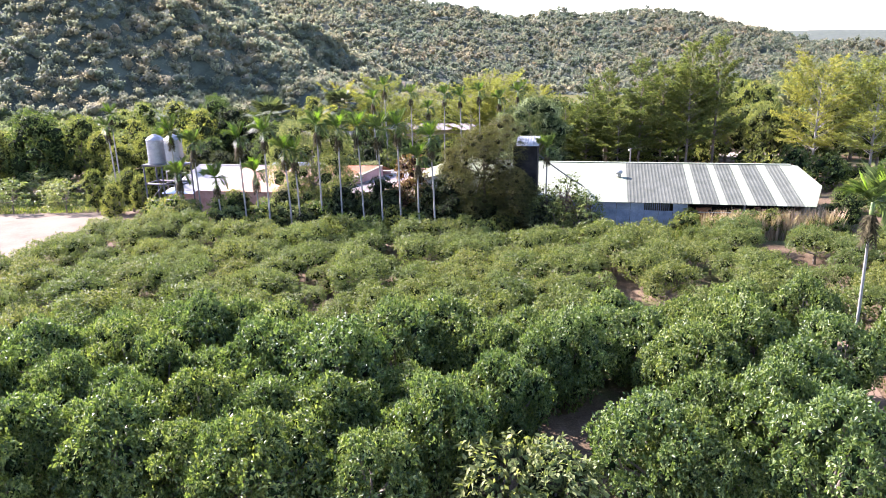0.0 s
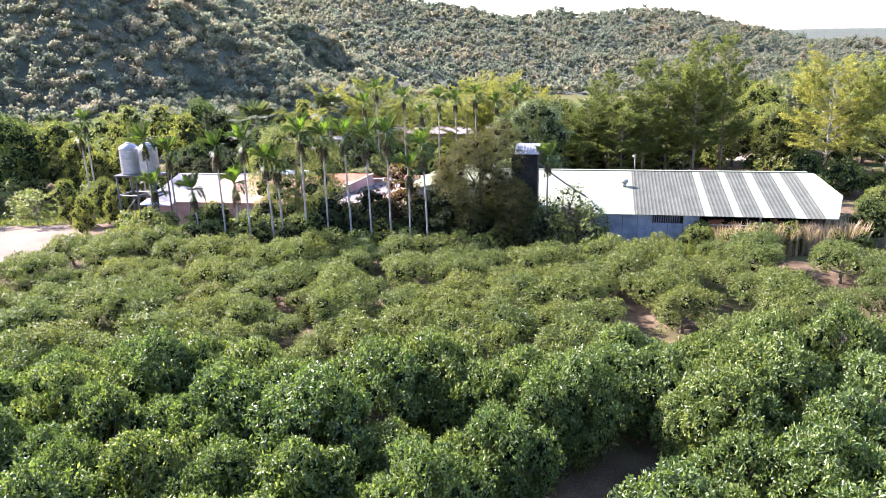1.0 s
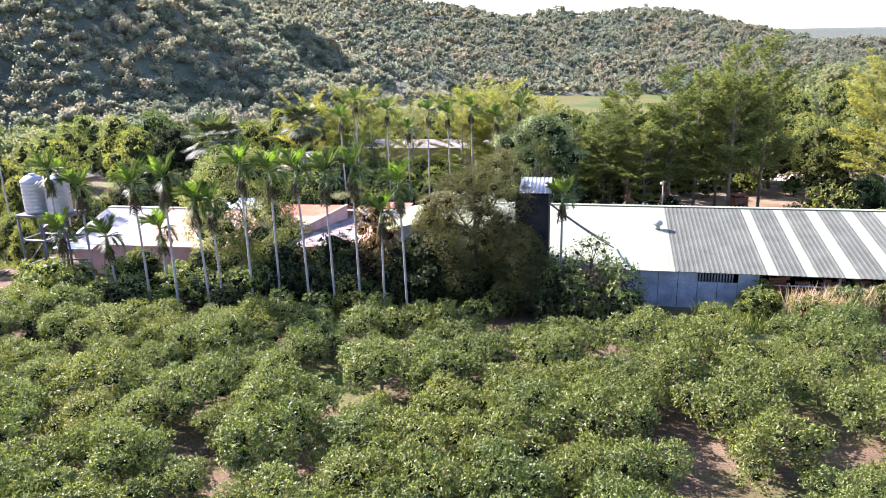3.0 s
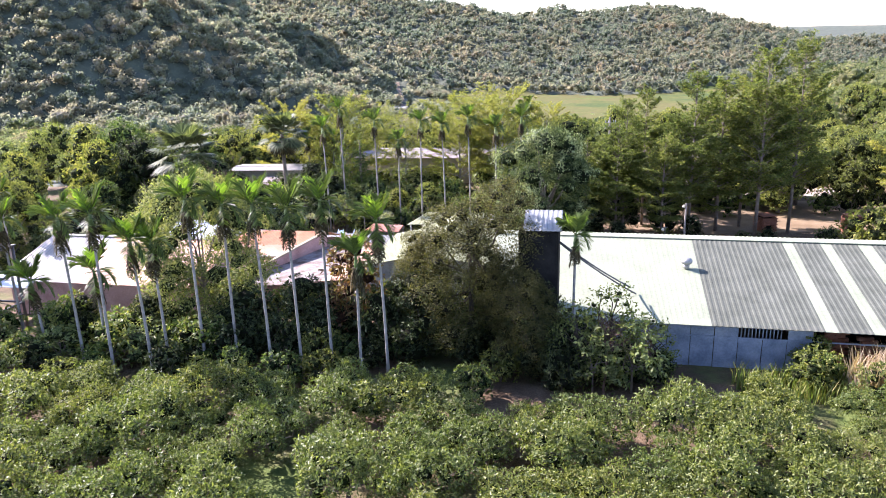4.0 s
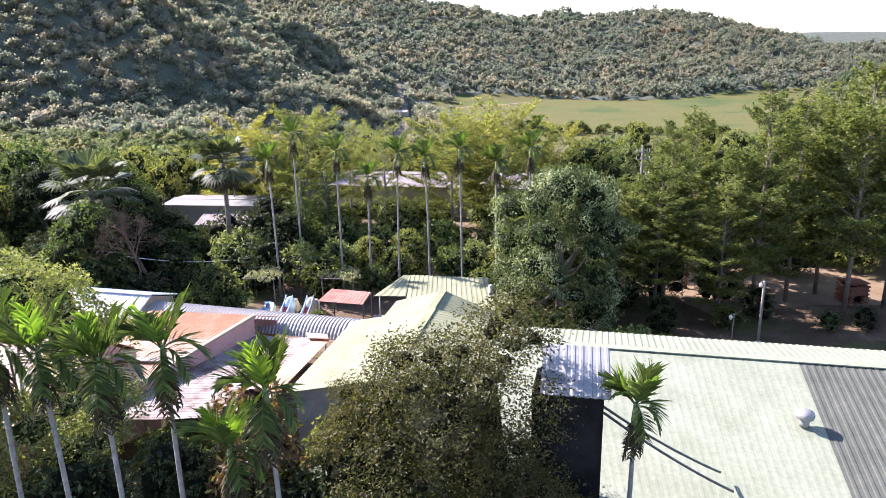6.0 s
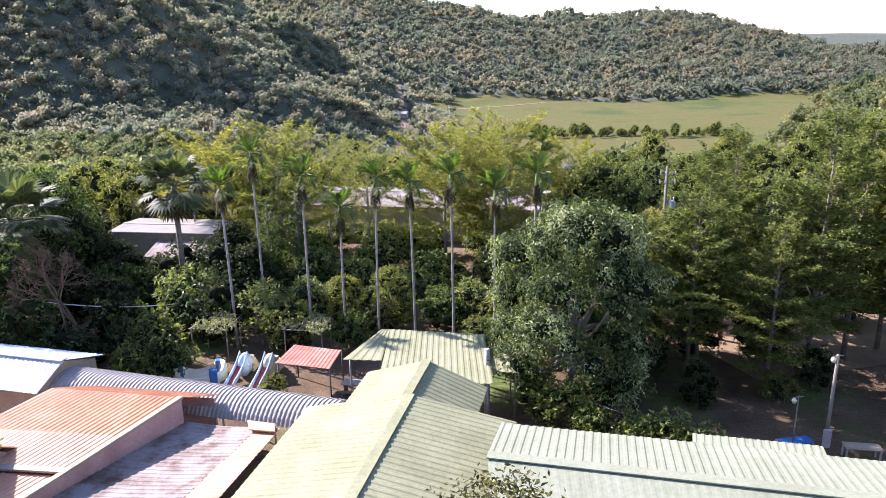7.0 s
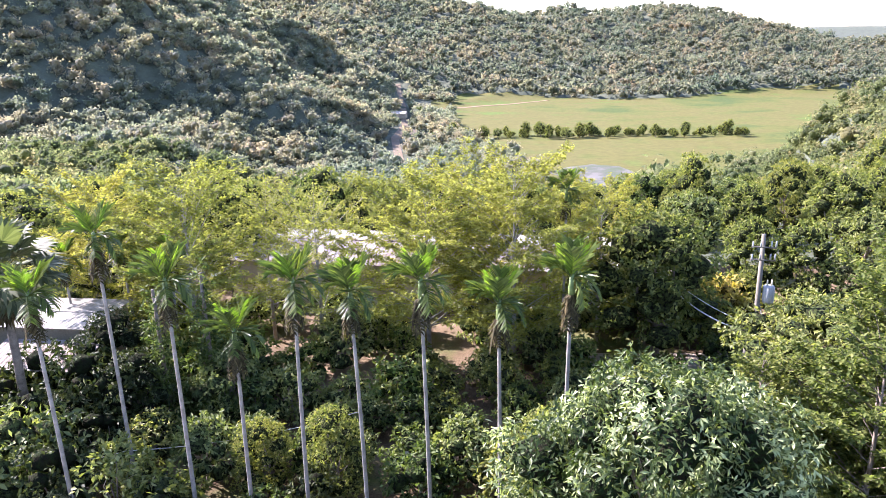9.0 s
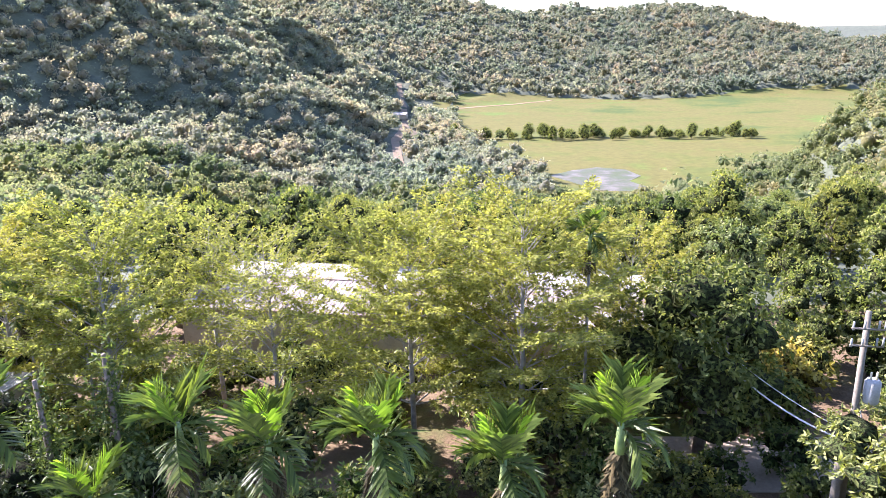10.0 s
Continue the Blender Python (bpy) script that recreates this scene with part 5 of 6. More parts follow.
DARK_C = tree_kind(412, 3.2, 0.22, ball_blobs(412, 22, 2.6, 1.4, 7.8, 1.2), 7000, 0.24, 0.11, M_MIX, M_BARK, 0.62, shell=0.4, top=0.5)
TIER = tier_kind(403, 18.0, 4.6, 3.9, 16, (0.85, 1.0, 0.88, 0.7, 0.5, 0.32), (0.45, 1.2), 0.055, 0.26, M_TIER, M_BARK, 0.15, 5)
TIER_B = tier_kind(413, 16.6, 3.0, 4.0, 16, (0.7, 1.0, 0.95, 0.74, 0.52, 0.32), (0.2, 1.15), 0.055, 0.26, M_TIER, M_BARK, 0.14, 5)
YELLOW = tier_kind(404, 11.6, 3.0, 5.4, 8, (0.9, 1.0, 0.95, 0.85, 0.72, 0.5), (0.4, 1.25), 0.05, 0.21, M_YELLOW, M_PALE_BARK, 0.13, 6, 1.2, 0.1, 0.02, 0.58)
YELLOW_B = tier_kind(424, 11.0, 3.4, 5.0, 7, (1.0, 1.0, 0.9, 0.85, 0.75, 0.5), (0.4, 1.3), 0.06, 0.19, M_YELLOW, M_PALE_BARK, 0.13, 6, 1.0, 0.15, 0.02, 0.7)
YELLOW_C = tier_kind(434, 12.6, 2.6, 5.8, 9, (0.85, 1.0, 1.0, 0.85, 0.66, 0.42), (0.35, 1.15), 0.05, 0.21, M_YELLOW, M_PALE_BARK, 0.14, 6, 1.2, 0.1, 0.02, 0.58)
GREYISH_BLOBS = [(b[0] - 0.7, b[1], *b[2:]) for b in ball_blobs(405, 40, 3.0, 0.8, 8.4, 0.9)] + [(b[0] + 1.5, b[1] - 0.3, *b[2:]) for b in ball_blobs(445, 22, 1.9, 3.6, 9.8, 0.85)]
GREYISH = tree_kind(405, 6.5, 0.13, GREYISH_BLOBS, 46000, 0.112, 0.052, M_GREYLEAF, M_DARK_BARK, 0.36, 26, shell=0.55, top=0.5, per=5, loose=1.2)
GLOW = tree_kind(406, 4.5, 0.16, ball_blobs(406, 50, 5.6, 1.8, 10.0, 1.4), 32000, 0.2, 0.09, M_LAWN, M_BARK, 0.45, shell=0.45, top=0.7, per=5, loose=0.7)
# M_DEEP leaves: this tree carries painted shade wherever it stands.
DARK_D = tree_kind(416, 3.0, 0.2, ball_blobs(416, 18, 3.0, 0.8, 6.4, 1.4), 6000, 0.24, 0.11, M_DEEP, M_BARK, 0.68, shell=0.4, top=0.5)
SHRUB = tree_kind(407, 0.8, 0.06, ball_blobs(407, 10, 1.1, 0.5, 1.9, 0.65), 1100, 0.2, 0.095, M_OLIVE, M_BARK, 0.55, shell=0.4, top=0.6)
SHRUB_G = tree_kind(408, 0.8, 0.06, ball_blobs(408, 10, 1.1, 0.5, 1.9, 0.65), 1100, 0.2, 0.095, M_LUSH, M_BARK, 0.55, shell=0.4, top=0.6)
SHRUB_Y = tree_kind(413, 0.8, 0.06, ball_blobs(413, 10, 1.1, 0.5, 1.9, 0.65), 1100, 0.2, 0.095, M_GRASS, M_BARK, 0.55, shell=0.4, top=0.6)
SHRUB_L = tree_kind(415, 0.8, 0.06, ball_blobs(415, 12, 1.2, 0.5, 2.1, 0.65), 1100, 0.2, 0.095, M_LAWN, M_BARK, 0.55, shell=0.45, top=0.7)
# Undergrowth shrub whose leaf colour holds the shade below palms and walls.
SHRUB_D = tree_kind(414, 0.8, 0.06, ball_blobs(414, 12, 1.2, 0.4, 2.4, 0.7), 1100, 0.2, 0.095, M_DEEP, M_BARK, 0.55, shell=0.4, top=0.5)
SHRUB_R = tree_kind(409, 1.6, 0.08, ball_blobs(409, 14, 1.6, 1.2, 5.4, 0.85), 1900, 0.26, 0.11, M_RUST, M_BARK, 0.5, shell=0.5, top=0.5)


def planted(meshes, x, y, turn, scale, name, label, category="tree", group="", tall=None):
    return tree(meshes, x, y, ground_height(x, y), turn, scale, name, label, category, group, tall)


planted(MANGO, 14.6, 101.8, 20, 1.12, "mango_tree", "broad dense mango tree with pale new leaves", tall=1.2)
planted(GREYISH, 5.9, 74.8, 0, 1.3, "tree", "olive brown tree with fine leaves beside the dark tower", tall=1.12)
planted(GREYISH, 3.0, 76.2, 250, 0.7, "tree", "olive brown tree with fine leaves among the palms", tall=0.8)
planted(GREYISH, 8.6, 71.8, 140, 0.75, "tree", "dark olive tree with hanging creepers by the tower", tall=0.72)
planted(GLOW, -12.6, 80.6, 0, 1.0, "tree", "rounded yellow green feathery tree behind the palms", tall=1.03)
planted(SHRUB_R, -1.8, 77.0, 0, 1.25, "shrub", "tall reddish brown shrub among the palms", "shrub")
for x, y, s, a in ((30.0, 104.2, 1.0, 0), (34.0, 107.0, 1.06, 70), (37.2, 108.5, 1.0, 150), (36.3, 102.6, 1.04, 220), (41, 105.2, 1.0, 300)):
    planted((TIER, TIER_B)[a // 10 % 2], x, y, a, s, "tree", "tall tree with tiered olive green branches in the yard", "tree", "tiered yard trees", s * (0.97 + 0.16 * (a % 7) / 6))
planted(YELLOW, 55.0, 104.0, 0, 1.25, "tree", "tall tiered yellow green tree at the end of the shed")
planted(YELLOW, 61.0, 100.0, 80, 1.25, "tree", "tall tiered yellow green tree at the end of the shed")
for x, y, s, a in ((0.0, 129.5, 1.0, 10), (-8.2, 128.6, 1.03, 90), (7.4, 129.0, 1.0, 170), (13.0, 127.5, 1.06, 250), (-15.5, 132, 0.95, 310), (19.5, 132, 0.9, 40), (10.4, 133.5, 0.95, 205), (-4.2, 133.4, 0.95, 130)):
    planted((YELLOW_B if x in (-0.0, -4.2) else (YELLOW, YELLOW_C)[a // 10 % 2]), x, y, a, s, "tree", "tiered yellow green tree behind the farm lane", "tree", "yellow green trees behind the farm")

for x, y, s, a in ((23.8, 106.5, 1.05, 30), (27.0, 110.5, 1.1, 130)):
    planted(TIER, x, y, a, s * 0.78, "tree", "olive green tree beside the mango tree", "tree", "tiered yard trees")


def scatter(seed, kinds, zone, spacing, scale, name, label, category, group="", avoid=()):
    """Plants of some kinds, spread over a box of the plan."""
    rng = np.random.default_rng(seed)
    x0, x1, y0, y1 = zone
    for gx1 in np.arange(x0, x1, spacing):
        for gy1 in np.arange(y0, y1, spacing):
            x, y = gx1 + rng.random() * spacing, gy1 + rng.random() * spacing
            k, s, a = int(rng.integers(len(kinds))), scale[0] + (scale[1] - scale[0]) * rng.random(), rng.random() * 360
            if abs(x - 4) > 0.66 * y + 6:
                continue
            if any(q[0] < x < q[1] and q[2] < y < q[3] for q in avoid):
                continue
            planted(kinds[k], x, y, a, s, name, label, category, group, s * (0.85 + 0.3 * rng.random()))


WOOD_MIX = [FAR_A, FAR_B, FAR_C]
scatter(1, [FAR_C, FAR_B, FAR_C, FAR_D], (-95, -32, 104, 160), 9.0, (0.65, 1.15), "tree", "dense green tree in the wood beside the farm", "tree", "trees beside the farm", [(-48, -30, 76, 99)])
scatter(2, [DARK_D, DARK_D, DARK], (-34, -24, 104, 124), 6.0, (0.7, 1.05), "tree", "dark green tree behind the farmhouse", "tree", "trees behind the farmhouse")
scatter(3, WOOD_MIX, (-36, -12, 130, 186), 8.8, (0.8, 1.2), "tree", "mixed green tree behind the white building", "tree", "trees behind the farm")
scatter(4, WOOD_MIX, (-12, 30, 151, 186), 9.4, (0.8, 1.1), "tree", "mixed green tree on the terrace edge", "tree", "trees behind the farm")
scatter(5, [FAR_D, FAR_C, DARK_C], (30, 66, 130, 186), 8.2, (0.8, 1.15), "tree", "mixed green tree beyond the lane", "tree", "trees beyond the lane")
scatter(6, [FAR_D, FAR_C], (62, 130, 105, 192), 9.4, (0.85, 1.25), "tree", "mixed green tree on the terrace", "tree", "trees beyond the lane")
scatter(7, [DARK_C, DARK_B], (44, 62, 112, 122), 6.5, (0.9, 1.2), "tree", "green tree at the back of the yard", "tree", "trees beyond the lane")
planted(DARK_B, 22.5, 128.0, 0, 1.4, "tree", "dense tree with orange brown top beyond the lane", tall=1.35)
scatter(8, [DARK_C, DARK_B], (36, 48, 113, 120), 6.5, (0.75, 1.0), "tree", "green tree along the lane", "tree", "trees along the lane")
for x, y, s, k in ((-55, 104, 1.25, DARK), (-50.5, 108, 1.1, DARK_C), (-46, 104.5, 0.9, DARK_C), (-61, 102, 1.1, DARK_B), (-42.5, 101, 0.75, DARK_C), (-38.5, 103, 0.95, DARK_B), (-36.5, 98.2, 0.6, DARK_C),
                   (-40.2, 88.0, 0.55, DARK_C), (-36.0, 88.5, 0.6, DARK_B), (-33.6, 85.5, 0.5, DARK_C), (-34.8, 80.6, 0.45, DARK_C), (-66, 107, 1.1, DARK_C), (-58, 111, 1.2, DARK_B)):
    planted(k, x, y, x * 37, s, "tree", "leafy green tree beside the drying yard", "tree", "trees beside the drying yard", s * 1.15)
scatter(24, [SHRUB_L, SHRUB, SHRUB_Y], (-64, -34, 95.5, 104), 5.0, (0.8, 1.6), "shrub", "pale green shrub behind the fruit trees", "shrub", "shrubs behind the fruit trees")
ACACIA = tree_kind(430, 4.2, 0.3, [(b[0] * 1.5, b[1] * 1.5, 6.3 + 0.25 * (b[2] - 6.3), b[3] * 1.25, b[4] * 1.25, b[5] * 0.75) for b in ball_blobs(430, 30, 3.6, 4.0, 9.0, 1.2)], 6500, 0.26, 0.11, M_LAWN, M_BARK, 0.7, 20, shell=0.4, top=0.6, per=8)
planted(ACACIA, 28.0, 116.5, 0, 1.05, "tree", "broad umbrella shaped light green tree above the yard")
planted(DARK_B, 25.2, 134.0, 60, 0.8, "tree", "dark tree beyond the pale lane")
AMBER = tree_kind(431, 1.5, 0.1, ball_blobs(431, 10, 1.6, 1.2, 3.4, 0.9), 1100, 0.3, 0.15, M_AMBER, M_BARK, 0.6, 6, shell=0.5, top=0.6)
planted(AMBER, 26.5, 132.5, 0, 1.1, "shrub", "shrub with amber yellow leaves beyond the lane", "shrub")
for x, y, s, a in ((13.2, 109.0, 0.85, 0), (16.8, 110.5, 0.95, 80), (20.0, 109.0, 0.9, 170)):
    planted(DARK_C, x, y, a, s, "tree", "bushy green tree behind the mango tree", "tree", "trees behind the mango")
for x, y, s, a in ((22.5, 104.5, 1.15, 0), (26.5, 102.0, 1.05, 90)):
    planted(TIER_B, x, y, a, s * 0.72, "tree", "dense olive tree that shades the yard", "tree", "shade trees in the yard", s * 0.66)
for x, y, s, a in ((3.4, 77.0, 0.62, 0), (9.6, 71.4, 0.5, 120), (11.8, 71.2, 0.48, 200)):
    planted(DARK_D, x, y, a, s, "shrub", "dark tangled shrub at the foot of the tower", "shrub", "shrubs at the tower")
scatter(9, [SHRUB, SHRUB_D, SHRUB_G, SHRUB_D], (-16, 14, 106.5, 114), 4.0, (0.9, 1.7), "shrub", "leafy green shrub in the garden", "shrub", "garden shrubs", [(-11, 1, 101, 110), (-1, 5, 117, 125)])
scatter(26, [SHRUB_L, SHRUB, SHRUB_L, SHRUB_G], (-9, 16, 114.2, 122.5), 2.9, (0.8, 1.4), "shrub", "leafy sunlit shrub behind the garden palms", "shrub", "garden shrubs")
scatter(10, [SHRUB_L, SHRUB_Y], (-31, -11, 74.0, 77.8), 2.4, (1.05, 1.45), "shrub", "yellow green creeper covered shrub", "shrub", "hedge before the farmhouse")
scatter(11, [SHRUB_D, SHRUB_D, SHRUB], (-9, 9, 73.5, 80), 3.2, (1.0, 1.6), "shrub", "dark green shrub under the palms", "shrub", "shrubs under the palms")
scatter(12, [SHRUB_L, SHRUB, SHRUB_Y], (-18, 22, 121.5, 137), 3.7, (0.9, 1.7), "shrub", "shrub beneath the yellow green trees", "shrub", "shrubs along the lane", [(15, 34, 124, 131), (-0.5, 2.6, 120, 126)])
scatter(13, [SHRUB_Y, SHRUB], (23, 37, 66.2, 69.2), 2.3, (0.8, 1.15), "shrub", "yellowish shrub and tall grass before the shed", "shrub", "shrubs before the shed")
scatter(14, [SHRUB_G, SHRUB], (42, 66, 68, 98), 5.2, (1.0, 2.1), "shrub", "green shrub at the end of the shed", "shrub", "shrubs beside the shed")
planted(DARK, 40.3, 69.2, 0, 0.52, "shrub", "round dark green bush at the shed corner", "shrub")

for x, y, s, a in ((-26.5, 122.0, 1.2, 0), (-31.0, 118.5, 1.3, 80), (-35.5, 124.0, 1.3, 160), (-29.5, 126.0, 1.25, 240), (-24.8, 117.5, 0.95, 30)):
    planted((DARK, DARK_D)[a // 80 % 2], x, y, a, s, "tree", "tall dark green tree behind the fan palms", "tree", "trees behind the hut", s * 1.12)
for x, y, s, a in ((-23.0, 116.5, 0.8, 0), (-18.6, 114.8, 0.6, 60), (-26.5, 109.5, 0.8, 130), (-16.0, 122.5, 0.6, 200), (-11.6, 123.4, 0.85, 250), (-28.5, 101.5, 0.8, 300), (-22.5, 105.8, 0.55, 20)):
    planted(DARK_D, x, y, a, s, "tree", "dark leafy tree behind the hut", "tree", "trees behind the hut")
scatter(15, [SHRUB_G, SHRUB, SHRUB_Y], (13.5, 24, 120.5, 124.2), 2.6, (0.9, 1.4), "shrub", "shrub on the near side of the lane", "shrub", "shrubs along the lane")
scatter(16, [SHRUB_G, SHRUB], (27, 36, 119.5, 123.6), 2.8, (0.9, 1.5), "shrub", "shrub on the near side of the lane", "shrub", "shrubs along the lane")

planted(DARK_C, 24.6, 115.4, 40, 0.6, "tree", "bushy green tree before the power pole")
scatter(17, [SHRUB_D, SHRUB_D, SHRUB_G], (-23, -10.5, 117.0, 121.0), 2.4, (1.3, 1.9), "shrub", "dark shrub before the white building", "shrub", "shrubs before the white building")
scatter(18, [SHRUB_D, SHRUB_D, SHRUB_G], (-26, -13.5, 104.6, 113.0), 2.9, (0.8, 1.5), "shrub", "dark shrub behind the hut", "shrub", "shrubs behind the hut")

scatter(19, [SHRUB_D, SHRUB_D, SHRUB_G], (-12, 12, 73.0, 76.0), 2.2, (0.8, 1.3), "shrub", "tangled creeper covered shrub, darkened for the shade under the palms", "shrub", "undergrowth below the palms")
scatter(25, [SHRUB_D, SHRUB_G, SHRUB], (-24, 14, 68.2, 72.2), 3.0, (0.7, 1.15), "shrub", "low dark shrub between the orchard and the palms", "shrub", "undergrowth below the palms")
for x, y, s, a in ((-4.5, 76.5, 0.7, 0), (-15.0, 77.2, 0.55, 60), (2.2, 74.6, 0.8, 150), (9.4, 73.2, 0.75, 220), (-20.2, 78.2, 0.5, 280)):
    planted(DARK_D, x, y, a, s, "tree", "small dark leafy tree among the palms", "tree", "small trees among the palms")
for x, y, s, a in ((-20.6, 121.6, 0.75, 0), (-17.2, 118.4, 0.5, 60), (-12.6, 118.4, 0.5, 130), (-9.0, 120.4, 0.7, 200)):
    planted(DARK_D, x, y, a, s, "tree", "dark leafy tree before the white building", "tree", "trees before the white building")

for x, y, s, a in ((20.0, 105.5, 0.6, 0), (24.2, 108.0, 0.65, 90), (28.4, 107.5, 0.6, 200), (22.0, 101.0, 0.4, 300)):
    planted(DARK_D, x, y, a, s, "shrub", "leafy bush darkened for the shade of the yard", "shrub", "shaded bushes in the yard")
for x, y, s, a in ((20.0, 107.5, 0.72, 40), (31.5, 109.5, 0.8, 160)):
    planted(TIER_B, x, y, a, s, "tree", "dense olive tree that shades the yard", "tree", "shade trees in the yard", s * 0.9)
scatter(20, [SHRUB_D, SHRUB_G, SHRUB], (26, 60, 99.5, 103.0), 3.6, (0.6, 1.1), "shrub", "low dark shrub behind the shed", "shrub", "shrubs in the yard", [(24, 30, 92, 101)])
scatter(21, [SHRUB_D, SHRUB_G], (33, 62, 113, 116.5), 3.6, (0.9, 1.5), "shrub", "dark shrub at the back of the yard", "shrub", "shrubs in the yard")

scatter(22, [FAR_B, FAR_C, FAR_D], (64, 140, 192, 250), 13.0, (0.9, 1.35), "tree", "olive green tree on the terrace edge", "tree", "trees on the terrace edge")

scatter(23, [SHRUB, SHRUB_G, SHRUB_D], (26, 48, 115.5, 138), 4.0, (1.0, 1.7), "shrub", "leafy shrub beside the lane", "shrub", "shrubs along the lane", [(15, 60, 123.6, 129.2), (25, 31, 119, 124), (31, 48, 112, 117)])
planted(AMBER, 28.2, 131.0, 40, 1.3, "shrub", "shrub with amber yellow leaves beyond the lane", "shrub")

for x, y, s, a in ((12.6, 70.6, 0.42, 0), (14.4, 70.2, 0.36, 120), (10.8, 70.0, 0.45, 200), (16.4, 70.0, 0.3, 20)):
    planted(DARK_D, x, y, a, s, "shrub", "dark shrub at the shed wall", "shrub", "shrubs at the shed wall")


# ---- more plants ----
def fan_palm(x, y, h, seed, size):
    """A stout fan palm: round pleated leaves on long stalks above a skirt of dry ones."""
    rng = np.random.default_rng(seed)
    ob = thing("fan_palm", pose(x, y, ground_height(x, y)), "tall fan palm with silvery leaves and dry skirt", "palm", "fan palms")
    sub("trunk", pole_mesh("trunk", [(0, 0, -0.2), (0.1, 0, h * 0.5), (0.05, 0.1, h)], [0.3, 0.22, 0.2], M_BARK, 10), ob)
    for k in range(58):
        dry = k >= 42
        a, up = k * 2.4, (-1.2 + 0.25 * rng.random() if dry else -0.5 + 1.7 * rng.random())
        d = Vector((math.cos(a) * math.cos(up), math.sin(a) * math.cos(up), math.sin(up)))
        hub = Vector((0.05, 0.1, h)) + d * size * (1.1 if dry else 1.5)
        side = d.cross(Vector((0, 0, 1))).normalized()
        nor = side.cross(d)
        verts, faces = tube([(0.05, 0.1, h), tuple(hub)], [0.03, 0.02], 4, False)
        faces = [f for q in faces for f in ((q[0], q[1], q[2]), (q[0], q[2], q[3]))]
        for i in range(17):
            w = (i - 8) / 8 * 1.9
            ray = d * math.cos(w) + side * math.sin(w)
            tip = hub + ray * size * (1.3 - 0.13 * abs(w)) - Vector((0, 0, 0.35 if not dry else 0.1)) * (0.6 + 0.6 * rng.random())
            mid = hub + ray * size * 0.72
            cross = ray.cross(nor) * 0.085 * size
            o = len(verts)
            verts += [hub, mid - cross, mid + cross, tip]
            faces += [(o, o + 1, o + 2), (o + 1, o + 3, o + 2)]
        sub("dry_leaf" if dry else "leaf", fast_mesh("leaf", np.array([tuple(v) for v in verts]), np.array(faces), M_DRY if dry else M_FAN), ob)


fan_palm(-24.2, 113.0, 9.1, 1, 1.55)
fan_palm(-14.2, 118.4, 10.4, 2, 1.25)


def bare_tree(x, y, h, seed, label, mat=M_DEADWOOD, spread=0.6):
    """A leafless tree that forks again and again."""
    rng = np.random.default_rng(seed)
    tubes = []

    def grow(p, d, length, r, depth):
        q = p + d * length
        tubes.append(tube([p, p.lerp(q, 0.5) + Vector(rng.normal(size=3) * length * 0.06), q], [r, r * 0.82, r * 0.65], 5 if depth > 2 else 4, False))
        if depth == 0:
            return
        for _ in range(3 if depth > 1 else 2):
            nd = (d + Vector(rng.normal(size=3) * spread) + Vector((0, 0, 0.12))).normalized()
            grow(q, nd, length * (0.62 + 0.2 * rng.random()), r * 0.62, depth - 1)

    grow(Vector((0, 0, -0.2)), Vector((0.05, 0, 1)), h * 0.26, h * 0.017, 6)
    v, f = join_tubes(tubes)
    ob = thing("bare_tree", pose(x, y, ground_height(x, y)), label, "tree")
    sub("trunk", mesh_of("trunk", v, f, mat, smooth=True), ob)


bare_tree(-18.6, 109.0, 11.0, 3, "leafless reddish brown tree behind the hut")
bare_tree(-22.5, 111.0, 10.0, 4, "leafless brown tree behind the hut")
bare_tree(13.0, 68.8, 6.0, 5, "thin twiggy tree in front of the shed")
bare_tree(72.0, 200.0, 11.0, 6, "leafless tree at the terrace edge")
bare_tree(36.0, 170.0, 10.0, 7, "leafless grey tree above the meadow")
bare_tree(63.0, 150.0, 9.0, 8, "pale leafless shrub in the woods")

LITE = tree_kind(440, 1.6, 0.06, ball_blobs(440, 14, 1.9, 0.8, 3.6, 0.7), 1000, 0.26, 0.13, M_LAWN, M_BARK, 0, 14, shell=0.8, top=0.5)
CLIMB = tree_kind(442, 4.4, 0.09, ball_blobs(442, 34, 2.5, 0.5, 5.6, 0.75), 1500, 0.22, 0.12, M_OLIVE, M_DARK_BARK, 0.2, 34, shell=0.9, top=0.4, per=2)
for x, y, k, s in ((13.6, 70.2, CLIMB, 1.0), (15.8, 69.7, CLIMB, 0.72), (11.6, 69.9, CLIMB, 0.85), (14.6, 69.0, LITE, 1.15), (12.4, 69.0, LITE, 1.0)):
    planted(k, x, y, x * 90, s, "shrub", "tall sparse creeper covered shrub with pale leaves before the shed", "shrub", "shrubs before the shed wall")
for x, y, s in ((-44.4, 88.9, 1.15), (-51.3, 89.6, 1.2), (-57.0, 92.0, 1.1), (-48.5, 95.0, 1.0), (-41.5, 97.5, 1.1), (-53.0, 99.5, 1.2)):
    planted(LITE, x, y, s * 200, s * 1.35, "fruit_tree", "low spreading fruit tree on pale grass", "fruit tree", "fruit trees by the drying yard", s * 0.9)
planted(SHRUB_L, -12.0, 113.6, 40, 2.0, "tree", "rounded light green garden tree", tall=2.1)
planted(DARK_C, 3.2, 113.4, 20, 0.62, "tree", "leafy garden tree behind the pavilion", tall=0.6)
planted(DARK_C, -0.4, 113.8, 90, 0.55, "tree", "leafy garden tree behind the pavilion", tall=0.52)
planted(LITE, -6.2, 111.0, 30, 1.2, "tree", "small spreading garden tree between the arbours")
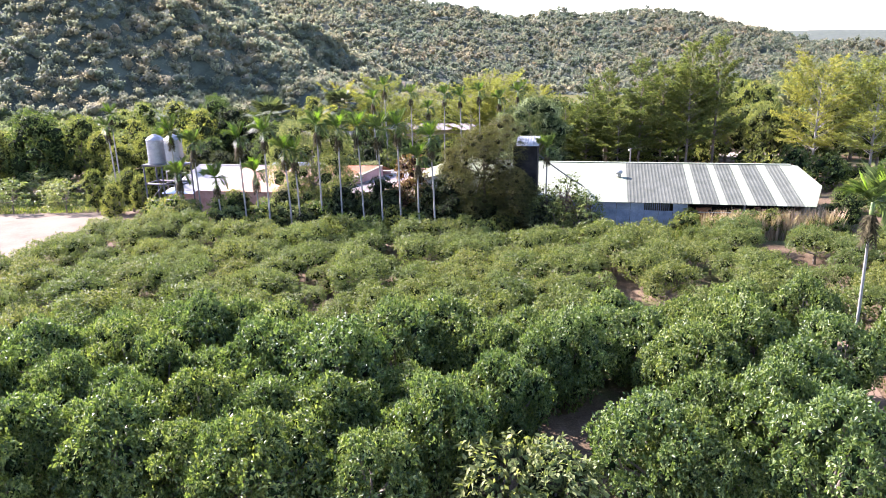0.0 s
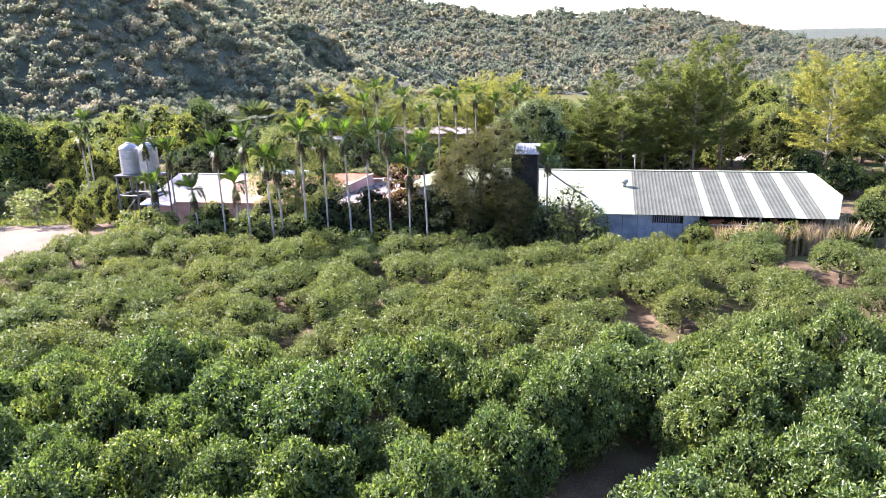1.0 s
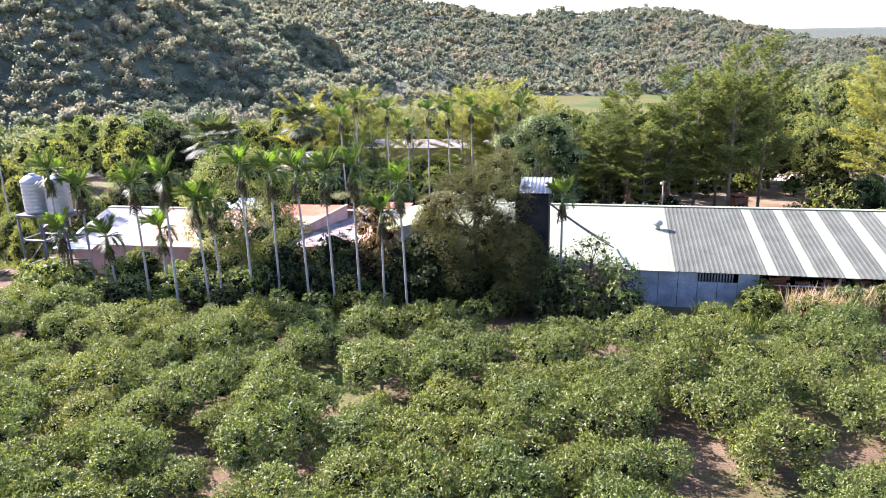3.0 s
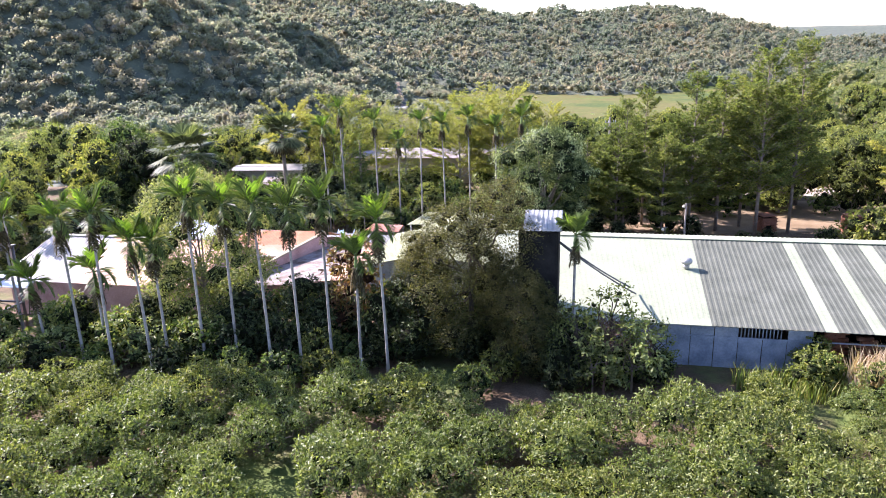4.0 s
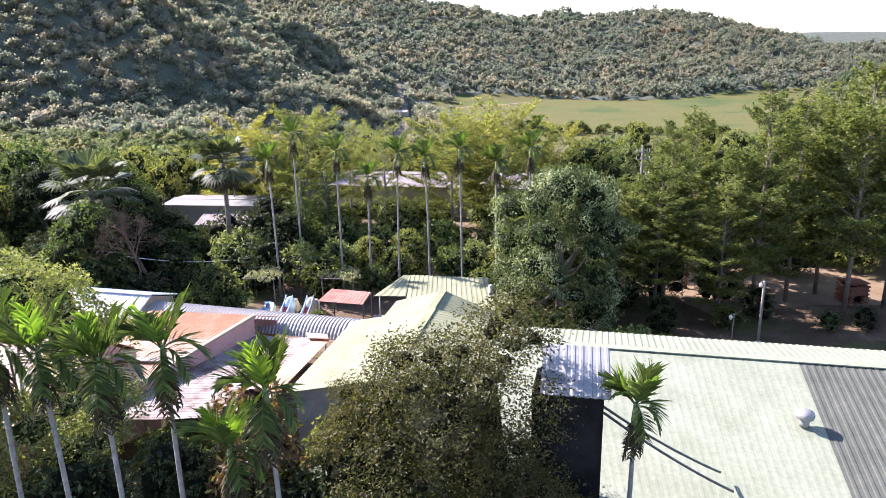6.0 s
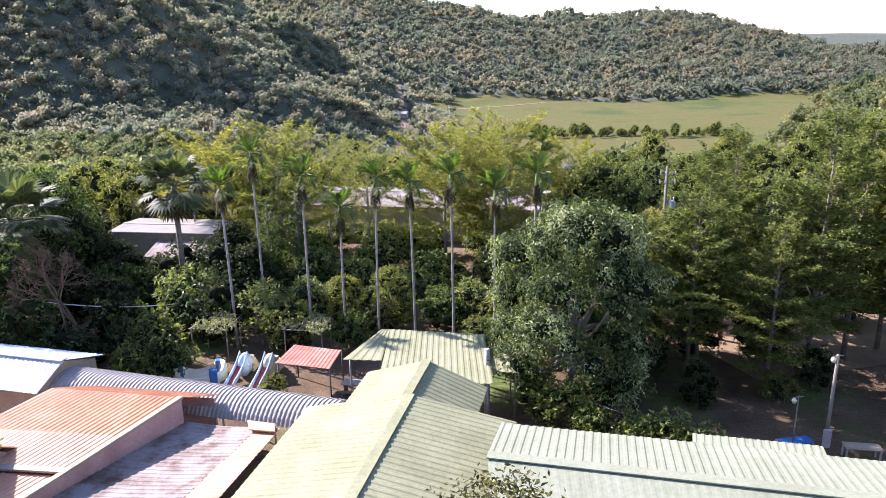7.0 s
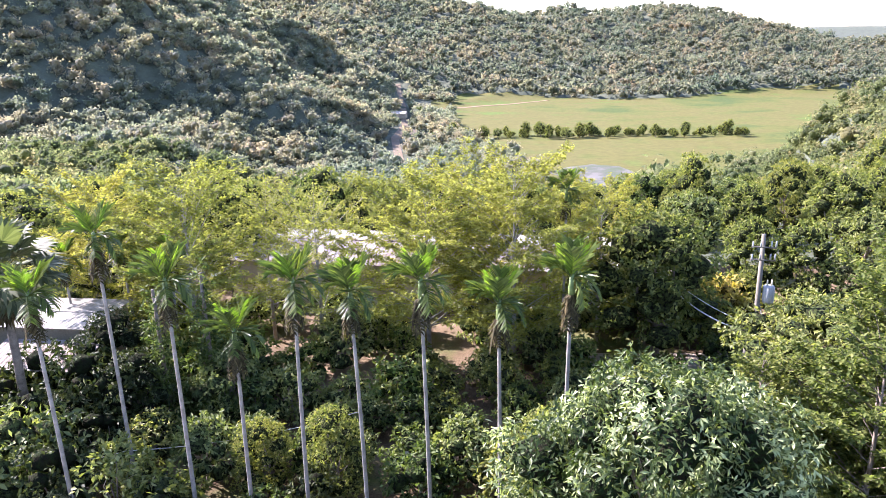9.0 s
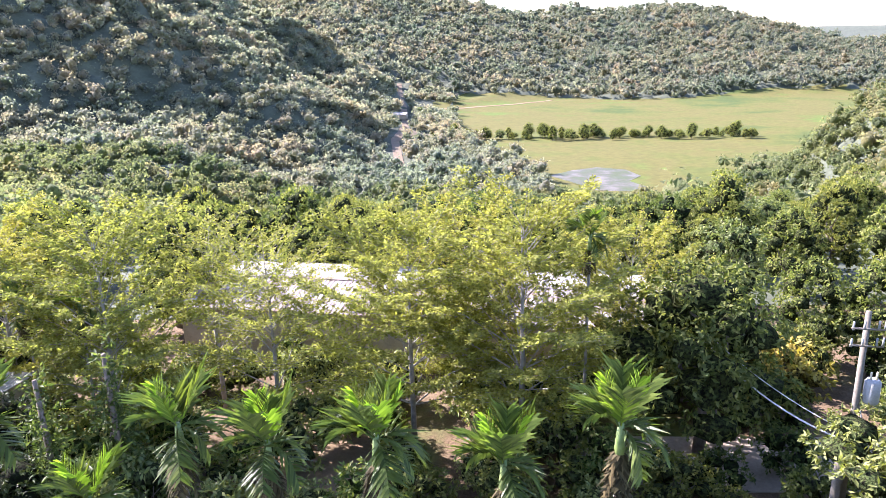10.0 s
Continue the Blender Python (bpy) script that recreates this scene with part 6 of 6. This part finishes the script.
planted(SHRUB_G, -11.0, 105.0, 0, 1.2, "shrub", "leafy shrub beside the play pool", "shrub")
planted(SHRUB, -12.8, 104.2, 50, 1.3, "shrub", "leafy shrub beside the play pool", "shrub")
planted(SHRUB, -3.6, 102.5, 10, 0.7, "shrub", "dry shrub under the red canopy", "shrub")
for x, y, s in ((12.4, 99.4, 1.1), (13.5, 98.2, 1.3), (14.6, 96.8, 1.0), (17.8, 94.4, 1.3), (16.9, 95.2, 1.1), (12.0, 102.4, 1.1), (19.2, 93.6, 1.2)):
    planted(SHRUB_Y, x, y, s * 300, s, "shrub", "bright green shrub behind the green roofs", "shrub", "shrubs behind the green roofs")
planted(SHRUB_L, 3.4, 26.6, 0, 1.5, "shrub", "yellow green shrub at the near edge of the orchard", "shrub")
planted(SHRUB_L, 5.2, 26.3, 80, 1.4, "shrub", "yellow green shrub at the near edge of the orchard", "shrub")
CONIFER = tree_kind(441, 8.5, 0.16, [(0.3 * math.cos(k * 2.4), 0.3 * math.sin(k * 2.4), 1.2 + k * 0.36, 1.5 - k * 0.06, 1.5 - k * 0.06, 0.28) for k in range(22)], 2600, 0.32, 0.1, M_LUSH, M_BARK, 0, 2, shell=0.8, top=0.3)
planted(CONIFER, -7.6, 121.0, 0, 1.0, "conifer", "dark narrow tiered conifer among the palms")
planted(CONIFER, -5.4, 122.5, 60, 1.05, "conifer", "dark narrow tiered conifer among the palms")


def blades(name, seed, zone, count, h0, h1, w, mat, label, category, lean=0.35, plume=None):
    """Tall grass: a stand of bent blades, some with plumes."""
    rng = np.random.default_rng(seed)
    x, y = rng.uniform(zone[0], zone[1], count), rng.uniform(zone[2], zone[3], count)
    z = height_at(x, y)
    a, h = rng.uniform(0, 2 * math.pi, count), rng.uniform(h0, h1, count)
    p = np.stack([x, y, z - 0.05], 1)
    d = np.stack([np.cos(a), np.sin(a), np.zeros(count)], 1)
    s = np.stack([-np.sin(a), np.cos(a), np.zeros(count)], 1) * w
    up = np.stack([np.zeros(count), np.zeros(count), h], 1)
    m = p + up * 0.6 + d * (h * lean * 0.3)[:, None]
    t = p + up + d * (h * lean)[:, None]
    v = np.stack([p - s, p + s, m - s * 0.8, m + s * 0.8, t], 1).reshape(-1, 3)
    k = np.arange(count) * 5
    f = np.concatenate([np.stack([k, k + 1, k + 3], 1), np.stack([k, k + 3, k + 2], 1), np.stack([k + 2, k + 3, k + 4], 1)])
    return tagged(new(name, fast_mesh(name, v, f, mat)), label, category, "", "stuff")


blades("tall_grass", 1, (20.5, 40.0, 66.6, 69.8), 3000, 0.6, 1.6, 0.035, M_GRASS, "tall yellowish grass along the shed front", "grass")
blades("reed_plumes", 2, (26.0, 38.5, 66.2, 68.6), 1500, 1.9, 3.0, 0.055, M_PLUME, "pale pinkish reed plumes before the shed", "reeds", 0.3)
blades("grass", 3, (-64.0, -36.5, 88.6, 104.0), 9000, 0.15, 0.5, 0.05, M_GRASS, "pale grass round the fruit trees", "grass", 0.6)
blades("grass", 4, (8.0, 16.0, 27.0, 33.0), 1500, 0.1, 0.4, 0.04, M_ORCHARD, "green weeds on the orchard soil", "grass", 0.6)
blades("grass", 5, (24.5, 31.5, 28.0, 62.0), 2200, 0.1, 0.35, 0.035, M_ORCHARD, "dry grass along the earth track", "grass", 0.6)

# ---- garden ----
def arbour(x, y, w, d, z, turn):
    ob = thing("arbour", pose(x, y, ground_height(x, y), 0, 0, turn), "garden arbour overgrown with grey green creeper", "arbour", "garden arbours")
    h = z - ground_height(x, y)
    for sx in (-w / 2, w / 2):
        for sy in (-d / 2, d / 2):
            sub("post", pole_mesh("post", [(sx, sy, -0.1), (sx, sy, h)], [0.05, 0.05], M_BARK, 6), ob)
    for k in range(6):
        t = -w / 2 + w * k / 5
        sub("slat", pole_mesh("slat", [(t, -d / 2 - 0.2, h + 0.03), (t, d / 2 + 0.2, h + 0.03)], [0.035, 0.035], M_CONCRETE, 4), ob)
    for sy in (-d / 2, d / 2):
        sub("beam", pole_mesh("beam", [(-w / 2 - 0.2, sy, h - 0.04), (w / 2 + 0.2, sy, h - 0.04)], [0.045, 0.045], M_BARK, 4), ob)
    rng = np.random.default_rng(int(abs(x) * 10))
    blobs = [(rng.uniform(-w / 2, w / 2), rng.uniform(-d / 2, d / 2), h + 0.1, 0.7, 0.7, 0.28) for _ in range(9)]
    sub("creeper", crown_mesh("creeper", 7, blobs, 1500, 0.16, 0.09, M_PALE, 0.4, top=0.8, shell=0.6), ob)


arbour(-8.9, 109.3, 2.5, 2.2, 1.35, -8)
arbour(-2.4, 108.8, 2.6, 2.1, 1.35, -8)


def play_slide(x, y, turn, body, label):
    """A fibreglass slide: a rounded body with steps behind and a curved trough in front."""
    z = ground_height(x, y)
    ob = thing("play_slide", pose(x, y, z, 0, 0, turn), label, "slide", "play slides")
    bm = bmesh.new()
    bmesh.ops.create_uvsphere(bm, u_segments=16, v_segments=10, radius=1.0)
    bmesh.ops.transform(bm, matrix=Matrix.Translation((0, 0.5, 0.75)) @ Matrix.Diagonal((0.42, 0.75, 0.8, 1)), verts=bm.verts[:])
    part("body", bm, body, ob, "", True)
    verts, faces = [], []
    prof = [(-0.3, 0.22), (-0.24, 0.22), (-0.22, 0.0), (0.22, 0.0), (0.24, 0.22), (0.3, 0.22), (0.3, -0.06), (-0.3, -0.06)]
    steps = 12
    for i in range(steps + 1):
        t = i / steps
        py, pz = 0.5 - 2.6 * t, 1.35 * (1 - t) ** 1.15 * (1 - 0.25 * math.sin(math.pi * t)) + 0.15
        for px, h in prof:
            verts.append((px, py, pz + h))
    k = len(prof)
    for i in range(steps):
        for j in range(k):
            faces.append((i * k + j, i * k + (j + 1) % k, (i + 1) * k + (j + 1) % k, (i + 1) * k + j))
    sub("trough", mesh_of("trough", verts, faces, M_PLASTIC_BLUE), ob)
    strip = [(px, 0.45 - 2.5 * (i / 12), 1.35 * (1 - i / 12) ** 1.15 * (1 - 0.25 * math.sin(math.pi * i / 12)) + 0.165) for i in range(13) for px in (-0.2, 0.2)]
    sub("runway", mesh_of("runway", strip + [(a, b, c - 0.012) for a, b, c in strip], [(2 * i, 2 * i + 1, 2 * i + 3, 2 * i + 2) for i in range(12)] + [(26 + 2 * i + 2, 26 + 2 * i + 3, 26 + 2 * i + 1, 26 + 2 * i) for i in range(12)], M_PLASTIC_RED), ob, "dark red sliding surface")
    for i in range(4):
        part("step", box_bm(-0.35, 0.35, 1.05 + 0.22 * i, 1.3 + 0.22 * i, 0, 1.15 - 0.28 * i, 0.03), M_PLASTIC_CREAM, ob)


play_slide(-6.3, 105.6, -12, M_PLASTIC_BLUE, "pale blue fibreglass play slide with dark red runway")
play_slide(-4.6, 105.4, -12, M_PLASTIC_CREAM, "cream fibreglass play slide with dark red runway")


def play_pool():
    ob = thing("play_pool", pose(-8.9, 105.4, ground_height(-8.9, 105.4), 0, 0, 20), "cream and blue fibreglass play pool shaped like a boat", "play pool")
    ring, verts, faces = 28, [], []
    for i in range(ring):
        w = 2 * math.pi * i / ring
        x, y = 1.5 * math.cos(w), 1.0 * math.sin(w)
        h = 0.75 + 0.25 * math.cos(2 * w) + 0.15 * math.sin(w * 3)
        for s, z in ((1.1, 0.0), (1.14, h * 0.8), (1.08, h), (0.95, h), (0.86, h * 0.7), (0.82, 0.22)):
            verts.append((x * s, y * s, z))
    for i in range(ring):
        for j in range(5):
            faces.append((i * 6 + j, ((i + 1) % ring) * 6 + j, ((i + 1) % ring) * 6 + j + 1, i * 6 + j + 1))
    faces.append(tuple(i * 6 + 5 for i in range(ring)))
    sub("rim", mesh_of("rim", verts, faces, M_PLASTIC_CREAM, smooth=True), ob)
    for a in (35, 150, 300):
        w = radians(a)
        part("pad", box_bm(1.5 * math.cos(w) - 0.25, 1.5 * math.cos(w) + 0.25, math.sin(w) - 0.25, math.sin(w) + 0.25, 0.0, 1.02, 0.06), M_PLASTIC_DEEP, ob, "deep blue corner pad")


play_pool()


def boulder(x, y, r, seed):
    rng = np.random.default_rng(seed)
    v = ICO2[0] * (0.85 + 0.3 * rng.random((len(ICO2[0]), 1))) * np.array((r, r * 0.8, r * 0.6))
    ob = tagged(new("boulder", fast_mesh("boulder", v, ICO2[1], M_STONE)), "pale weathered boulder in the garden", "boulder", "garden boulders")
    ob.matrix_basis = pose(x, y, ground_height(x, y) + r * 0.25, 0, 0, seed * 40)


for i, (x, y, r) in enumerate(((-12.0, 109.4, 0.7), (-11.3, 109.9, 0.5), (-12.6, 109.9, 0.5), (2.5, 119.0, 0.4), (6.4, 117.6, 0.35), (-1.2, 118.6, 0.4))):
    boulder(x, y, r, i + 1)


def picnic_table(x, y, turn):
    ob = thing("picnic_table", pose(x, y, ground_height(x, y), 0, 0, turn), "weathered wooden table with benches under the pavilion", "table", "pavilion tables")
    part("tabletop", box_bm(-0.8, 0.8, -0.4, 0.4, 0.7, 0.76, 0.01), M_STONE, ob)
    for sy in (-0.75, 0.75):
        part("bench", box_bm(-0.8, 0.8, sy - 0.15, sy + 0.15, 0.4, 0.45, 0.01), M_BARK, ob)
        for sx in (-0.6, 0.6):
            part("leg", box_bm(sx - 0.04, sx + 0.04, sy - 0.1, sy + 0.1, -0.02, 0.4), M_BARK, ob)
    for sx in (-0.6, 0.6):
        part("leg", box_bm(sx - 0.05, sx + 0.05, -0.3, 0.3, -0.02, 0.7), M_BARK, ob)


picnic_table(2.2, 100.6, 20)
picnic_table(1.4, 103.2, -10)


def brick_kiln(x, y, turn, h):
    """A small square kiln of orange bricks in courses."""
    ob = thing("brick_kiln", pose(x, y, ground_height(x, y), 0, 0, turn), "small square kiln of orange bricks in the yard", "kiln", "brick kilns")
    me = bpy.data.meshes.new("brick")
    bm = box_bm(-0.145, 0.145, -0.11, 0.11, -0.07, 0.07, 0.01)
    bm.to_mesh(me)
    bm.free()
    me.materials.append(M_BRICK)
    for r in range(int(h / 0.155)):
        for k in range(5):
            for side in range(4):
                t = -0.6 + 0.3 * k + (0.15 if r % 2 else 0)
                p = Matrix.Rotation(side * math.pi / 2, 4, "Z") @ Vector((t, 0.75, 0.07 + r * 0.155))
                if r < 5 and side == 2 and k in (1, 2, 3):
                    continue
                sub("brick", me, ob, "", pose(*p, 0, 0, side * 90))
    part("core", box_bm(-0.63, 0.63, -0.2, 0.63, 0, h - 0.05), M_DARKWALL, ob)
    part("cap", box_bm(-0.85, 0.85, -0.85, 0.85, h, h + 0.1, 0.02), M_BRICK, ob)


brick_kiln(39.2, 106.6, 10, 1.7)
brick_kiln(47.6, 104.8, -5, 1.8)

# ---- poles and lines ----
def power_pole():
    x, y = 25.4, 119.9
    z = ground_height(x, y)
    ob = thing("power_pole", pose(x, y, z), "concrete power pole with crossarms and grey transformer", "power pole")
    sub("pole", pole_mesh("pole", [(0, 0, -0.3), (-0.1, -0.1, 11.2)], [0.17, 0.11], M_POLE, 12), ob)
    sub("stub", pole_mesh("stub", [(-0.45, -0.2, -0.3), (-0.5, -0.35, 5.6)], [0.2, 0.18], M_POLE, 10), ob, "short dark concrete stub pole")
    for k, h in enumerate((10.6, 9.9)):
        arm = sub("crossarm", pole_mesh("crossarm", [(-0.75, -0.25, h), (0.6, -0.2, h - 0.15)], [0.045, 0.045], M_POLE, 4), ob)
        for t in (-0.68, -0.25, 0.3, 0.55):
            sub("insulator", pole_mesh("insulator", [(t, -0.23, h - 0.08), (t, -0.23, h + 0.25)], [0.05, 0.035], M_PORCELAIN, 8), arm)
    v, f = tube([(0.42, -0.2, 7.4), (0.42, -0.2, 7.5), (0.42, -0.2, 8.3), (0.42, -0.2, 8.4)], [0.26, 0.3, 0.3, 0.22], 14)
    tr = sub("transformer", mesh_of("transformer", v, f, M_PORCELAIN, smooth=True), ob, "grey cylindrical transformer")
    for t in (-0.12, 0.12):
        sub("bushing", pole_mesh("bushing", [(0.42 + t, -0.2, 8.38), (0.42 + t, -0.2, 8.7)], [0.05, 0.035], M_PLASTIC_CREAM, 8), tr)
    for dx, dy in ((1.8, 1.0), (2.2, -0.3), (2.0, -1.2)):
        sub("guy_wire", pole_mesh("guy_wire", [(0.1, -0.05, 7.2), (dx, dy, 0.0)], [0.015, 0.015], M_CABLE, 4), ob)


power_pole()


def cable(name, a, b, sag, r, label, mat=M_CABLE):
    a, b = Vector(a), Vector(b)
    pts = [a.lerp(b, k / 12) - Vector((0, 0, sag * 4 * (k / 12) * (1 - k / 12))) for k in range(13)]
    tagged(new(name, pole_mesh(name, pts, [r] * 13, mat, 5)), label, "cable", "overhead cables")


cable("cable", (25.2, 119.6, 4.6), (22.6, 130.0, 5.2), 0.8, 0.04, "slack pale bundled cable across the lane")
cable("cable", (25.2, 119.6, 5.0), (22.6, 130.0, 5.6), 0.5, 0.02, "slack pale cable across the lane")
cable("cable", (-20.0, 108.0, 3.6), (-10.6, 113.6, 1.6), 0.5, 0.035, "pale cable sagging between garden palms")
cable("cable", (-10.6, 113.6, 1.6), (-7.3, 114.6, 1.3), 0.25, 0.02, "thin pale cable between garden palms")
cable("cable", (-7.3, 114.6, 1.3), (4.0, 117.5, 1.6), 0.4, 0.02, "thin pale cable between garden palms")
cable("cable", (14.2, 97.8, 1.2), (19.5, 93.6, 1.2), 0.1, 0.009, "thin pale cable behind the shed")
for o in (0.0, 0.6):
    cable("cable", (11.2, 73.6 + o, 7.6), (16.2, 74.4 + o * 2, 3.9), 0.15, 0.05, "dark slanting stay from the tower to the shed roof", M_DARKSTEEL)


def lamp_post(x, y, h, r, label, box=False):
    ob = thing("lamp_post", pose(x, y, ground_height(x, y)), label, "lamp post")
    sub("post", pole_mesh("post", [(0, 0, -0.1), (0, 0, h)], [r, r * 0.8], M_POLE, 10), ob)
    sub("arm", pole_mesh("arm", [(-0.25, 0, h - 0.1), (0.25, 0, h - 0.05)], [0.03, 0.03], M_POLE, 6), ob)
    v, f = tube([(-0.2, 0, h - 0.4), (-0.2, 0, h - 0.25), (-0.2, 0, h - 0.12)], [0.08, 0.13, 0.05], 10)
    sub("lamp_head", mesh_of("lamp_head", v, f, M_PLASTIC_CREAM, smooth=True), ob)
    if box:
        part("meter_box", box_bm(-0.28, 0.1, -0.3, -0.14, 0.9, 1.9, 0.02), M_PORCELAIN, ob, "grey meter box")


lamp_post(26.3, 94.8, 5.9, 0.1, "grey concrete post with meter box behind the shed", True)
lamp_post(24.4, 94.4, 3.9, 0.04, "thin lamp post with round lamp behind the shed")
lamp_post(58.5, 112.0, 9.0, 0.1, "tall thin pale pole among the yellow trees")


def bench(x, y, turn, mat, label):
    ob = thing("bench", pose(x, y, ground_height(x, y), 0, 0, turn), label, "bench", "yard benches")
    part("seat", box_bm(-0.9, 0.9, -0.35, 0.35, 0.68, 0.74, 0.02), mat, ob)
    for sx in (-0.8, 0.8):
        for sy in (-0.28, 0.28):
            part("leg", box_bm(sx - 0.04, sx + 0.04, sy - 0.04, sy + 0.04, -0.02, 0.68), M_CONCRETE, ob)


bench(25.2, 95.6, 10, M_PLASTIC_DEEP, "blue topped table beside the post")
bench(28.3, 94.9, -10, M_CREAMWALL, "pale wooden table beside the post")

# ---- the far valley ----
patch("road", [(x - 2.6, y) for x, y in VALLEY_ROAD] + [(x + 2.6, y) for x, y in VALLEY_ROAD[::-1]], 0.3, M_PAD, "pale road along the valley floor", "road")
patch("pavement", [(-12, 570), (2, 566), (9, 584), (8, 606), (-2, 616), (-12, 606)], 0.25, M_PAD, "bare pale yard beside the valley road", "yard")
patch("road", [(-10, 800), (30, 815), (90, 850), (130, 885), (126, 889), (86, 855), (26, 821), (-10, 808)], 0.25, M_YARD, "pale track across the meadow", "track")
patch("water", [(62, 446), (70, 428), (78, 408), (92, 404), (101, 414), (97, 428), (106, 440), (103, 458), (90, 467), (76, 460)], 0.1, M_POND, "grey shallow pond in the meadow", "pond")
for i in range(96):
    rng = np.random.default_rng(700 + i)
    x = 18 + i * 2.1 + rng.normal() * 4
    y = 592 - 0.1 * (x - 20) + rng.normal() * 5
    planted((FAR_C, FAR_B, SHRUB, SHRUB_L)[i % 4], x, y, i * 50, (1.0 if i % 4 < 2 else 2.2) * (0.5 + 0.9 * rng.random() ** 2), "hedge_tree", "dark round tree in the meadow hedge", "tree", "meadow hedge")
for i, (x, y, s) in enumerate(((-30, 620, 1.0), (4, 560, 0.8), (10, 640, 0.9), (-8, 700, 1.0), (14, 720, 0.8), (20, 530, 0.9), (34, 500, 0.8))):
    planted((FAR_B, FAR_D)[i % 2], x, y, i * 60, s, "tree", "green tree beside the valley road", "tree", "trees beside the valley road")


def far_house(x, y, w, d, h, mat, label):
    z = ground_height(x, y)
    ob = thing("farm_house", pose(x, y, z, 0, 0, -8), label, "house")
    for a, b in (((-w, -d), (w, -d)), ((w, -d), (w, d)), ((w, d), (-w, d)), ((-w, d), (-w, -d))):
        wall_plate("wall", a, b, -0.5, h, 0.2, M_CREAMWALL, ob)
    corrugated("roof_sheet", (-w - 0.6, -d - 0.6, h), (w + 0.6, -d - 0.6, h), (w + 0.6, 0, h + 1.6), (-w - 0.6, 0, h + 1.6), 0.5, 0.06, mat, ob)
    corrugated("roof_sheet", (w + 0.6, d + 0.6, h), (-w - 0.6, d + 0.6, h), (-w - 0.6, 0, h + 1.6), (w + 0.6, 0, h + 1.6), 0.5, 0.06, mat, ob)
    for k in range(4):
        u = -w + w * 2 * (k + 0.5) / 4
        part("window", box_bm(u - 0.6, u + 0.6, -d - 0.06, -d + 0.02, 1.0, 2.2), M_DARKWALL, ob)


far_house(217, 396, 9, 5, 4.0, M_RED_ROOF, "far house with red roof in the woods")
far_house(238, 401, 7, 4, 3.5, M_RED_ROOF, "far house with red roof in the woods")
far_house(-24, 660, 6, 4, 3.2, M_WHITE_ROOF, "far white roofed house beside the valley road")
far_house(2, 640, 5, 3, 3.0, M_CREAM, "far pale roofed house beside the valley road")
